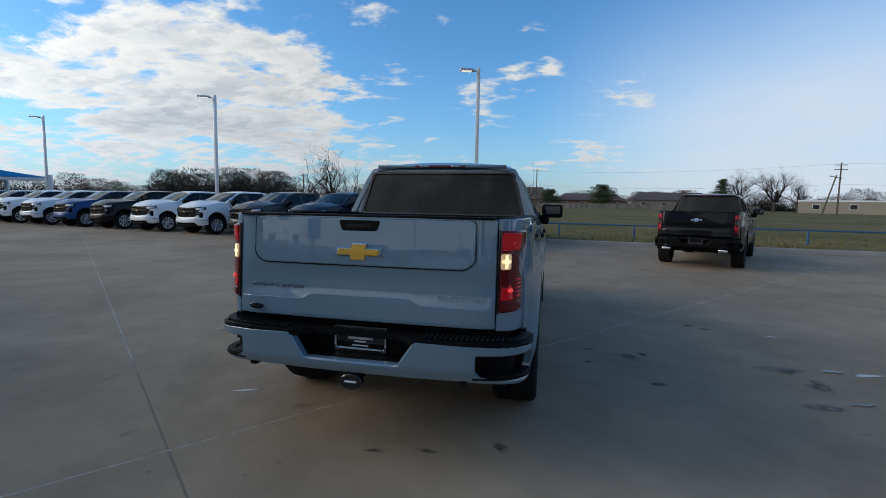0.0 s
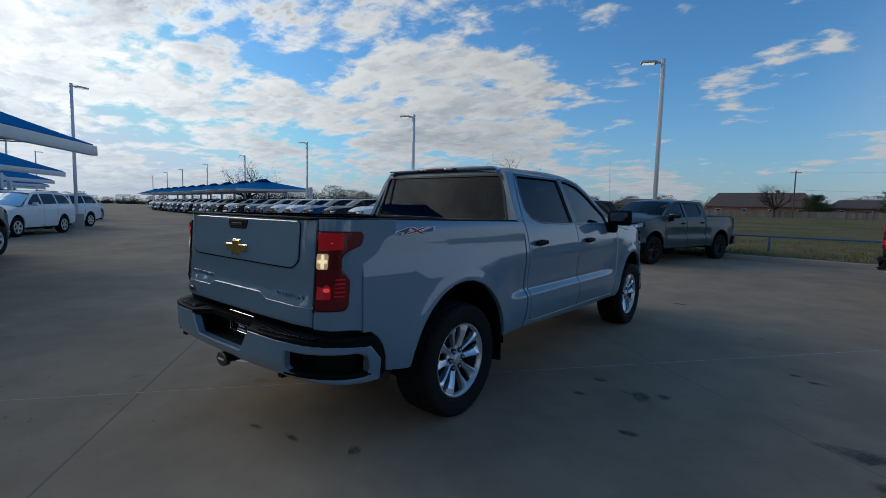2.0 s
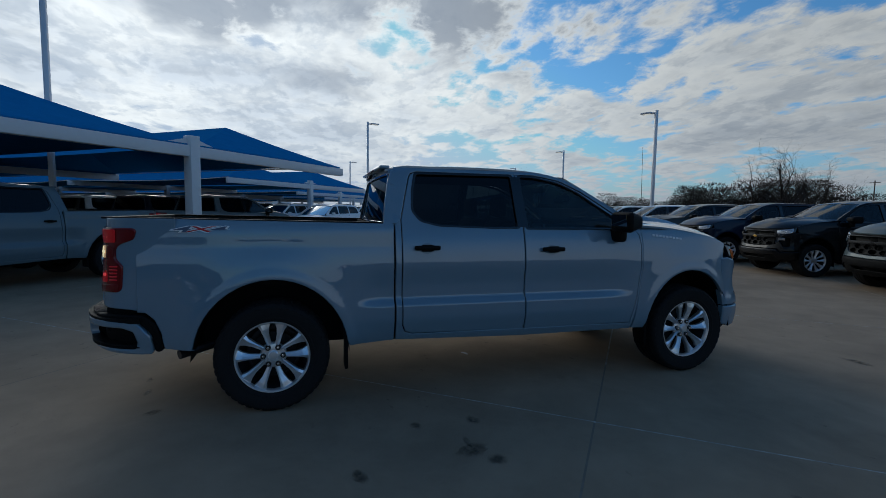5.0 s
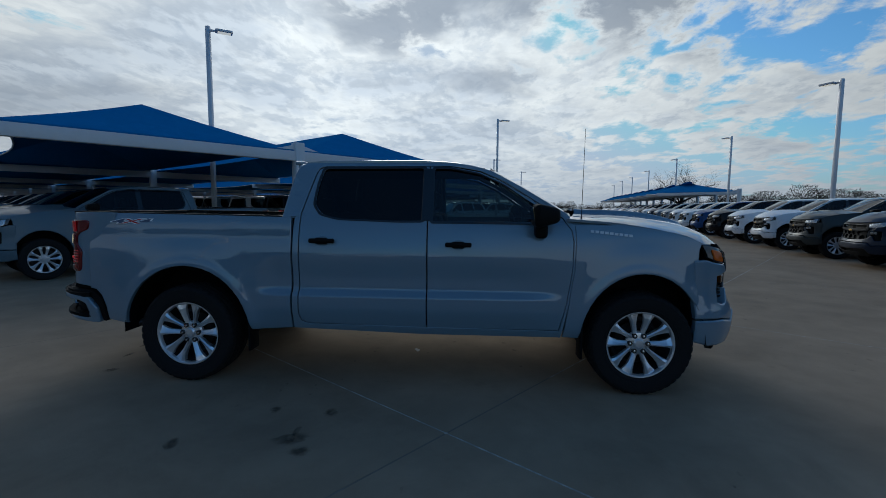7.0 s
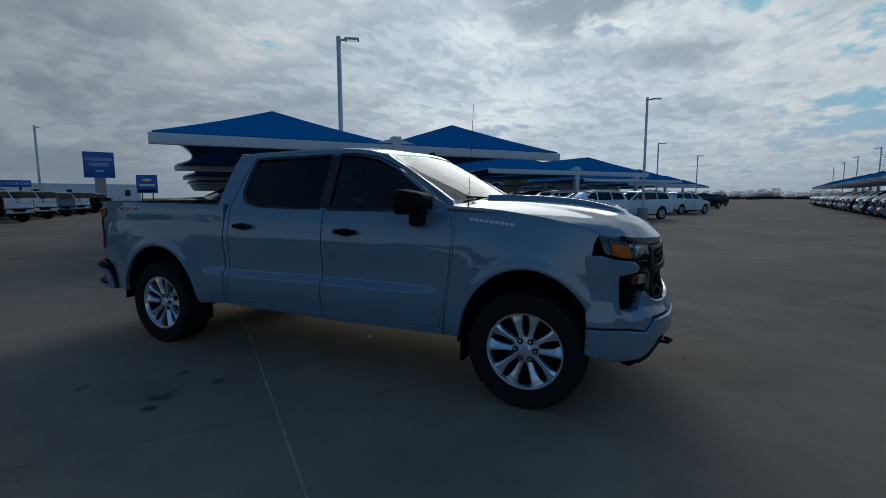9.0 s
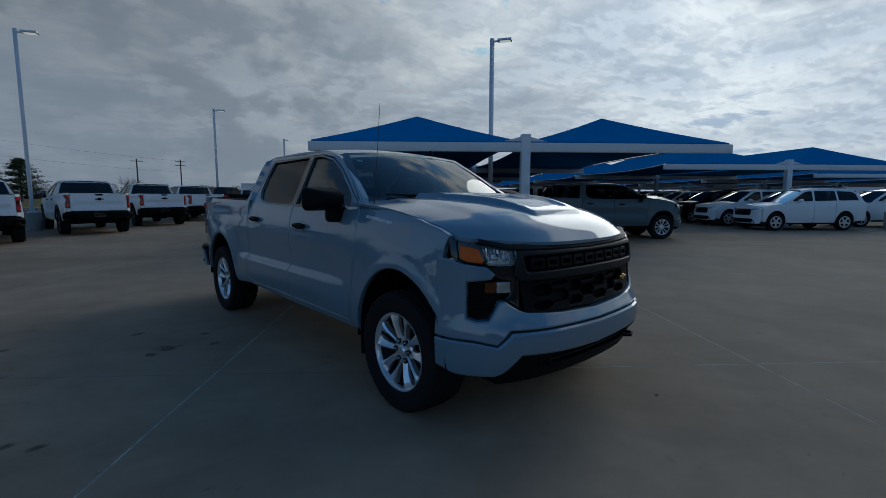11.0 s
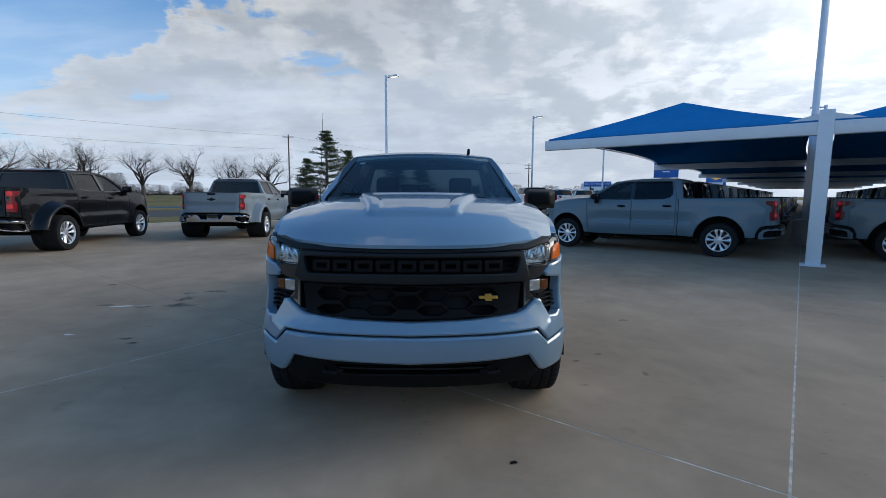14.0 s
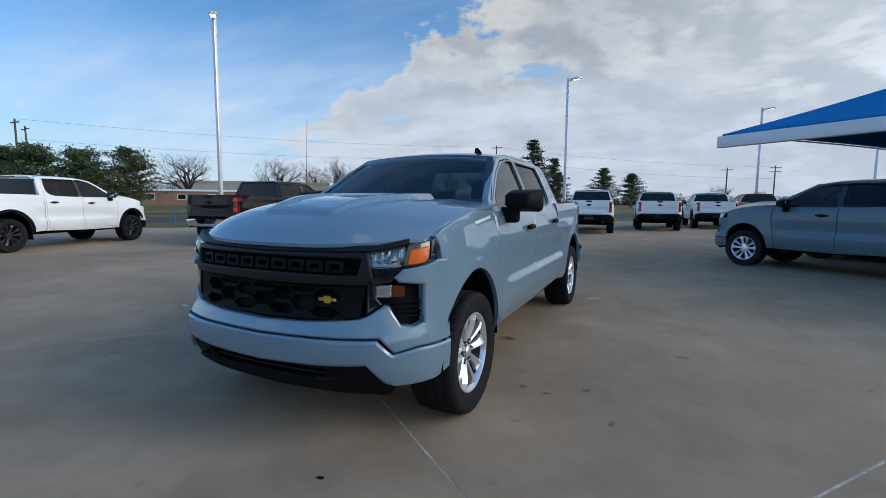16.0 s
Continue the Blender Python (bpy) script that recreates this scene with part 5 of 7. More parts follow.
    part("valance", panel(val, [vent], 0.05, 0.01, lambda u, z, d: front(u, z, d - 0.02), 0.08 if q else 0.25, 0, True), BLACK, fb)
    if q:
        part("vent_slat", panel([(-0.44, 0.448), (0.44, 0.448), (0.44, 0.458), (-0.44, 0.458)], (), 0.03, 0.002, lambda u, z, d: front(u, z, d - 0.04), 0.1, 0, True), GUNMETAL, fb)
        part("air_dam", panel([(-0.86, 0.40), (-0.78, 0.318), (0, 0.302), (0.78, 0.318), (0.86, 0.40), (0.76, 0.36), (0, 0.34), (-0.76, 0.36)], (), 0.05, 0.006, lambda u, z, d: front(u, z, d - 0.05), 0.1, 0, True), BLACK, fb)
        for s in (1, -1):
            part("tow_hook", tube([(s * 0.50, 4.52, 0.45), (s * 0.50, 4.64, 0.45), (s * 0.44, 4.66, 0.45), (s * 0.40, 4.62, 0.45)], 0.013, 8), BLACK, fb)
    for s in (1, -1):
        mir = lambda pts: [(s * u, z) for u, z in pts]
        shape = mir(rounded([(0.672, 1.135), (0.668, 1.05), (0.86, 1.052), (0.885, 1.165)], 0.012, 2))
        lamp = part("headlight", panel(shape, (), 0.03, 0.006 if not q else 0.0, lambda u, z, d: front(u, z, d - (0.052 if q else 0.006)), 0.04 if q else 0.15, 0, True), LENS, car, "clear lens headlight with an amber corner" if q else "")
        if q:
            for k in range(9):
                u0 = 0.698 + 0.019 * k
                z1 = 1.128 + 0.0030 * k
                part("reflector", panel(mir([(u0, 1.072 - 0.0015 * k), (u0 + 0.015, 1.072 - 0.0015 * k), (u0 + 0.015, z1), (u0, z1)]), (), 0.01, 0.003, lambda u, z, d: front(u, z, d - 0.046 + 0.5 * (z - 1.06) * (0.4 if k % 3 else -0.2) + 0.30 * (abs(u) - u0) * (1 if k % 2 else -1)), 0, 0.02, True), CHROME, lamp)
            for u0 in (0.745, 0.815):
                part("bulb_bowl", lathe([(0.026, 0.012), (0.022, 0.0), (0.012, -0.012), (0.004, -0.012), (0.004, 0.006), (0.0, 0.008)], 16, lambda a1, b1, d: front(s * u0 + a1, 1.100 + b1, d - 0.030)), CHROME, lamp)
            cover = part("lens_cover", panel(shape, (), 0.02, 0.004, lambda u, z, d: front(u, z, d - 0.006), 0.04, 0, True), GLASS_CLEAR, lamp)
            cover.visible_shadow = False
        corner = rounded([(0.888, 1.168), (0.863, 1.053), (0.985, 1.066), (1.035, 1.085), (1.055, 1.195)], 0.012, 2)
        if q:
            part("lamp_housing", panel(mir(corner), (), 0.03, 0.004, lambda u, z, d: front(u, z, d - 0.012), 0.03, 0, True), GLOSSBLACK, lamp)
            corner = rounded([(0.905, 1.146), (0.885, 1.064), (0.985, 1.074), (1.022, 1.090), (1.036, 1.166)], 0.012, 2)
        part("turn_signal", panel(mir(corner), (), 0.03, 0.006, lambda u, z, d: front(u, z, d - 0.004), 0.03 if q else 0.15, 0, True), AMBER if q else LENS, lamp)
        low = part("driving_lamp", panel(mir(rounded([(0.712, 0.955), (0.712, 0.885), (0.80, 0.888), (0.80, 0.955)], 0.008, 2)), (), 0.03, 0.005, lambda u, z, d: front(u, z, d - 0.02), 0.05 if q else 0, 0, True), LENS, lamp)
        part("turn_signal", panel(mir(rounded([(0.803, 0.955), (0.803, 0.888), (0.875, 0.89), (0.875, 0.95)], 0.008, 2)), (), 0.03, 0.005, lambda u, z, d: front(u, z, d - 0.02), 0.05 if q else 0, 0, True), AMBERDARK if q else LENS, low)
        part("lamp_bezel", panel(mir([(0.668, 1.048), (0.668, 0.795), (0.748, 0.850), (0.718, 0.882), (0.712, 0.958), (0.80, 0.975), (0.86, 1.045)]), (), 0.03, 0.006, lambda u, z, d: front(u, z, d - 0.012), 0.05 if q else 0, 0, True), GLOSSBLACK, lamp)
        part("corner_lens", panel(mir(rounded([(1.058, 1.195), (1.038, 1.086), (1.085, 1.10), (1.115, 1.205)], 0.008, 2)), (), 0.03, 0.004, lambda u, z, d: front(u, z, d - 0.004), 0.03 if q else 0.15, 0, True), GLOSSBLACK, lamp)
        if q:
            for k in range(4):
                part("side_vent_slat", panel(mir([(0.80, 0.775 + 0.026 * k), (0.985, 0.775 + 0.026 * k), (0.985, 0.784 + 0.026 * k), (0.80, 0.784 + 0.026 * k)]), (), 0.02, 0.002, lambda u, z, d: front(u, z, d - 0.035), 0.05, 0, True), BLACK, fb)
    # under the body
    under = box(-0.56, 0.56, -0.98, 4.25, 0.50, 0.60)
    box(-0.80, 0.80, 0.62, 3.2, 0.46, 0.58, 0, under)
    box(-0.45, 0.45, 0.4, 4.2, 0.36, 0.47, 0, under)
    box(-0.55, 0.55, -0.75, -0.30, 0.44, 0.60, 0.05, under)
    tube([(-0.75, 0, 0.40), (0.75, 0, 0.40)], 0.06, 10, under)
    tube([(-0.75, 3.745, 0.40), (0.75, 3.745, 0.40)], 0.05, 10, under)
    part("chassis", under, BLACK, car)
    inner = box(-0.86, 0.86, 0.90, 3.30, 0.55, 0.75)
    box(-0.80, 0.80, 2.95, 3.30, 0.75, 1.30, 0.05, inner)
    part("cabin_floor", inner, SEAT, car)
    for s in (1, -1):
        seat = box(s * 0.40 - 0.26, s * 0.40 + 0.26, 1.95, 2.12, 0.75, 1.42, 0.06)
        box(s * 0.40 - 0.13, s * 0.40 + 0.13, 1.96, 2.06, 1.45, 1.64, 0.045, seat)
        box(s * 0.40 - 0.26, s * 0.40 + 0.26, 2.0, 2.5, 0.75, 0.98, 0.05, seat)
        part("seat", seat, SEAT, car)
    if q:
        bench = box(-0.72, 0.72, 1.0, 1.15, 0.75, 1.40, 0.06)
        for x in (-0.45, 0, 0.45):
            box(x - 0.12, x + 0.12, 1.02, 1.10, 1.42, 1.55, 0.035, bench)
        part("rear_bench", bench, SEAT, car)
        part("headliner", box(-0.66, 0.66, 0.95, 2.5, 1.80, 1.815), SEAT, car)
        part("steering_wheel", sheet(lambda a, b: (-0.40 + (0.185 + 0.016 * math.cos(2 * math.pi * b)) * math.cos(2 * math.pi * a), 2.86 - 0.3 * (0.185 * math.sin(2 * math.pi * a)) + 0.016 * math.sin(2 * math.pi * b), 1.25 + 0.185 * math.sin(2 * math.pi * a)), 28, 8, wrap=True), BLACK, car)
        part("inside_mirror", box(-0.12, 0.12, 2.62, 2.65, 1.70, 1.765, 0.015), BLACK, car)
    return car
# ---- the lot: slabs, kerbs, grass ----


def flat_poly(points, z, thick=0.0):
    bm = bmesh.new()
    vs = [bm.verts.new((x, y, z)) for x, y in points]
    bm.faces.new(vs)
    if thick:
        made = bmesh.ops.extrude_face_region(bm, geom=bm.faces[:])["geom"]
        for v in made:
            if isinstance(v, bmesh.types.BMVert):
                v.co.z -= thick
    bmesh.ops.recalc_face_normals(bm, faces=bm.faces[:])
    return bm


ground = tagged(part("ground", flat_poly([(-1500, -1500), (1500, -1500), (1500, 1500), (-1500, 1500)], -0.35), GRASS, None), "wide dry winter grass land", "ground", kind="structure")
lot = tagged(part("pavement", flat_poly([(-260, -190), (60, -190), (60, 60), (-260, 60)], -0.0010), SEALANT, None), "pale concrete parking lot with straight sealed joints", "pavement", kind="structure")


def north_edge(x):
    """The north kerb line."""
    return 15.75 - 0.09 * x if x > -2 else 15.9 - 0.178 * x + 2.2 * sstep((-2 - x) / 3)


# north field: a verge that climbs slowly to the fence
def field(a, b):
    x = -160 + 330 * a
    d = 160 * b**2.2
    return (x, north_edge(x) + 0.14 + d + 7.0 * sstep((-4 - x) / 6), 0.12 + 0.05 * sstep(d / 0.5) + 0.0056 * d + 0.03 * noise.noise((x * 0.3, d * 0.3, 0)))


tagged(part("north_field", sheet(field, 110, 44, 0.5), GRASS, None, sharp=60), "dry mown grass field beyond the kerb", "grass", kind="structure")


def kerb(name, line, inward):
    """A cast kerb along a line, set on the lot."""
    bm = bmesh.new()
    rows = []
    for (x, y) in line:
        n = Vector(inward(x, y)).normalized()
        prof = [(0.0, 0.0), (0.012, 0.13), (0.03, 0.15), (0.15, 0.152), (0.16, 0.14), (0.16, -0.05)]
        rows.append([bm.verts.new((x + n.x * a, y + n.y * a, z)) for a, z in prof])
    for r0, r1 in zip(rows, rows[1:]):
        for i in range(len(r0) - 1):
            bm.faces.new((r0[i], r0[i + 1], r1[i + 1], r1[i]))
    return tagged(part(name, bm, POLEBASE, None), "weathered cast concrete kerb", "kerb", kind="structure")


kerb("kerb", [(x, north_edge(x)) for x in np.linspace(60, -2, 22)], lambda x, y: (0.09, 1, 0))

# south side: the kerb runs obliquely, then verge, road and verge
SD, SN = Vector((-0.66, -0.751, 0)), Vector((0.751, -0.66, 0))
S0 = Vector((18.6, -6.2, 0))


def south(a, d, z):
    p = S0 + SD * a + SN * d
    return (p.x, p.y, z)


kerb("kerb", [south(a, 0, 0)[:2] for a in np.linspace(-60, 200, 40)], lambda x, y: tuple(SN))
strip = lambda d0, d1, z0, z1, n=4: sheet(lambda a, b: south(-120 + 420 * a, d0 + (d1 - d0) * b, z0 + (z1 - z0) * b + 0.02 * noise.noise((a * 90, b * 5, d0))), 80, n, 0.3)
tagged(part("south_verge", strip(0.15, 5.5, 0.15, 0.16), GRASS, None, sharp=60), "dry grass verge between the lot and the road", "grass", kind="structure")
tagged(part("road", strip(5.5, 17.0, 0.13, 0.13, 2), ASPHALT, None, sharp=60), "two-lane grey asphalt road", "road", kind="structure")
tagged(part("far_verge", strip(17.0, 160.0, 0.17, 0.9, 10), GRASS, None, sharp=60), "dry grass land across the road", "grass", kind="structure")

# ---- shade canopies ----
ROWSTEP, P0 = Vector((-16.7, 2.75, 0)), Vector((-8.12, -2.47, 0))


def canopy_bay(origin, along, back, reach, bay, label, both=True, post_h=3.22, hip=2.25):
    """One steel T-frame with its hipped fabric roofs towards the next frame."""
    ang = math.atan2(along.y, along.x)
    cap = thing("shade_canopy", Matrix.Translation(origin) @ Matrix.Rotation(ang, 4, "Z"), label, "canopy", "shade canopies")
    local = Matrix.Rotation(-ang, 4, "Z") @ back
    sgn = 1 if local.y > 0 else -1
    skew = local.x / abs(local.y)
    bay *= abs(local.y)
    part("post", box(-0.13, 0.13, -0.13, 0.13, 0, post_h, 0.012), STEELWHITE, cap)
    part("base_plate", box(-0.22, 0.22, -0.22, 0.22, 0, 0.025, 0.004), STEELWHITE, cap)
    lo = -reach if both else 0.0
    part("beam", box(lo, reach, -0.09, 0.09, 2.72, 2.98, 0.012), STEELWHITE, cap)
    for sx in ((-1, 1) if both else (1,)):
        part("beam_bracket", panel([(sx * 0.12, 2.97), (sx * 0.85, 2.97), (sx * 0.12, 3.16)], (), 0.03, 0, lambda u, z, d: (u, -0.015 - d, z), back=True), STEELWHITE, cap)
        x0, x1 = 0.12 * sx, (reach - 0.08) * sx

        def eave(k):
            """A point on the bowed side edges, k along the bay."""
            bow = 4 * k * (1 - k)
            return x0 + 0.18 * sx * bow, x1 - 0.75 * sx * bow, 3.03 - 0.05 * bow

        def rise(low, top, t):
            p = Vector(low).lerp(Vector(top), t)
            p.z -= 0.035 * math.sin(math.pi * t)
            return (p.x + skew * p.y, sgn * p.y, p.z)

        mid = (x0 + x1) / 2
        ends = ((mid, hip, 4.07), (mid, bay - hip, 4.07))
        roof = sheet(lambda a, t: rise((x0 + (x1 - x0) * a, 0, 3.03), ends[0], t), 12, 8)
        join(roof, sheet(lambda a, t: rise((x0 + (x1 - x0) * a, bay, 3.03), ends[1], t), 12, 8))
        for side in (0, 1):
            join(roof, sheet(lambda k, t: rise((eave(k)[side], k * bay, eave(k)[2]), (mid, hip + k * (bay - 2 * hip), 4.07), t), 16, 8))
        bmesh.ops.remove_doubles(roof, verts=roof.verts, dist=0.002)
        bmesh.ops.recalc_face_normals(roof, faces=roof.faces[:])
        part("fabric_roof", roof, FABRIC, cap, "blue stretched fabric hip roof", None, 20)
        part("fabric_hem", tube([(x0 + skew * 0, 0, 3.01), (x1, 0, 3.01)], 0.025, 6), FABRIC, cap)
        part("edge_cable", tube([(x1 - 0.75 * sx * 4 * k / 10 * (1 - k / 10) + skew * bay * k / 10, sgn * bay * k / 10, 3.0 - 0.05 * 4 * k / 10 * (1 - k / 10)) for k in range(11)], 0.02, 6), STEELWHITE, cap)
    return cap


# ---- lamp posts ----
def lamp_post(x, y, h, head, label="tall pale steel lamp post with a flat lamp head", base=0.75):
    p = thing("lamp_post", Matrix.Translation((x, y, 0)), label, "street lamp", "lot lamp posts")
    part("pedestal", tube([(0, 0, 0), (0, 0, base)], 0.30, 20), POLEBASE, p)
    part("pole", box(-0.07, 0.07, -0.07, 0.07, base, h, 0.02), POLE, p)
    part("foot_plate", box(-0.17, 0.17, -0.17, 0.17, base, base + 0.03, 0.004), POLE, p)
    a = radians(head)
    dx, dy = math.cos(a), math.sin(a)
    m = Matrix.Rotation(a, 4, "Z")
    arm = part("arm", box(0.05, 0.26, -0.03, 0.03, h - 0.16, h - 0.09, 0.01, m=m), POLE, p)
    hd = part("lamp_head", box(0.22, 0.78, -0.16, 0.16, h - 0.15, h - 0.06, 0.03, m=m), POLE, p)
    part("lens", box(0.30, 0.72, -0.12, 0.12, h - 0.157, h - 0.149, 0.0, m=m), LED, hd)
    return p


# ---- trees ----
def branch(rng, bm, p, d, length, r, depth, sides):
    """A tapered limb and its children."""
    pts, rad = [p.copy()], [r]
    steps = 4 if depth > 1 else 3
    q = p.copy()
    dd = d.copy()
    for k in range(steps):
        dd = (dd + Vector((rng.uniform(-1, 1), rng.uniform(-1, 1), rng.uniform(-0.6, 0.8))) * 0.30).normalized()
        q = q + dd * (length / steps)
        pts.append(q.copy())
        rad.append(r * (1 - 0.55 * (k + 1) / steps))
    tube(pts, rad, sides if depth > 1 else 3, bm, caps=False)
    if depth == 0:
        return
    kids = rng.randint(3, 5) if depth > 1 else rng.randint(3, 6)
    for k in range(kids):
        t = rng.uniform(0.35, 1.0) if k else 1.0
        i = min(int(t * steps), steps - 1)
        at = pts[i].lerp(pts[i + 1], t * steps - i)
        side = Vector((rng.uniform(-1, 1), rng.uniform(-1, 1), rng.uniform(-0.3, 0.75))).normalized()
        nd = (dd * 0.75 + side * rng.uniform(0.6, 1.1)).normalized()
        branch(rng, bm, at, nd, length * rng.uniform(0.5, 0.78), rad[i] * rng.uniform(0.45, 0.65), depth - 1, max(3, sides - 2))


def bare_tree(x, y, z, h, seed, label, depth=4, spread=1.0):
    rng = random.Random(seed)
    t = thing("bare_tree", Matrix.Translation((x, y, z)), label, "tree", "bare winter trees")
    part("trunk", tube([(0, 0, -0.3), (0.05, 0.02, h * 0.10), (0.02, 0.06, h * 0.22)], [h * 0.040, h * 0.030, h * 0.026], 8), BARK, t)
    bm = bmesh.new()
    for k in range(7):
        a = k * 2.4 + rng.uniform(-0.4, 0.4)
        lean = rng.uniform(0.35, 1.5) * spread if k else 0.15
        branch(rng, bm, Vector((0.02, 0.06, h * rng.uniform(0.17, 0.22))), Vector((math.cos(a) * lean, math.sin(a) * lean, 1)).normalized(), h * rng.uniform(0.27, 0.38), h * 0.019, depth - 1, 6)
    part("crown", bm, DARKTWIG, t, "bare spreading twigs")
    return t


def evergreen(x, y, z, h, w, seed, label, shape="cone"):
    rng = random.Random(seed)
    t = thing("evergreen_tree", Matrix.Translation((x, y, z)), label, "tree", "evergreen trees")
    part("trunk", tube([(0, 0, -0.3), (0.1, 0, h * 0.5), (0.05, 0.1, h * 0.97)], [h * 0.028, h * 0.018, h * 0.004], 8), BARK, t)
    bm = bmesh.new()
    verts, faces = [], []

    def clump(c, s, n_leaf):
        for _ in range(n_leaf):
            d = Vector((rng.gauss(0, 1), rng.gauss(0, 1), rng.gauss(0.15, 0.25 if shape == "cone" else 0.5))).normalized()
            sd = d.cross(Vector((rng.gauss(0, 1), rng.gauss(0, 1), rng.gauss(0, 1)))).normalized()
            n = len(verts)
            e = s * rng.uniform(0.4, 1.1)
            o = c + Vector((rng.gauss(0, 1), rng.gauss(0, 1), rng.gauss(0, 0.22 if shape == "cone" else 0.35))) * s * 0.8
            verts.extend([o, o + d * e + sd * e * 0.22, o + d * e * 0.9 - sd * e * 0.22])
            faces.append((n, n + 1, n + 2))

    limbs = tube([(0, 0, h * 0.2), (0, 0, h * 0.21)], 0.01, 3)
    cone = shape == "cone"
    tiers = 16 if cone else 12
    for k in range(tiers):
        f = k / (tiers - 1)
        zz = h * (0.16 + 0.82 * f)
        if shape == "cone":
            rad = w * (1 - f) ** 0.72 * rng.uniform(0.75, 1.1) + 0.05 * w
        else:
            rad = w * math.sin(math.pi * (0.20 + 0.74 * f)) ** 0.8 * rng.uniform(0.65, 1.15)
        for j in range(rng.randint(5, 7) if cone else 9):
            a = rng.uniform(0, 2 * math.pi)
            L = rad * rng.uniform(0.6, 1.1) * (1 if shape == "cone" else 1 + 0.35 * math.sin(2 * a + seed) + 0.2 * math.sin(3 * a + f * 5))
            lift = rng.uniform(-0.03, 0.03) * h if cone else 0.0
            tip = Vector((math.cos(a) * L, math.sin(a) * L, zz + lift + (rng.uniform(0.02, 0.30) * L if cone else rng.uniform(0.0, 0.9))))
            foot = zz + lift - (0.02 if cone else 0.2) * L
            tube([(0, 0, foot), tuple(tip)], [0.03 * w / 3, 0.01], 3, limbs, caps=False)
            for i in range(6 if cone else 5):
                clump(Vector((0, 0, foot)).lerp(tip, (0.22 + 0.155 * i) if cone else 0.30 + 0.18 * i), (0.072 if cone else 0.085) * w * rng.uniform(0.6, 1.2) + 0.08, 20)
    part("branchwork", limbs, BARK, t)
    me = bpy.data.meshes.new("crown")
    me.from_pydata([tuple(v) for v in verts], [], faces)
    me.materials.append(NEEDLE)
    ob = new("crown", me)
    ob.parent = t
    ob["label"] = "dark green needle clumps with gaps"
    bm.free()
    return t


def far_woods(name, spots, seed, label):
    """A distant belt of winter trees, as one stretch."""
    rng = random.Random(seed)
    verts, faces = [], []
    for (x, y, z, h) in spots:
        for _ in range(int(1500 + 110 * h)):
            a, rr = rng.uniform(0, 2 * math.pi), h * 0.5 * math.sqrt(rng.random())
            zz = h * (0.04 + 0.90 * rng.random() ** 1.9)
            rr *= math.sqrt(max(0.05, 1 - ((zz / h - 0.5) / 0.55) ** 2))
            c = Vector((x + math.cos(a) * rr, y + math.sin(a) * rr, z + zz))
            d = Vector((math.cos(a) * 0.5 + rng.gauss(0, 0.4), math.sin(a) * 0.5 + rng.gauss(0, 0.4), rng.uniform(0.2, 1.0))).normalized()
            sd = d.cross(Vector((rng.gauss(0, 1), rng.gauss(0, 1), rng.gauss(0, 1)))).normalized()
            e, wd = h * rng.uniform(0.05, 0.12), h * rng.uniform(0.0035, 0.0095) * (1 + 3.5 * max(0.0, 0.7 - zz / h))
            n = len(verts)
            verts.extend([tuple(c - d * e * 0.5 - sd * wd), tuple(c - d * e * 0.5 + sd * wd), tuple(c + d * e * 0.5)])
            faces.append((n, n + 1, n + 2))
    me = bpy.data.meshes.new(name)
    me.from_pydata(verts, [], faces)
    me.materials.append(TWIG)
    return tagged(new(name, me), label, "woods", kind="stuff")


# ---- placing ----
def heading(x, y, fx, fy, sz=1.0):
    """A truck's pose from its rear axle and the way it faces."""
    return Matrix.Translation((x, y, 0)) @ Matrix.Rotation(math.atan2(-fx, fy), 4, "Z") @ Matrix.Scale(sz, 4)


GREY = (0.156, 0.238, 0.308)
pickup(Matrix.Identity(4), GREY, 1, "grey-blue metallic crew-cab pickup with bright alloy wheels on open concrete", lit=True)
# ---- other trucks ----
WHITE, BLACKP, NAVY, BLUE, SILVER, GREEN, TAN = (0.82, 0.83, 0.84), (0.004, 0.004, 0.005), (0.012, 0.020, 0.040), (0.02, 0.07, 0.22), (0.33, 0.34, 0.35), (0.045, 0.05, 0.048), (0.33, 0.30, 0.25)


def clone(base, m, color, label, group):
    """A copy of a vehicle in another colour."""
    c = copy_thing(base, m)
    for o in c.children_recursive:
        if o.data.materials[0] == PAINT:
            o.color = (*color, 1)
    return tagged(c, label, group=group)


ROWA = "trucks in the kerb row"
pickup(heading(-0.60, 15.42, -0.30, -0.954), (0.075, 0.105, 0.112), 0, "sage grey lifted pickup with black wheels at the kerb", ROWA, style=1, bumpers="black", badge=BLACK)
plain = pickup(heading(-12.2, 16.85, -0.30, -0.954), WHITE, 0, "white crew-cab pickup with alloy wheels in a row", ROWA)
works = pickup(heading(4.0, -13.3, 0.09, -0.996, 1.04), WHITE, 0, "white work pickup with black rear bumper at the kerb", "work trucks along the road", style=1, bumpers="black", badge=BLACK, mould=True)
distant = pickup(heading(-60.0, 24.0, -0.30, -0.954), WHITE, -1, "white crew-cab pickup far along the row", ROWA)
names = {WHITE: "white", BLACKP: "black", NAVY: "dark navy", BLUE: "deep blue", SILVER: "silver", GREEN: "dark grey-green", GREY: "slate grey", TAN: "tan"}
base_front = Vector((-0.81, 11.56, 0))
fx, fy = -0.30, -0.954
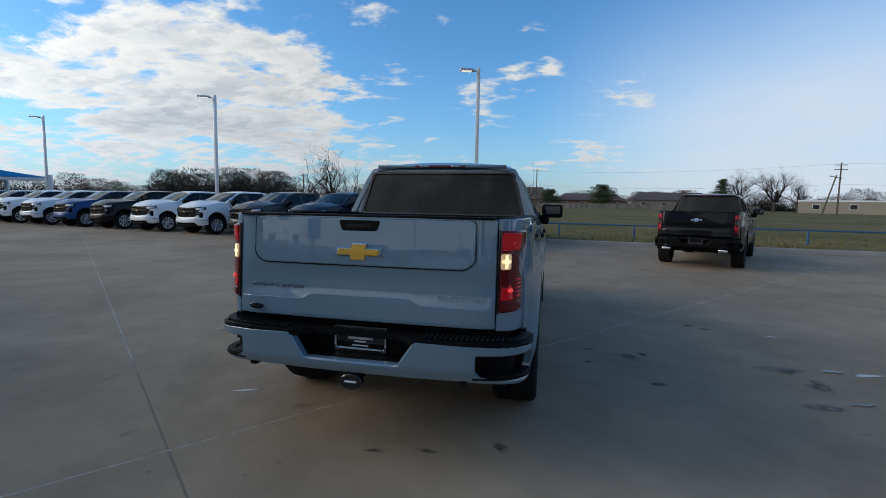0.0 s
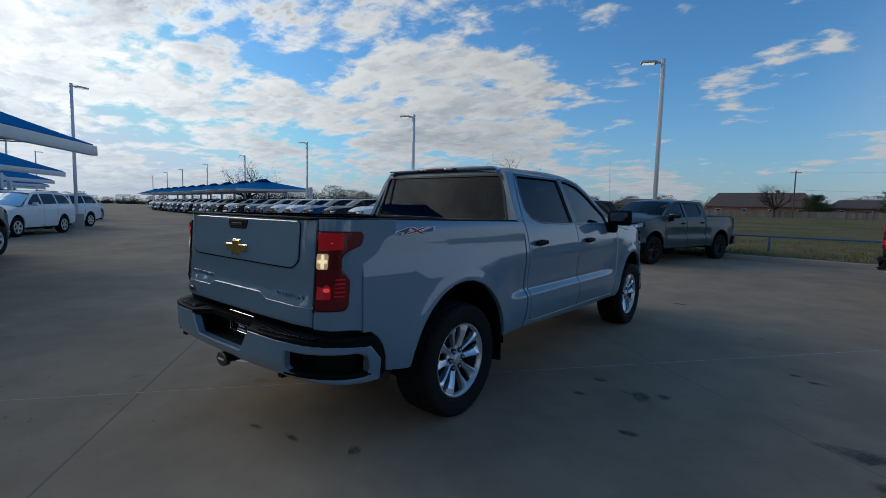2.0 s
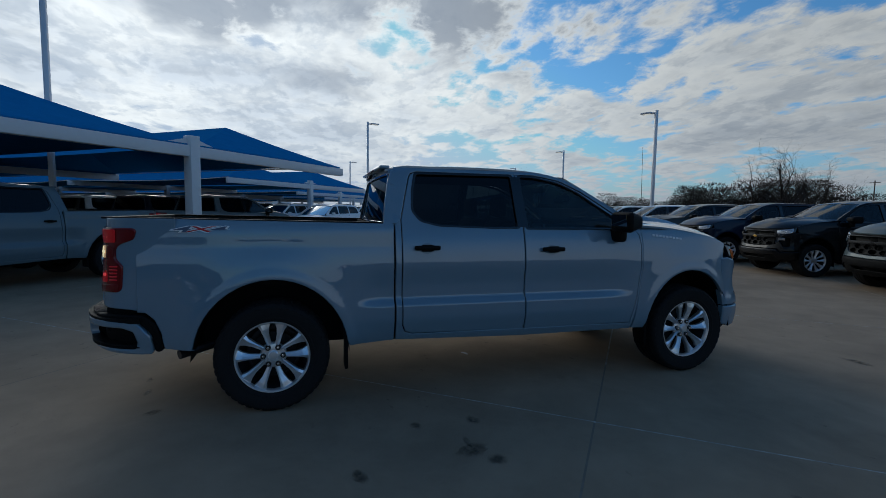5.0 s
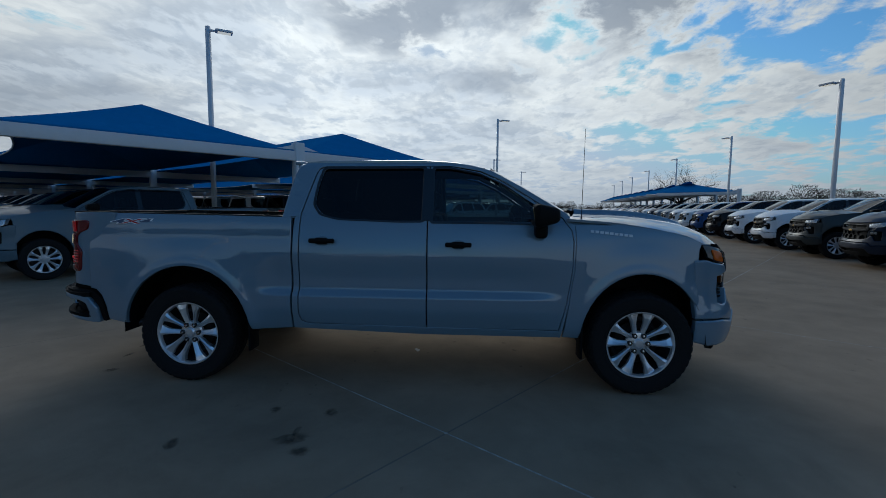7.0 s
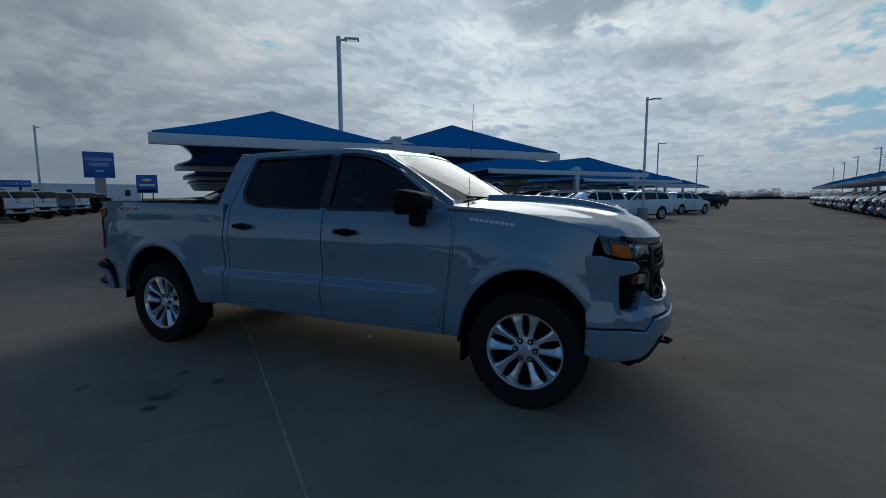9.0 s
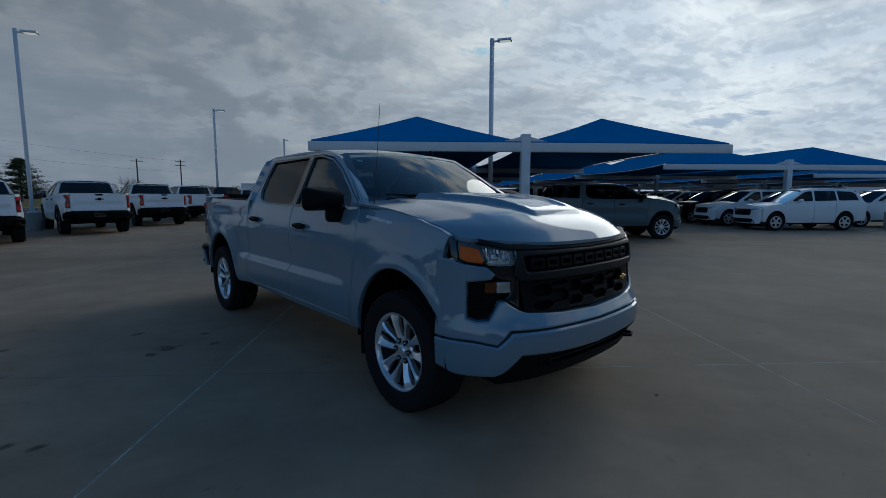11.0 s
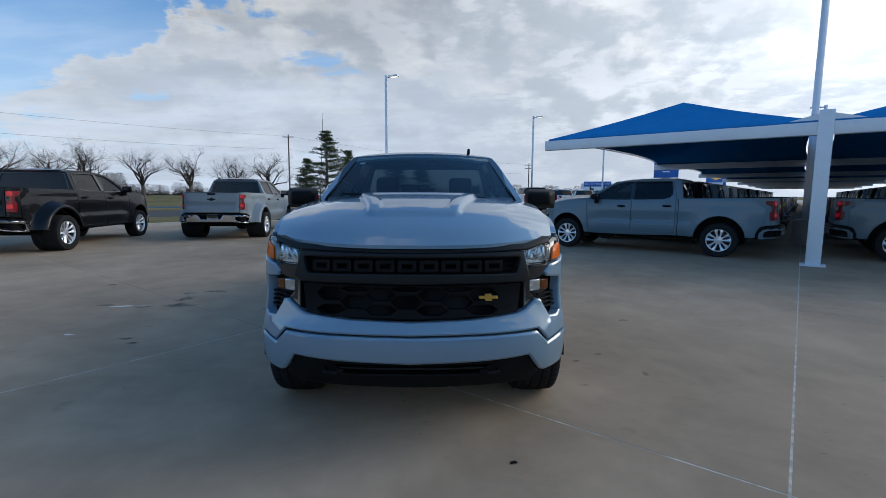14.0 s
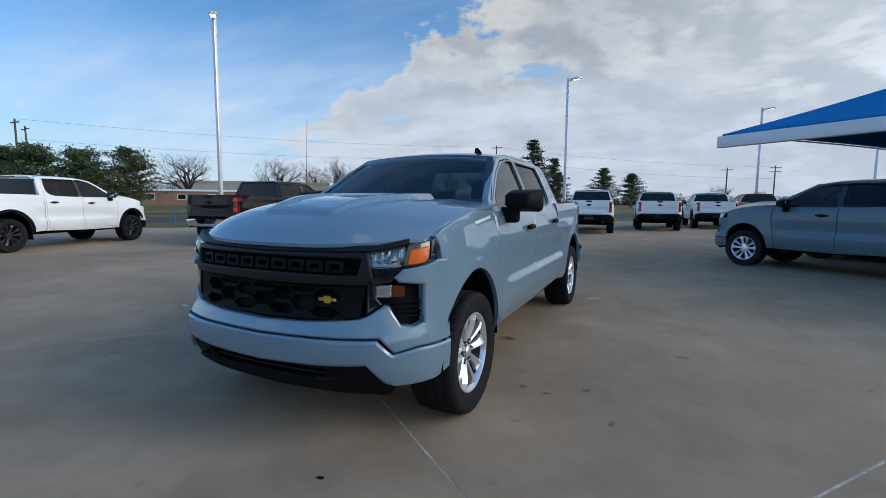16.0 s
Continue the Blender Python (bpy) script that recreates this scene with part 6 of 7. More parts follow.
order = [None, BLACKP, NAVY, GREEN, WHITE, WHITE, BLACKP, BLUE, WHITE, WHITE, SILVER, GREY, NAVY, WHITE, BLACKP, SILVER, WHITE, GREY, BLACKP, WHITE, BLUE, GREY, WHITE, SILVER, BLACKP, WHITE, GREY, WHITE]


def row_spot(k):
    hub = base_front + Vector((-0.978, 0.190, 0)) * (3.13 * k) if k < 11 else base_front + Vector((-0.978, 0.190, 0)) * (3.13 * 11) + Vector((-0.984, 0.178, 0)) * 3.1 * (k - 11)
    left = Vector((-fy, fx, 0)) * 0.965
    c = hub - left - Vector((fx, fy, 0)) * 3.745
    return c.x, c.y


def far_row(base, poses, color, label, category="truck"):
    """Many far vehicles of one colour as one stretch."""
    one, mats = bmesh.new(), []
    for o in base.children_recursive:
        mt = o.data.materials[0]
        if mt not in mats:
            mats.append(mt)
        n0 = len(one.faces)
        one.from_mesh(o.data)
        one.faces.ensure_lookup_table()
        for f in one.faces[n0:]:
            f.material_index = mats.index(mt)
    me = bpy.data.meshes.new("tmp")
    one.to_mesh(me)
    one.free()
    bm = bmesh.new()
    for m in poses:
        n0 = len(bm.verts)
        bm.from_mesh(me)
        bm.verts.ensure_lookup_table()
        bmesh.ops.transform(bm, matrix=m, verts=bm.verts[n0:])
    bpy.data.meshes.remove(me)
    out = bpy.data.meshes.new("far_vehicle_row")
    bm.to_mesh(out)
    bm.free()
    for mt in mats:
        out.materials.append(mt)
    ob = tagged(new("far_vehicle_row", out), label, category, kind="stuff")
    ob.color = (*color, 1)
    return ob


far_poses = {}
for k, colr in enumerate(order):
    if colr is None:
        continue
    if k >= 17:
        x, y = row_spot(k)
        far_poses.setdefault(colr, []).append(heading(x, y, fx + 0.012 * math.sin(k * 7.1), fy))
        continue
    x, y = row_spot(k)
    if k == 4:
        plain.matrix_world = heading(x, y, fx, fy)
        continue
    if k == 16:
        distant.matrix_world = heading(x, y, fx, fy)
        continue
    clone(plain if k < 10 else distant, heading(x, y, fx + 0.012 * math.sin(k * 7.1), fy), colr, f"{names[colr]} crew-cab pickup parked nose-out in a long row", ROWA)

rst = pickup(heading(5.05, 10.0, 0.40, 0.917), BLACKP, 0, "glossy black pickup with twin exhausts nosed towards the grass", style=1, badge=CHROME)
for x in (-0.62, 0.62):
    part("exhaust_tip", box(x - 0.10, x + 0.10, -1.29, -1.12, 0.455, 0.52, 0.02), CHROME, rst)

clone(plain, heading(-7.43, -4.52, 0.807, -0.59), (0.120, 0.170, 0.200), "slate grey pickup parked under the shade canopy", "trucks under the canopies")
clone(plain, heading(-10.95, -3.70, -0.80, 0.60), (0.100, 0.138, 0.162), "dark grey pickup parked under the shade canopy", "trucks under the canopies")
cols = [SILVER, BLACKP, GREY, WHITE, NAVY]
for k in range(1, 4):
    c = Vector((-7.43, -4.52, 0)) - U * 3.15 * k
    clone(distant, heading(c.x, c.y, 0.785, -0.62), cols[k], f"{names[cols[k]]} pickup parked in shade under the canopy", "trucks under the canopies")
    c = Vector((-10.95, -3.70, 0)) - U * 3.15 * k
    clone(distant, heading(c.x, c.y, -0.785, 0.62), cols[-k], f"{names[cols[-k]]} pickup parked in shade under the canopy", "trucks under the canopies")

for k in range(4, 15):
    for start, dx, dy in ((Vector((-7.43, -4.52, 0)), 0.785, -0.62), (Vector((-10.95, -3.70, 0)), -0.785, 0.62)):
        c = start - U * 3.15 * k
        far_poses.setdefault((SILVER, BLACKP, GREY, BLACKP, WHITE)[(k + (dx < 0)) % 5], []).append(heading(c.x, c.y, dx, dy))
for colr, poses in far_poses.items():
    far_row(distant, poses, colr, f"far rows of {names[colr]} pickups down the lot")

# heavy trucks and work trucks along the south kerb
dually = pickup(heading(6.95, -8.55, 0.06, -1.0, 1.05), (0.185, 0.215, 0.232), 0, "silver dual-rear-wheel pickup with chrome bumper at the kerb", "heavy trucks along the road", bumpers="chrome", dually=True, badge=BLACK)
clone(dually, heading(10.62, -4.55, 0.11, -0.994, 1.05), BLACKP, "glossy black dual-rear-wheel pickup with chrome bumper", "heavy trucks along the road")
clone(works, heading(14.3, 0.75, 0.31, -0.95, 1.05), WHITE, "white heavy-duty pickup with black wheels", "heavy trucks along the road")
spots = [(0.95, -16.3), (-1.95, -20.4), (-4.8, -24.0)] + [(-4.8 - 2.95 * k, -24.0 - 3.5 * k) for k in range(1, 9)]
for k, (x, y) in enumerate(spots):
    colr = WHITE if k not in (3, 6, 8, 9) else (BLACKP if k != 6 else GREY)
    clone(works if k < 4 else distant, heading(x, y, 0.09 + 0.02 * math.sin(k * 5.0), -0.996, 1.04), colr, f"{names[colr]} work pickup at the kerb" + (" with black rear bumper" if k < 4 else " in a far row"), "work trucks along the road")


# ---- sport utility vehicles ----
def suv(m, color, label, group=""):
    car = thing("suv", m, label, "car", group)
    prof = catmull([(0.25, 0.90), (0.40, 0.94), (0.55, 0.965), (0.75, 0.97), (0.95, 0.965), (1.08, 0.945), (1.15, 0.915), (1.40, 0.82), (1.62, 0.73), (1.70, 0.68), (1.76, 0.60)])

    def sx(y, z):
        x = prof(z)
        if y > 3.2:
            x -= 0.16 * ((y - 3.2) / 0.85) ** 2
        if y < -0.5:
            x -= 0.10 * ((-0.5 - y) / 0.65) ** 2
        return x

    nose, tail = arc_plan([(0, 3.98), (0.4, 3.95), (0.65, 3.87), (0.80, 3.74), (0.87, 3.55), (0.92, 3.3)]), arc_plan([(0, 1.10), (0.5, 1.08), (0.72, 1.02), (0.84, 0.90), (0.88, 0.7)])

    def fr(u, z, d):
        x, y, nx, ny = nose(u)
        return (x + nx * d, y + ny * d - 0.10 * sstep((z - 0.75) / 0.35) + 0.02 * math.sin(z * 6), z)

    def bk(u, z, d):
        x, y, nx, ny = tail(u)
        k = 1 - 0.24 * sstep((z - 1.08) / 0.6)
        return ((x + nx * d) * k, -(y + ny * d) + 0.42 * max(0, z - 1.05) ** 1.4, z)

    for s in (1, -1):
        fn = lambda y, z, d: (s * (sx(y, z) + d), y, z)
        low = [(-0.95, 0.45), (-0.98, 1.05), (-0.9, 1.13), (0.4, 1.13), (2.35, 1.09), (2.75, 1.06), (3.35, 0.99), (3.62, 0.92), (3.66, 0.85), (3.66, 0.40), (3.52, 0.36), *ellipse(3.07, 0.37, 0.43, 0.43, 0, 180, 12), (2.60, 0.30), (0.47, 0.30), *ellipse(0.0, 0.37, 0.43, 0.43, 0, 180, 12), (-0.47, 0.40)]
        side = part("body_side", panel(low, (), 0.03, 0.008, fn, 0.25, 0.15, s < 0), PAINT, car, "", color)
        for y in (0.45, 1.42):
            part("door_seam", panel([(y, 0.36), (y + 0.008, 0.36), (y + 0.008, 1.11), (y, 1.11)], (), 0.004, 0, lambda yy, z, d: (s * (sx(yy, z) + d + 0.002), yy, z), 0, 0.1, s < 0), BLACK, side)
        for y in (0.65, 1.6):
            part("handle", box(s * 0.975 - 0.015, s * 0.975 + 0.015, y, y + 0.2, 0.95, 0.98, 0.01), PAINT, side, "", color)
        part("sill_trim", panel([(0.47, 0.27), (2.60, 0.27), (2.60, 0.345), (0.47, 0.345)], (), 0.03, 0.006, lambda yy, z, d: (s * (sx(yy, z) + d + 0.006), yy, z), 0.5, 0, s < 0), BLACK, side)
        top = [(-0.86, 1.13), (-0.72, 1.45), (-0.45, 1.68), (-0.3, 1.72), (0.8, 1.745), (1.5, 1.71), (1.8, 1.655), (2.35, 1.31), (2.68, 1.08), (2.35, 1.095), (0.4, 1.135)]
        wins = [rounded([(-0.62, 1.19), (-0.52, 1.50), (-0.36, 1.60), (0.30, 1.63), (0.30, 1.18)], 0.03, 2), rounded([(0.38, 1.18), (0.38, 1.635), (1.32, 1.63), (1.38, 1.15)], 0.03, 2), rounded([(1.46, 1.15), (1.42, 1.625), (1.72, 1.59), (2.15, 1.33), (2.38, 1.16), (2.3, 1.135)], 0.03, 2)]
        upper = part("cab_side", panel(top, wins, 0.03, 0.006, fn, 0.4, 0.12, s < 0), PAINT, car, "", color)
        for w in wins:
            g = part("window", panel(w, (), 0.005, 0, lambda y, z, d: (s * (sx(y, z) - 0.015 + d), y, z), 0, 0.12, s < 0), GLASS_DARK, upper)
            g.visible_shadow = False
        part("wing_mirror", box(s * 1.03 - 0.10, s * 1.03 + 0.10, 2.05, 2.17, 1.10, 1.24, 0.04, seg=2), PAINT, car, "", color)
        part("roof_rail", tube([(s * 0.62, -0.2, 1.775), (s * 0.62, 1.3, 1.785)], 0.018, 6), BLACK, car)
        lampm = [(s * u, z) for u, z in rounded([(0.48, 0.86), (0.52, 0.80), (0.95, 0.86), (1.05, 0.93)], 0.012, 2)]
        part("headlight", panel(lampm, (), 0.02, 0.005, lambda u, z, d: fr(u, z, d + 0.012), 0.1, 0, True), LENS, car)
        tl = [(s * u, z) for u, z in rounded([(0.45, 0.98), (0.98, 0.94), (1.02, 1.06), (0.45, 1.06)], 0.012, 2)]
        part("tail_light", panel(tl, (), 0.02, 0.005, lambda u, z, d: bk(u, z, d + 0.012), 0.1), RED, car)
        for yw in (0.0, 3.07):
            ty = part("tyre", lathe([(0.25, -0.01), (0.31, 0.02), (0.36, 0.0), (0.37, -0.06), (0.37, -0.18), (0.34, -0.24), (0.25, -0.23)], 24, lambda a, b, d: (s * (0.955 + d), yw + a, 0.37 + b)), RUBBER, car)
            holes = []
            for k in range(5):
                a = 72 * k + 18
                holes.append([(r * math.cos(radians(t)), r * math.sin(radians(t))) for r, t in ((0.09, a - 16), (0.09, a + 16), (0.225, a + 24), (0.225, a - 24))])
            part("rim", panel(ellipse(0, 0, 0.255, 0.255, n=24), holes, 0.03, 0.004, lambda a, b, d: (s * (0.955 + d), yw + a, 0.37 + b), 0, 0, s < 0), ALLOY, ty)
            part("brake_disc", lathe([(0.0, -0.06), (0.24, -0.06), (0.245, -0.08)], 16, lambda a, b, d: (s * (0.955 + d), yw + a, 0.37 + b)), GUNMETAL, ty)
    part("nose", panel([(-1.0, 0.42), (-0.9, 0.30), (0.9, 0.30), (1.0, 0.42), (1.02, 0.88), (0.5, 0.98), (-0.5, 0.98), (-1.02, 0.88)], [rounded([(-0.5, 0.62), (0.5, 0.62), (0.55, 0.86), (-0.55, 0.86)], 0.04, 2)], 0.04, 0.01, fr, 0.12, 0.1, True), PAINT, car, "", color)
    gr = part("grille", panel(rounded([(-0.52, 0.61), (0.52, 0.61), (0.57, 0.87), (-0.57, 0.87)], 0.04, 2), cells(-0.42, 0.43, 0.67, 3, 0.15, 0.07, 0.75), 0.03, 0.004, lambda u, z, d: fr(u, z, d - 0.01), 0.2, 0, True), GLOSSBLACK, car)
    part("grille_backing", panel([(-0.58, 0.60), (0.58, 0.60), (0.58, 0.88), (-0.58, 0.88)], (), 0.01, 0, lambda u, z, d: fr(u, z, d - 0.05), 0.2, 0, True), BLACK, gr)
    part("lower_intake", panel(rounded([(-0.75, 0.33), (0.75, 0.33), (0.6, 0.50), (-0.6, 0.50)], 0.03, 2), (), 0.02, 0.005, lambda u, z, d: fr(u, z, d + 0.006), 0.2, 0, True), BLACK, car)
    rw = rounded([(-0.66, 1.16), (0.66, 1.16), (0.60, 1.55), (-0.60, 1.55)], 0.04, 2)
    tg = part("tailgate", panel([(-1.0, 0.45), (-0.8, 0.34), (0.8, 0.34), (1.0, 0.45), (1.02, 1.1), (0.88, 1.66), (-0.88, 1.66), (-1.02, 1.1)], [rw], 0.03, 0.008, bk, 0.15, 0.12), PAINT, car, "", color)
    g = part("rear_window", panel(rw, (), 0.005, 0, lambda u, z, d: bk(u, z, d - 0.012), 0.2, 0.1), GLASS_DARK, tg)
    g.visible_shadow = False
    part("roof", sheet(lambda a, b: (lambda x, y: (x, y, catmull([(-0.62, 1.66), (-0.3, 1.72), (0.8, 1.745), (1.5, 1.71), (1.82, 1.645)])(y) + 0.04 * (1 - (abs(x) / 0.66) ** 2.2)))((2 * a - 1) * 0.66, -0.62 + 2.44 * b), 10, 10, 0.02), PAINT, car, "", color)
    g = part("windscreen", sheet(lambda a, b: ((2 * a - 1) * (0.80 - 0.16 * b), 2.72 - 0.12 * (2 * a - 1) ** 2 - 0.93 * b, 1.075 + 0.60 * b + 0.05 * b * (1 - b)), 10, 5), GLASS_MID, car)
    g.visible_shadow = False
    part("bonnet", sheet(lambda a, b: ((2 * a - 1) * (0.86 - 0.10 * b), 2.66 - 0.10 * (2 * a - 1) ** 2 + 1.20 * b - 0.20 * b * abs(2 * a - 1) ** 3, 1.075 - 0.10 * b**1.6 + 0.03 * (1 - (2 * a - 1) ** 2) - 0.06 * abs(2 * a - 1) ** 3), 14, 10, 0.02), PAINT, car, "", color)
    un = box(-0.78, 0.78, -0.9, 3.6, 0.30, 0.50)
    box(-0.80, 0.80, -0.7, 2.3, 0.5, 0.95, 0, un)
    for s in (1, -1):
        box(s * 0.4 - 0.24, s * 0.4 + 0.24, 1.1, 1.25, 0.9, 1.42, 0.05, un)
    part("chassis", un, SEAT, car)
    # raise the waist and bonnet, keep sill and roof
    for o in car.children_recursive:
        if o.name.split(".")[0] in ("tyre", "rim", "brake_disc"):
            continue
        for v in o.data.vertices:
            z = v.co.z
            v.co.z = z if z < 0.45 else 0.45 + (z - 0.45) * 1.16 if z < 1.13 else 1.239 + (z - 1.13) * 0.90
    return car


suv1 = suv(heading(-23.9, 2.0, 0.785, -0.62), WHITE, "white three-row SUV with bright wheels beside a lamp post", "SUVs by the canopies")
for k, colr in enumerate([WHITE, BLACKP, WHITE, SILVER, BLACKP, WHITE, NAVY]):
    c = Vector((-23.9, 2.0, 0)) - U * 3.0 * (k + 1)
    clone(suv1, heading(c.x, c.y, 0.785, -0.62), colr, f"{names[colr]} SUV parked under the canopy", "SUVs by the canopies")
for k, colr in enumerate([WHITE, WHITE, GREEN, BLACKP, WHITE, NAVY]):
    c = Vector((-29.6, 4.4, 0)) + ROWSTEP * (0.55 * k)
    clone(suv1, heading(c.x, c.y, -0.785, 0.62) if k % 2 else heading(c.x, c.y, 0.70, -0.71), colr, f"{names[colr]} SUV parked at the aisle end", "SUVs by the canopies")
for j in range(2):
    for k, colr in enumerate([SILVER, WHITE]):
        c = Vector((-23.9, 2.0, 0)) + ROWSTEP * (j + 1) - U * 3.0 * k
        clone(suv1, heading(c.x, c.y, 0.785, -0.62), colr, f"{names[colr]} SUV parked under the canopy", "SUVs by the canopies")

# ---- canopies ----
for r in range(5):
    for i in range(8 if r == 0 else 5):
        o = P0 + ROWSTEP * r - U * 12.4 * i
        canopy_bay(o, V, -U, 6.2, 12.4, "blue fabric shade canopy on a white steel T-frame" if i == 0 else "blue shade canopy bay on white steel behind another")
DN = Vector((-0.984, 0.178, 0))
for i in range(11):
    o = Vector((-37.0, 25.2, 0)) + DN * 6.2 * i
    canopy_bay(o, Vector((-0.80, -0.60, 0)), DN, 7.6, 6.2, "blue fabric shade canopy over the kerb row", both=False, hip=3.0)

# ---- lamp posts ----
lamp_post(-2.0, 15.9, 7.07, 205)
lamp_post(-15.6, 17.2, 6.75, 205)
for x, y in ((-34.0, 22.7), (-51.0, 25.7), (-68.2, 28.9), (-84.0, 31.7), (-97.0, 34.0), (-115.0, 37.6)):
    lamp_post(x, y, 7.2, 205)
lamp_post(-26.7, 3.95, 7.28, 110)
lamp_post(-51.6, 4.8, 7.2, 110)
lamp_post(-71.0, 10.0, 7.2, 110)
lamp_post(-11.3, -6.76, 7.60, 123)
lamp_post(2.72, -19.3, 7.98, 155)
lamp_post(-8.0, -31.8, 7.9, 155)
lamp_post(15.25, -7.7, 9.05, 137)
lamp_post(-17.0, -40.5, 7.2, 215)
lamp_post(-24.6, -22.6, 7.2, 310)


# ---- fences, rails, poles and buildings ----
def rail_fence(points, label):
    f = thing("rail_fence", Matrix.Translation((*points[0], 0.15)), label, "fence")
    o = Vector((*points[0], 0))
    for p in points:
        d = Vector((*p, 0)) - o
        part("post", tube([(d.x, d.y, -0.1), (d.x, d.y, 0.60)], 0.035, 10), BLUEPAINT, f)
    for a, b in zip(points, points[1:]):
        d, e = Vector((*a, 0)) - o, Vector((*b, 0)) - o
        part("rail", tube([(d.x, d.y, 0.59), (e.x, e.y, 0.59)], 0.030, 10), BLUEPAINT, f)


rail_fence([(-4.6 + 3.05 * k, 17.95 - 0.27 * k) for k in range(20)], "blue painted steel pipe rail along the grass")
rail_fence([south(a, 3.2, 0)[:2] for a in np.arange(-20, 60, 3.0)], "blue painted steel pipe rail beside the road")


def plank_fence(x0, y0, x1, y1, z, h, label):
    f = thing("plank_fence", Matrix.Translation((x0, y0, z)), label, "fence")
    L = math.hypot(x1 - x0, y1 - y0)
    n = int(L / 0.6)
    bm = bmesh.new()
    rng = random.Random(5)
    for k in range(n):
        t = k / n
        cx, cy = (x1 - x0) * t, (y1 - y0) * t
        box(cx, cx + 0.57, cy - 0.03, cy + 0.03, 0, h * rng.uniform(0.95, 1.03), 0, bm)
    me = part("planks", bm, WOODFENCE, f)
    tagged(me, kind="stuff")
    part("rail", box(0, x1 - x0, 0.05, 0.12, h * 0.5, h * 0.6), WOODFENCE, f)


plank_fence(-70, 147, 60, 147, 0.55, 2.0, "weathered grey board fence far across the field")


def utility_pole(x, y, z, h, arms, label, lean=0.0):
    p = thing("utility_pole", Matrix.Translation((x, y, z)) @ Matrix.Rotation(radians(lean), 4, "Y"), label, "utility pole", "utility poles")
    part("pole", tube([(0, 0, -0.5), (0, 0, h)], [0.17, 0.12], 8), WOODPOLE, p)
    for k in range(arms):
        part("crossarm", box(-1.1, 1.1, -0.06, 0.06, h - 0.55 - 0.9 * k, h - 0.42 - 0.9 * k), WOODPOLE, p)
        for x0 in (-1.0, -0.45, 0.45, 1.0):
            part("insulator", tube([(x0, 0, h - 0.42 - 0.9 * k), (x0, 0, h - 0.28 - 0.9 * k)], 0.05, 6), STEELWHITE, p)
    return p


def polar(eye, yaw, dist):
    return eye[0] - math.sin(radians(yaw)) * dist, eye[1] + math.cos(radians(yaw)) * dist


E0, E13, E16, E85, E14 = (1.05, -3.58), (0.92, 7.13), (-2.07, 6.58), (4.24, 4.0), (-0.15, 7.19)
for eye, yaw, dist, z, h, arms, lean in ((E0, 1.6, 140, 0.8, 11.3, 1, 0), (E0, -27.4, 120, 0.7, 10.2, 2, 0), (E0, -26.3, 118, 0.7, 8.0, 1, 14), (E13, -163.1, 100, 0.5, 12.8, 1, 0), (E16, -112.8, 85, 0.4, 11.6, 1, 0), (E16, -113.6, 95, 0.4, 12.0, 1, 3),
                                         (E14, 169.0, 130, 0.0, 10.0, 2, 0), (E14, 173.0, 120, 0.0, 9.2, 1, 0), (E0, 29.5, 150, 0.5, 9.5, 1, 0), (E0, 41.5, 150, 0.5, 8.0, 1, 0)):
    x, y = polar(eye, yaw, dist)
    utility_pole(x, y, z, h, arms, "weathered wooden utility pole with crossarm" if not lean else "leaning wooden utility pole with crossarm", lean)


def cable(a, b, sag, label):
    a, b = Vector(a), Vector(b)
    pts = [tuple(a.lerp(b, k / 14) - Vector((0, 0, sag * 4 * (k / 14) * (1 - k / 14)))) for k in range(15)]
    tagged(part("overhead_cable", tube(pts, 0.012, 4), GUNMETAL, None), label, "cable", "overhead cables")


x1, y1 = polar(E0, 1.6, 140)
x2, y2 = polar(E0, -27.4, 120)
x3, y3 = polar(E0, -60, 170)
for z in (11.6, 7.6):
    cable((x1, y1, z), (x2, y2, z - 0.9), 1.0, "thin black overhead cable between utility poles")
    cable((x2, y2, z - 0.9), (x3, y3, z), 1.0, "thin black overhead cable between utility poles")
x1, y1 = polar(E13, -163.1, 100)
x2, y2 = polar(E16, -112.8, 85)
x3, y3 = polar(E14, 169.0, 130)
for dz, o in ((0.0, 0), (-2.6, 0)):
    cable((x1 + o, y1, 13.0 + dz), (x2 + o, y2, 12.0 + dz), 0.9, "thin black overhead cable above the road")
    cable((x1 + o, y1, 13.0 + dz), (x3 + o, y3, 9.7 + dz), 0.9, "thin black overhead cable above the road")


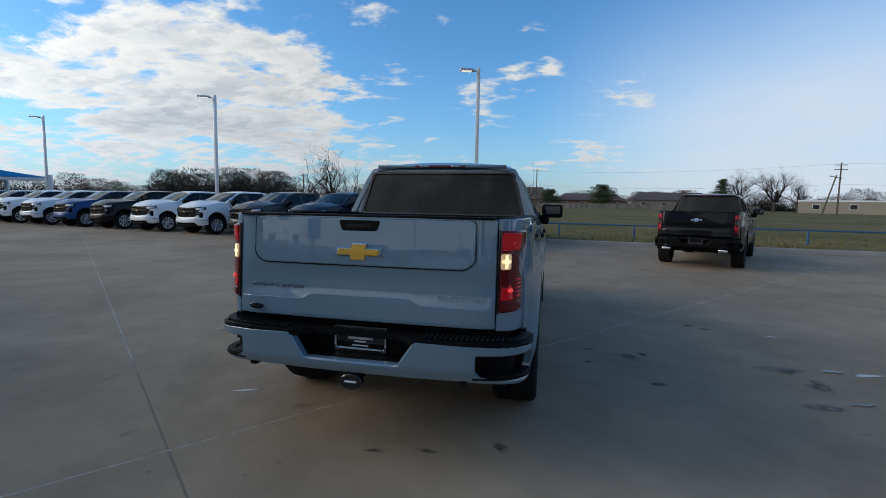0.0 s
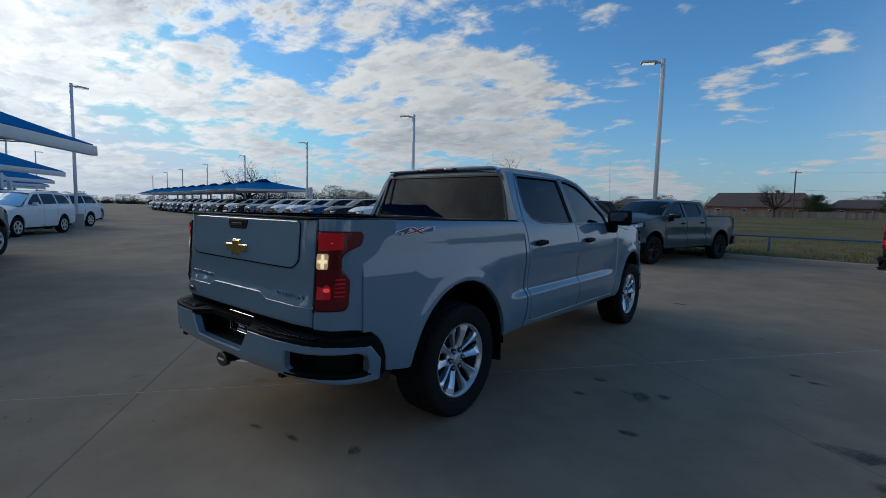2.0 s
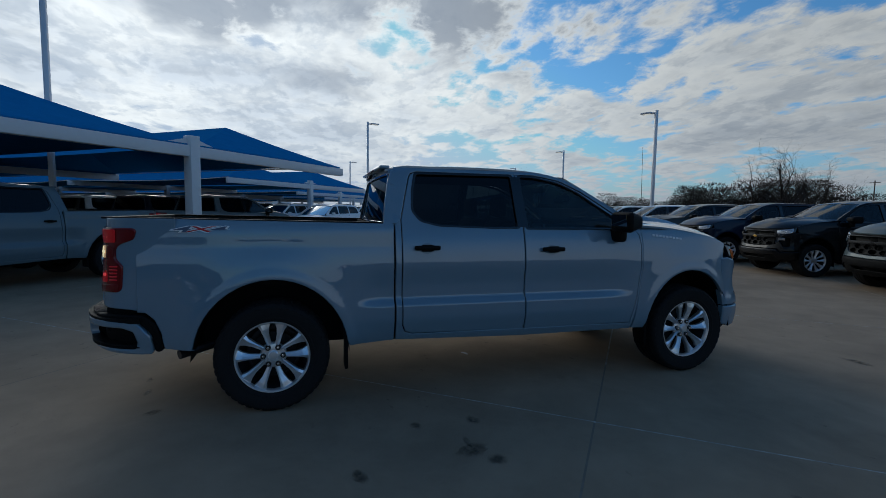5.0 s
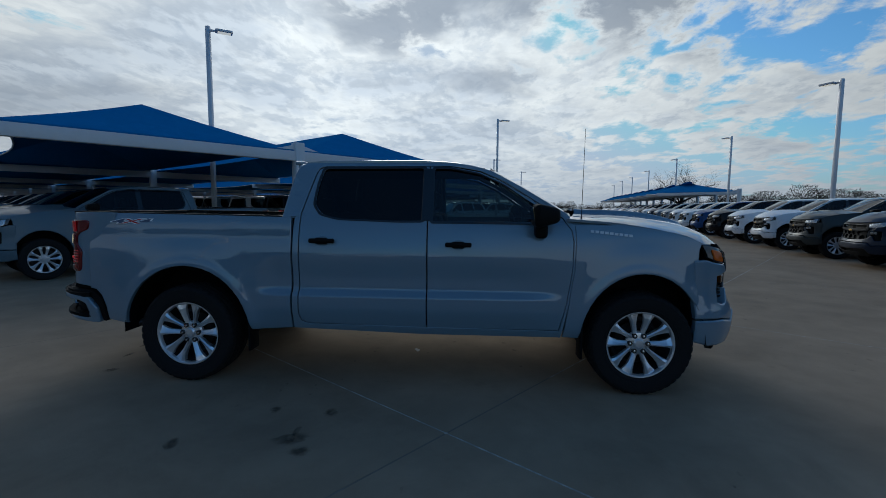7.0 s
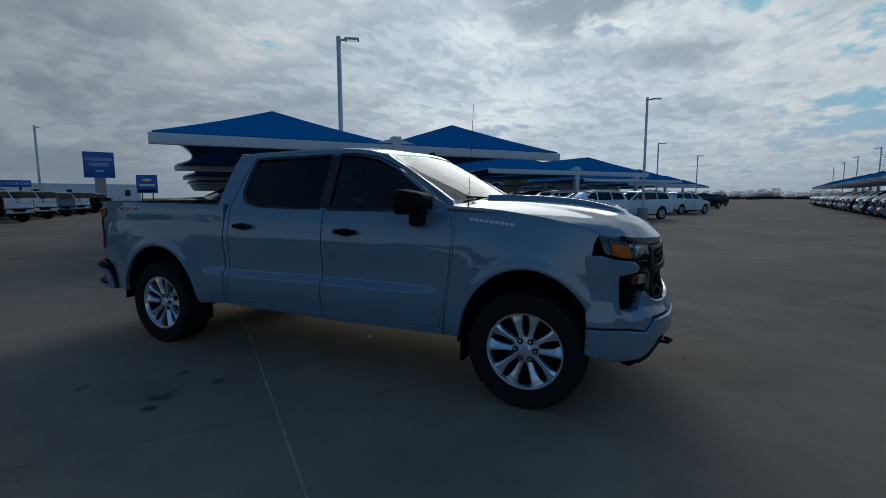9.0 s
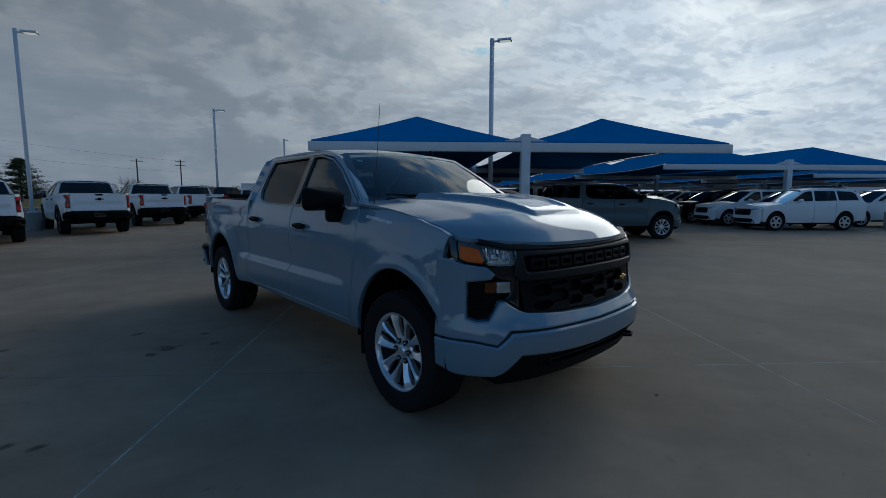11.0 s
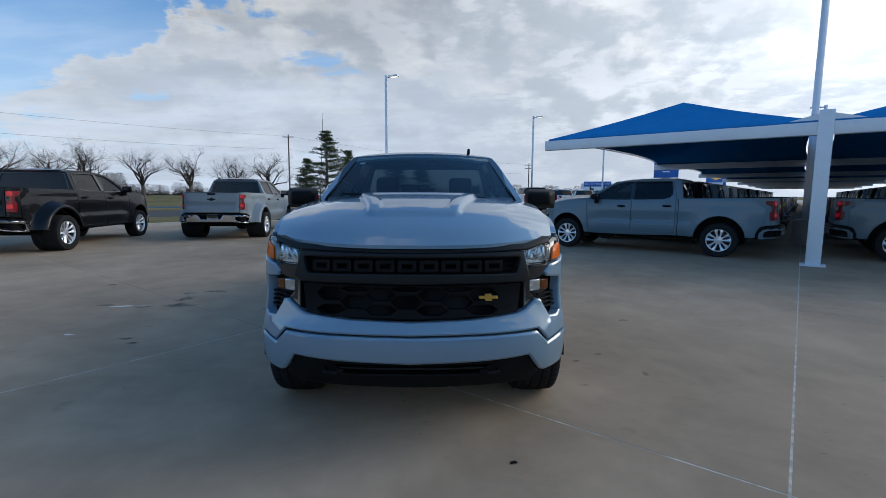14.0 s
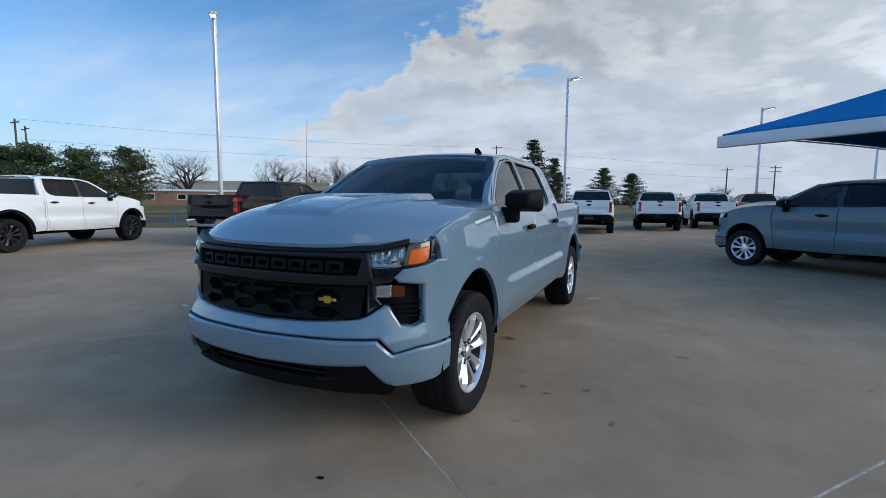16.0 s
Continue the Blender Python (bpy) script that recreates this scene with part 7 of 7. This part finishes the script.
def house(x, y, z, w, d, h, roof_h, turn, wall, label, windows=4, flat=False):
    b = thing("house" if not flat else "building", Matrix.Translation((x, y, z)) @ Matrix.Rotation(radians(turn), 4, "Z"), label, "house" if not flat else "building")
    part("wall", box(-w / 2, w / 2, -d / 2, d / 2, -0.5, h), wall, b)
    if flat:
        part("parapet", box(-w / 2 - 0.15, w / 2 + 0.15, -d / 2 - 0.15, d / 2 + 0.15, h, h + 0.35), SIGNWHITE if flat == 2 else wall, b)
    else:
        bm = bmesh.new()
        e = 0.6
        v = [bm.verts.new(c) for c in ((-w / 2 - e, -d / 2 - e, h), (w / 2 + e, -d / 2 - e, h), (w / 2 + e, d / 2 + e, h), (-w / 2 - e, d / 2 + e, h), (-w / 2 + d * 0.25, 0, h + roof_h), (w / 2 - d * 0.25, 0, h + roof_h))]
        for f in ((0, 1, 5, 4), (1, 2, 5), (2, 3, 4, 5), (3, 0, 4), (3, 2, 1, 0)):
            bm.faces.new([v[i] for i in f])
        roof = part("roof", bm, ROOFING, b)
        part("chimney", box(w * 0.15, w * 0.15 + 0.9, -0.4, 0.5, h + roof_h * 0.3, h + roof_h + 0.7), BRICK, roof)
    for k in range(windows):
        cx = -w / 2 + w * (k + 0.5) / windows
        for sd in (-1, 1):
            yy = sd * d / 2
            wn = part("window", box(cx - 0.75, cx + 0.75, min(yy, yy + sd * 0.06), max(yy, yy + sd * 0.06), h * 0.36, h * 0.80), SIGNWHITE, b)
            part("pane", box(cx - 0.65, cx + 0.65, min(yy + sd * 0.06, yy + sd * 0.07), max(yy + sd * 0.06, yy + sd * 0.07), h * 0.40, h * 0.76), GLOSSBLACK, wn)
    return b


for yaw, dist, w, d, h, rh, mat, label in ((-13.0, 168, 24, 10, 3.0, 2.6, STUCCO, "tan ranch house with brown shingle roof beyond the fence"), (4.5, 166, 26, 10, 2.8, 4.2, BRICK, "brick ranch house with a steep brown roof"), (-4.5, 172, 22, 10, 2.8, 2.4, BRICK, "low brick house behind bare bushes"), (15.0, 172, 20, 10, 2.8, 2.2, STUCCO, "pale bungalow behind the board fence")):
    x, y = polar(E0, yaw, dist)
    house(x, y, 0.9, w, d, h, rh, 3, mat, label)
x, y = polar(E0, -31.0, 150)
house(x, y, 0.7, 34, 14, 2.9, 0, -25, STUCCO, "long low pale commercial building with flat roof", 5, 2)
x, y = polar(E16, -126.5, 105)
house(x, y, 0.6, 26, 12, 2.4, 0, 40, BRICK, "low red brick building with white fascia across the road", 5, 2)
x, y = polar(E16, -133.5, 112)
house(x, y, 0.6, 30, 14, 4.4, 0, 40, STUCCO, "plain tan block building across the road", 1, 1)
x, y = polar(E85, 96, 190)
house(x, y, 0.0, 30, 14, 4.4, 0, 10, SIGNWHITE, "long white dealership building beyond the canopies", 4, 1)
x, y = polar(E14, 156, 170)
house(x, y, 0.0, 40, 16, 5.0, 0, -20, SIGNWHITE, "white dealership building with flat roof far behind", 6, 1)


# ---- signs ----
def sign(x, y, z0, z1, w, face, lines, label, legs=1):
    s = thing("sign", Matrix.Translation((x, y, 0)) @ Matrix.Rotation(face, 4, "Z"), label, "sign")
    part("board", box(-w / 2, w / 2, -0.12, 0.12, z0, z1, 0.02), SIGNBLUE, s)
    if legs == 1:
        part("leg", box(-w * 0.18, w * 0.18, -0.2, 0.2, -0.1, z0), POLEBASE, s)
    else:
        for sx in (-1, 1):
            part("leg", box(sx * w * 0.25 - 0.1, sx * w * 0.25 + 0.1, -0.08, 0.08, -0.1, z0), GUNMETAL, s)
    for text, zz, size in lines:
        lettering("lettering", text, size, Matrix.Translation((0, -0.125, zz)) @ Matrix.Rotation(radians(90), 4, "X"), SIGNWHITE, s, 0.01)
    return s


def facing(x, y, eye):
    return math.atan2(eye[1] - y, eye[0] - x) + math.pi / 2


x, y = polar(E85, 150.1, 80)
sg = sign(x, y, 4.25, 7.75, 3.5, facing(x, y, E85), [("COLLISION", 6.75, 0.62), ("CENTER", 6.0, 0.62)], "tall blue collision centre sign with white lettering")
part("arrow", box(-0.5, 0.5, -0.14, -0.125, 5.1, 5.25), SIGNWHITE, sg)
x, y = polar(E85, 146.3, 110)
sg = sign(x, y, 2.4, 6.0, 3.6, facing(x, y, E85), [], "blue dealership sign with a gold badge", 2)
part("badge", panel([(u, 5.0 + z) for u, z in bowtie(1.7, 0.6)], (), 0.05, 0.01, lambda u, z, d: (u, -0.14 - d, z)), GOLD, sg)
part("name_bar", box(-1.3, 1.3, -0.14, -0.125, 3.75, 4.2), SIGNWHITE, sg)
part("name_bar", box(-1.5, 1.5, -0.14, -0.125, 2.6, 3.1), GUNMETAL, sg)
x, y = polar(E14, 161.1, 70)
sign(x, y, 2.70, 3.42, 3.7, facing(x, y, E14), [("SELL US YOUR CAR", 3.05, 0.40)], "blue car-buying banner sign with white lettering", 2)

# ---- trees ----
bare_tree(-10.2, 19.2, 0.2, 4.7, 61, "bare spreading tree behind the truck row", 5, 1.5)
for eye, yaw, dist, h, seed in ((E0, 3.2, 150, 11.5, 12), (E0, -19.4, 155, 13.5, 13), (E0, -22.5, 158, 14.0, 14), (E16, -126.3, 100, 12.6, 15), (E16, -135.4, 105, 12.0, 16), (E16, -142.4, 110, 11.5, 17), (E13, -160.7, 112, 11.8, 18), (E13, -152.8, 110, 11.6, 19),
                                (E13, -157.0, 118, 11.0, 20), (E16, -139.5, 108, 11.0, 21), (E85, 68.0, 62, 7.0, 22), (E0, -24.5, 150, 10.0, 23), (E16, -147.0, 112, 11.5, 24), (E13, -174.5, 120, 7.0, 25), (E13, 173.0, 130, 6.5, 26)):
    x, y = polar(eye, yaw, dist)
    bare_tree(x, y, 0.6, h, seed, "bare winter tree with a wide twiggy crown", 5)
for eye, yaw, dist, h, w, seed, shape in ((E13, -167.3, 115, 15.5, 6.5, 31, "cone"), (E13, -169.8, 112, 11.0, 4.6, 32, "cone"), (E13, -165.0, 112, 9.0, 4.0, 33, "cone"), (E16, -113.9, 70, 6.4, 4.6, 34, "round"), (E16, -117.5, 68, 6.0, 4.4, 35, "round"), (E16, -121.0, 70, 6.8, 3.8, 36, "round"),
                                          (E13, -175.5, 105, 8.0, 4.2, 37, "cone"), (E13, -178.5, 108, 7.0, 4.0, 38, "cone"), (E0, -18.0, 150, 9.0, 4.5, 39, "cone"), (E16, -112.0, 72, 6.0, 3.4, 40, "round"), (E0, -6.0, 158, 7.5, 5.0, 41, "round"), (E0, 0.0, 160, 6.0, 4.0, 42, "round"), (E13, -170.6, 100, 7.0, 2.6, 43, "cone")):
    x, y = polar(eye, yaw, dist)
    evergreen(x, y, 0.5, h, w, seed, "tall dark evergreen with uneven branches" if shape == "cone" else "dense dark evergreen across the road", shape)
rng = random.Random(3)
spots = []
for yaw in np.arange(18, 62, 0.55):
    x, y = polar(E0, yaw + rng.uniform(-0.3, 0.3), rng.uniform(85, 120))
    spots.append((x, y, 0.4, (4.0 if yaw < 30 or yaw > 44 else 6.2) * rng.uniform(0.7, 1.25)))
far_woods("far_woods", spots, 5, "brown belt of leafless trees behind the lot")
spots = []
for yaw in np.arange(-30, 18, 0.7):
    x, y = polar(E0, yaw + rng.uniform(-0.4, 0.4), rng.uniform(170, 190))
    spots.append((x, y, 0.8, rng.uniform(4.0, 7.5)))
far_woods("far_woods", spots, 6, "leafless trees and bushes between the far houses")
spots = []
for yaw in np.arange(60, 112, 0.5):
    x, y = polar(E85, yaw + rng.uniform(-0.3, 0.3), rng.uniform(230, 270))
    spots.append((x, y, 0.0, rng.uniform(3.0, 5.5)))
for yaw in np.arange(150, 212, 0.8):
    x, y = polar(E14, yaw + rng.uniform(-0.4, 0.4), rng.uniform(160, 190))
    spots.append((x, y, 0.3, rng.uniform(2.5, 5.5)))
for yaw in np.arange(212, 256, 0.7):
    x, y = polar(E14, yaw + rng.uniform(-0.4, 0.4), rng.uniform(120, 150))
    spots.append((x, y, 0.4, rng.uniform(3.0, 6.0)))
far_woods("far_woods", spots, 7, "low leafless woods along the horizon")

rng = random.Random(8)
verts, faces = [], []
for _ in range(16000):
    x = rng.uniform(-3, 42)
    d = 0.2 + 9 * rng.random() ** 2
    y = north_edge(x) + 0.14 + d
    z = 0.15 + 0.0056 * d
    if noise.noise((x * 0.7, y * 0.7, 3.0)) < rng.uniform(-0.5, 0.3):
        continue
    a, h, w = rng.uniform(0, 6.28), rng.uniform(0.05, 0.16), rng.uniform(0.012, 0.03)
    n = len(verts)
    lx, ly = rng.gauss(0, 0.05), rng.gauss(0, 0.05)
    verts.extend([(x - math.cos(a) * w, y - math.sin(a) * w, z), (x + math.cos(a) * w, y + math.sin(a) * w, z), (x + lx, y + ly, z + h)])
    faces.append((n, n + 1, n + 2))
me = bpy.data.meshes.new("verge_grass")
me.from_pydata(verts, [], faces)
me.materials.append(BLADE)
tagged(new("verge_grass", me), "dry tufts of winter grass along the kerb", "grass", kind="stuff")

# ---- marks on the concrete ----
def blotch(x, y, w, h, turn, mat, label, seed, z=0.003, category="stain"):
    rng = random.Random(seed)
    ph = [rng.uniform(0, 6.28) for _ in range(5)]
    pts = []
    for k in range(28):
        a = 2 * math.pi * k / 28
        r = 1 + 0.22 * math.sin(2 * a + ph[0]) + 0.16 * math.sin(3 * a + ph[1]) + 0.12 * math.sin(5 * a + ph[2]) + 0.08 * math.sin(7 * a + ph[3])
        pts.append((w / 2 * r * math.cos(a), h / 2 * r * math.sin(a)))
    bm = panel(pts, (), 0.0004, 0.0)
    bmesh.ops.transform(bm, matrix=Matrix.Translation((x, y, z)) @ Matrix.Rotation(radians(turn), 4, "Z"), verts=bm.verts)
    tagged(part("stain" if category == "stain" else category, bm, mat, None), label, category, "marks on the concrete")


for i, (x, y, w, h, a) in enumerate(((1.89, 1.26, 0.16, 0.30, 20), (2.03, 1.38, 0.12, 0.20, 60), (2.02, 0.55, 0.16, 0.09, 10), (1.50, 1.40, 0.18, 0.11, 30), (1.48, 0.99, 0.16, 0.09, 0), (2.82, 2.77, 0.14, 0.09, 0), (1.22, 5.70, 0.35, 0.16, 0), (0.08, -1.06, 0.16, 0.06, 10), (0.81, -0.83, 0.09, 0.17, 30), (1.79, 1.26, 0.14, 0.07, 0),
                                     (0.38, -0.99, 0.16, 0.07, 0), (1.97, 0.53, 0.09, 0.07, 0), (5.02, -0.12, 0.22, 0.12, 30), (4.16, 1.23, 0.28, 0.11, 20), (2.97, 2.63, 0.20, 0.10, 20), (3.34, 0.85, 0.45, 0.22, 70), (-1.63, 3.08, 0.10, 0.06, 30), (-1.86, 3.55, 0.11, 0.06, 70), (-0.69, 2.05, 0.28, 0.16, 10), (-1.18, 3.20, 0.10, 0.06, 40), (-2.33, 1.92, 0.16, 0.08, 0), (-1.37, 3.26, 0.08, 0.05, 0), (3.27, 1.21, 0.35, 0.14, 40))):
    blotch(x, y, w, h, a, OIL, "dark oil drip stain on the concrete", 50 + i, 0.002 + 0.0002 * i)
blotch(-0.57, 4.815, 0.035, 0.03, 0, BLACK, "small dark pebble on the concrete", 90, 0.006, "pebble")
for i, (x, y, w, h, a) in enumerate(((3.66, 1.30, 0.24, 0.06, 8), (3.46, 0.50, 0.16, 0.05, 15))):
    blotch(x, y, w, h, a, WET, "shallow shining puddle on the concrete", 95 + i, 0.009, "puddle")
for i, (x, y, w, h, a) in enumerate(((3.22, 1.24, 0.55, 0.22, 20), (3.15, 0.36, 0.40, 0.16, 20))):
    blotch(x, y, w, h, a, DAMP, "damp dark patch beside a puddle", 98 + i, 0.0075 + 0.0003 * i)
for i, (x, y, w, h, a) in enumerate(((-0.02, 1.845, 0.11, 0.04, 10), (3.94, 1.28, 0.30, 0.05, 10), (3.66, 2.50, 0.10, 0.04, 0), (-1.24, -0.47, 0.16, 0.035, 20))):
    blotch(x, y, w, h, a, PALE, "pale scuffed chip mark on the concrete", 110 + i)

# ---- concrete slabs, the nearest as pieces of their own ----
cells_near, cells_far = [], []
for i in range(-34, 26):
    for j in range(-22, 56):
        c = GRID0 + U * SLAB * (i + 0.5) + V * SLAB * (j + 0.5)
        if -250 < c.x < 58 and -180 < c.y < 58:
            cells_near.append(((c - Vector((0, 2.5, 0))).length, c))
cells_near.sort(key=lambda e: e[0])
half = SLAB / 2
gap = 0.0065
slab_mesh = bpy.data.meshes.new("slab")
sb = bmesh.new()
box(-half + gap, half - gap, -half + gap, half - gap, -0.02, 0.0, 0.0015, sb, seg=1)
sb.to_mesh(slab_mesh)
sb.free()
slab_mesh.materials.append(CONCRETE)
turn = math.atan2(U.y, U.x)
for k, (_, c) in enumerate(cells_near[:290]):
    ob = new("slab", slab_mesh)
    ob.parent = lot
    rng = random.Random(k)
    ob.matrix_world = Matrix.Translation((c.x, c.y, rng.uniform(-0.0003, 0.0003))) @ Matrix.Rotation(turn, 4, "Z")
verts, faces = [], []
e = half - gap
for _, c in cells_near[290:]:
    n = len(verts)
    for a, b in ((-e, -e), (e, -e), (e, e), (-e, e)):
        p = c + U * a + V * b
        verts.append((p.x, p.y, 0.0))
    for a, b in ((-e, -e), (e, -e), (e, e), (-e, e)):
        p = c + U * a + V * b
        verts.append((p.x, p.y, -0.012))
    faces.append((n, n + 1, n + 2, n + 3))
    for q in range(4):
        faces.append((n + q, n + 4 + q, n + 4 + (q + 1) % 4, n + (q + 1) % 4))
me = bpy.data.meshes.new("far_slabs")
me.from_pydata(verts, [], faces)
me.materials.append(CONCRETE)
far = new("far_slabs", me)
far.parent = lot
far["kind"] = "stuff"
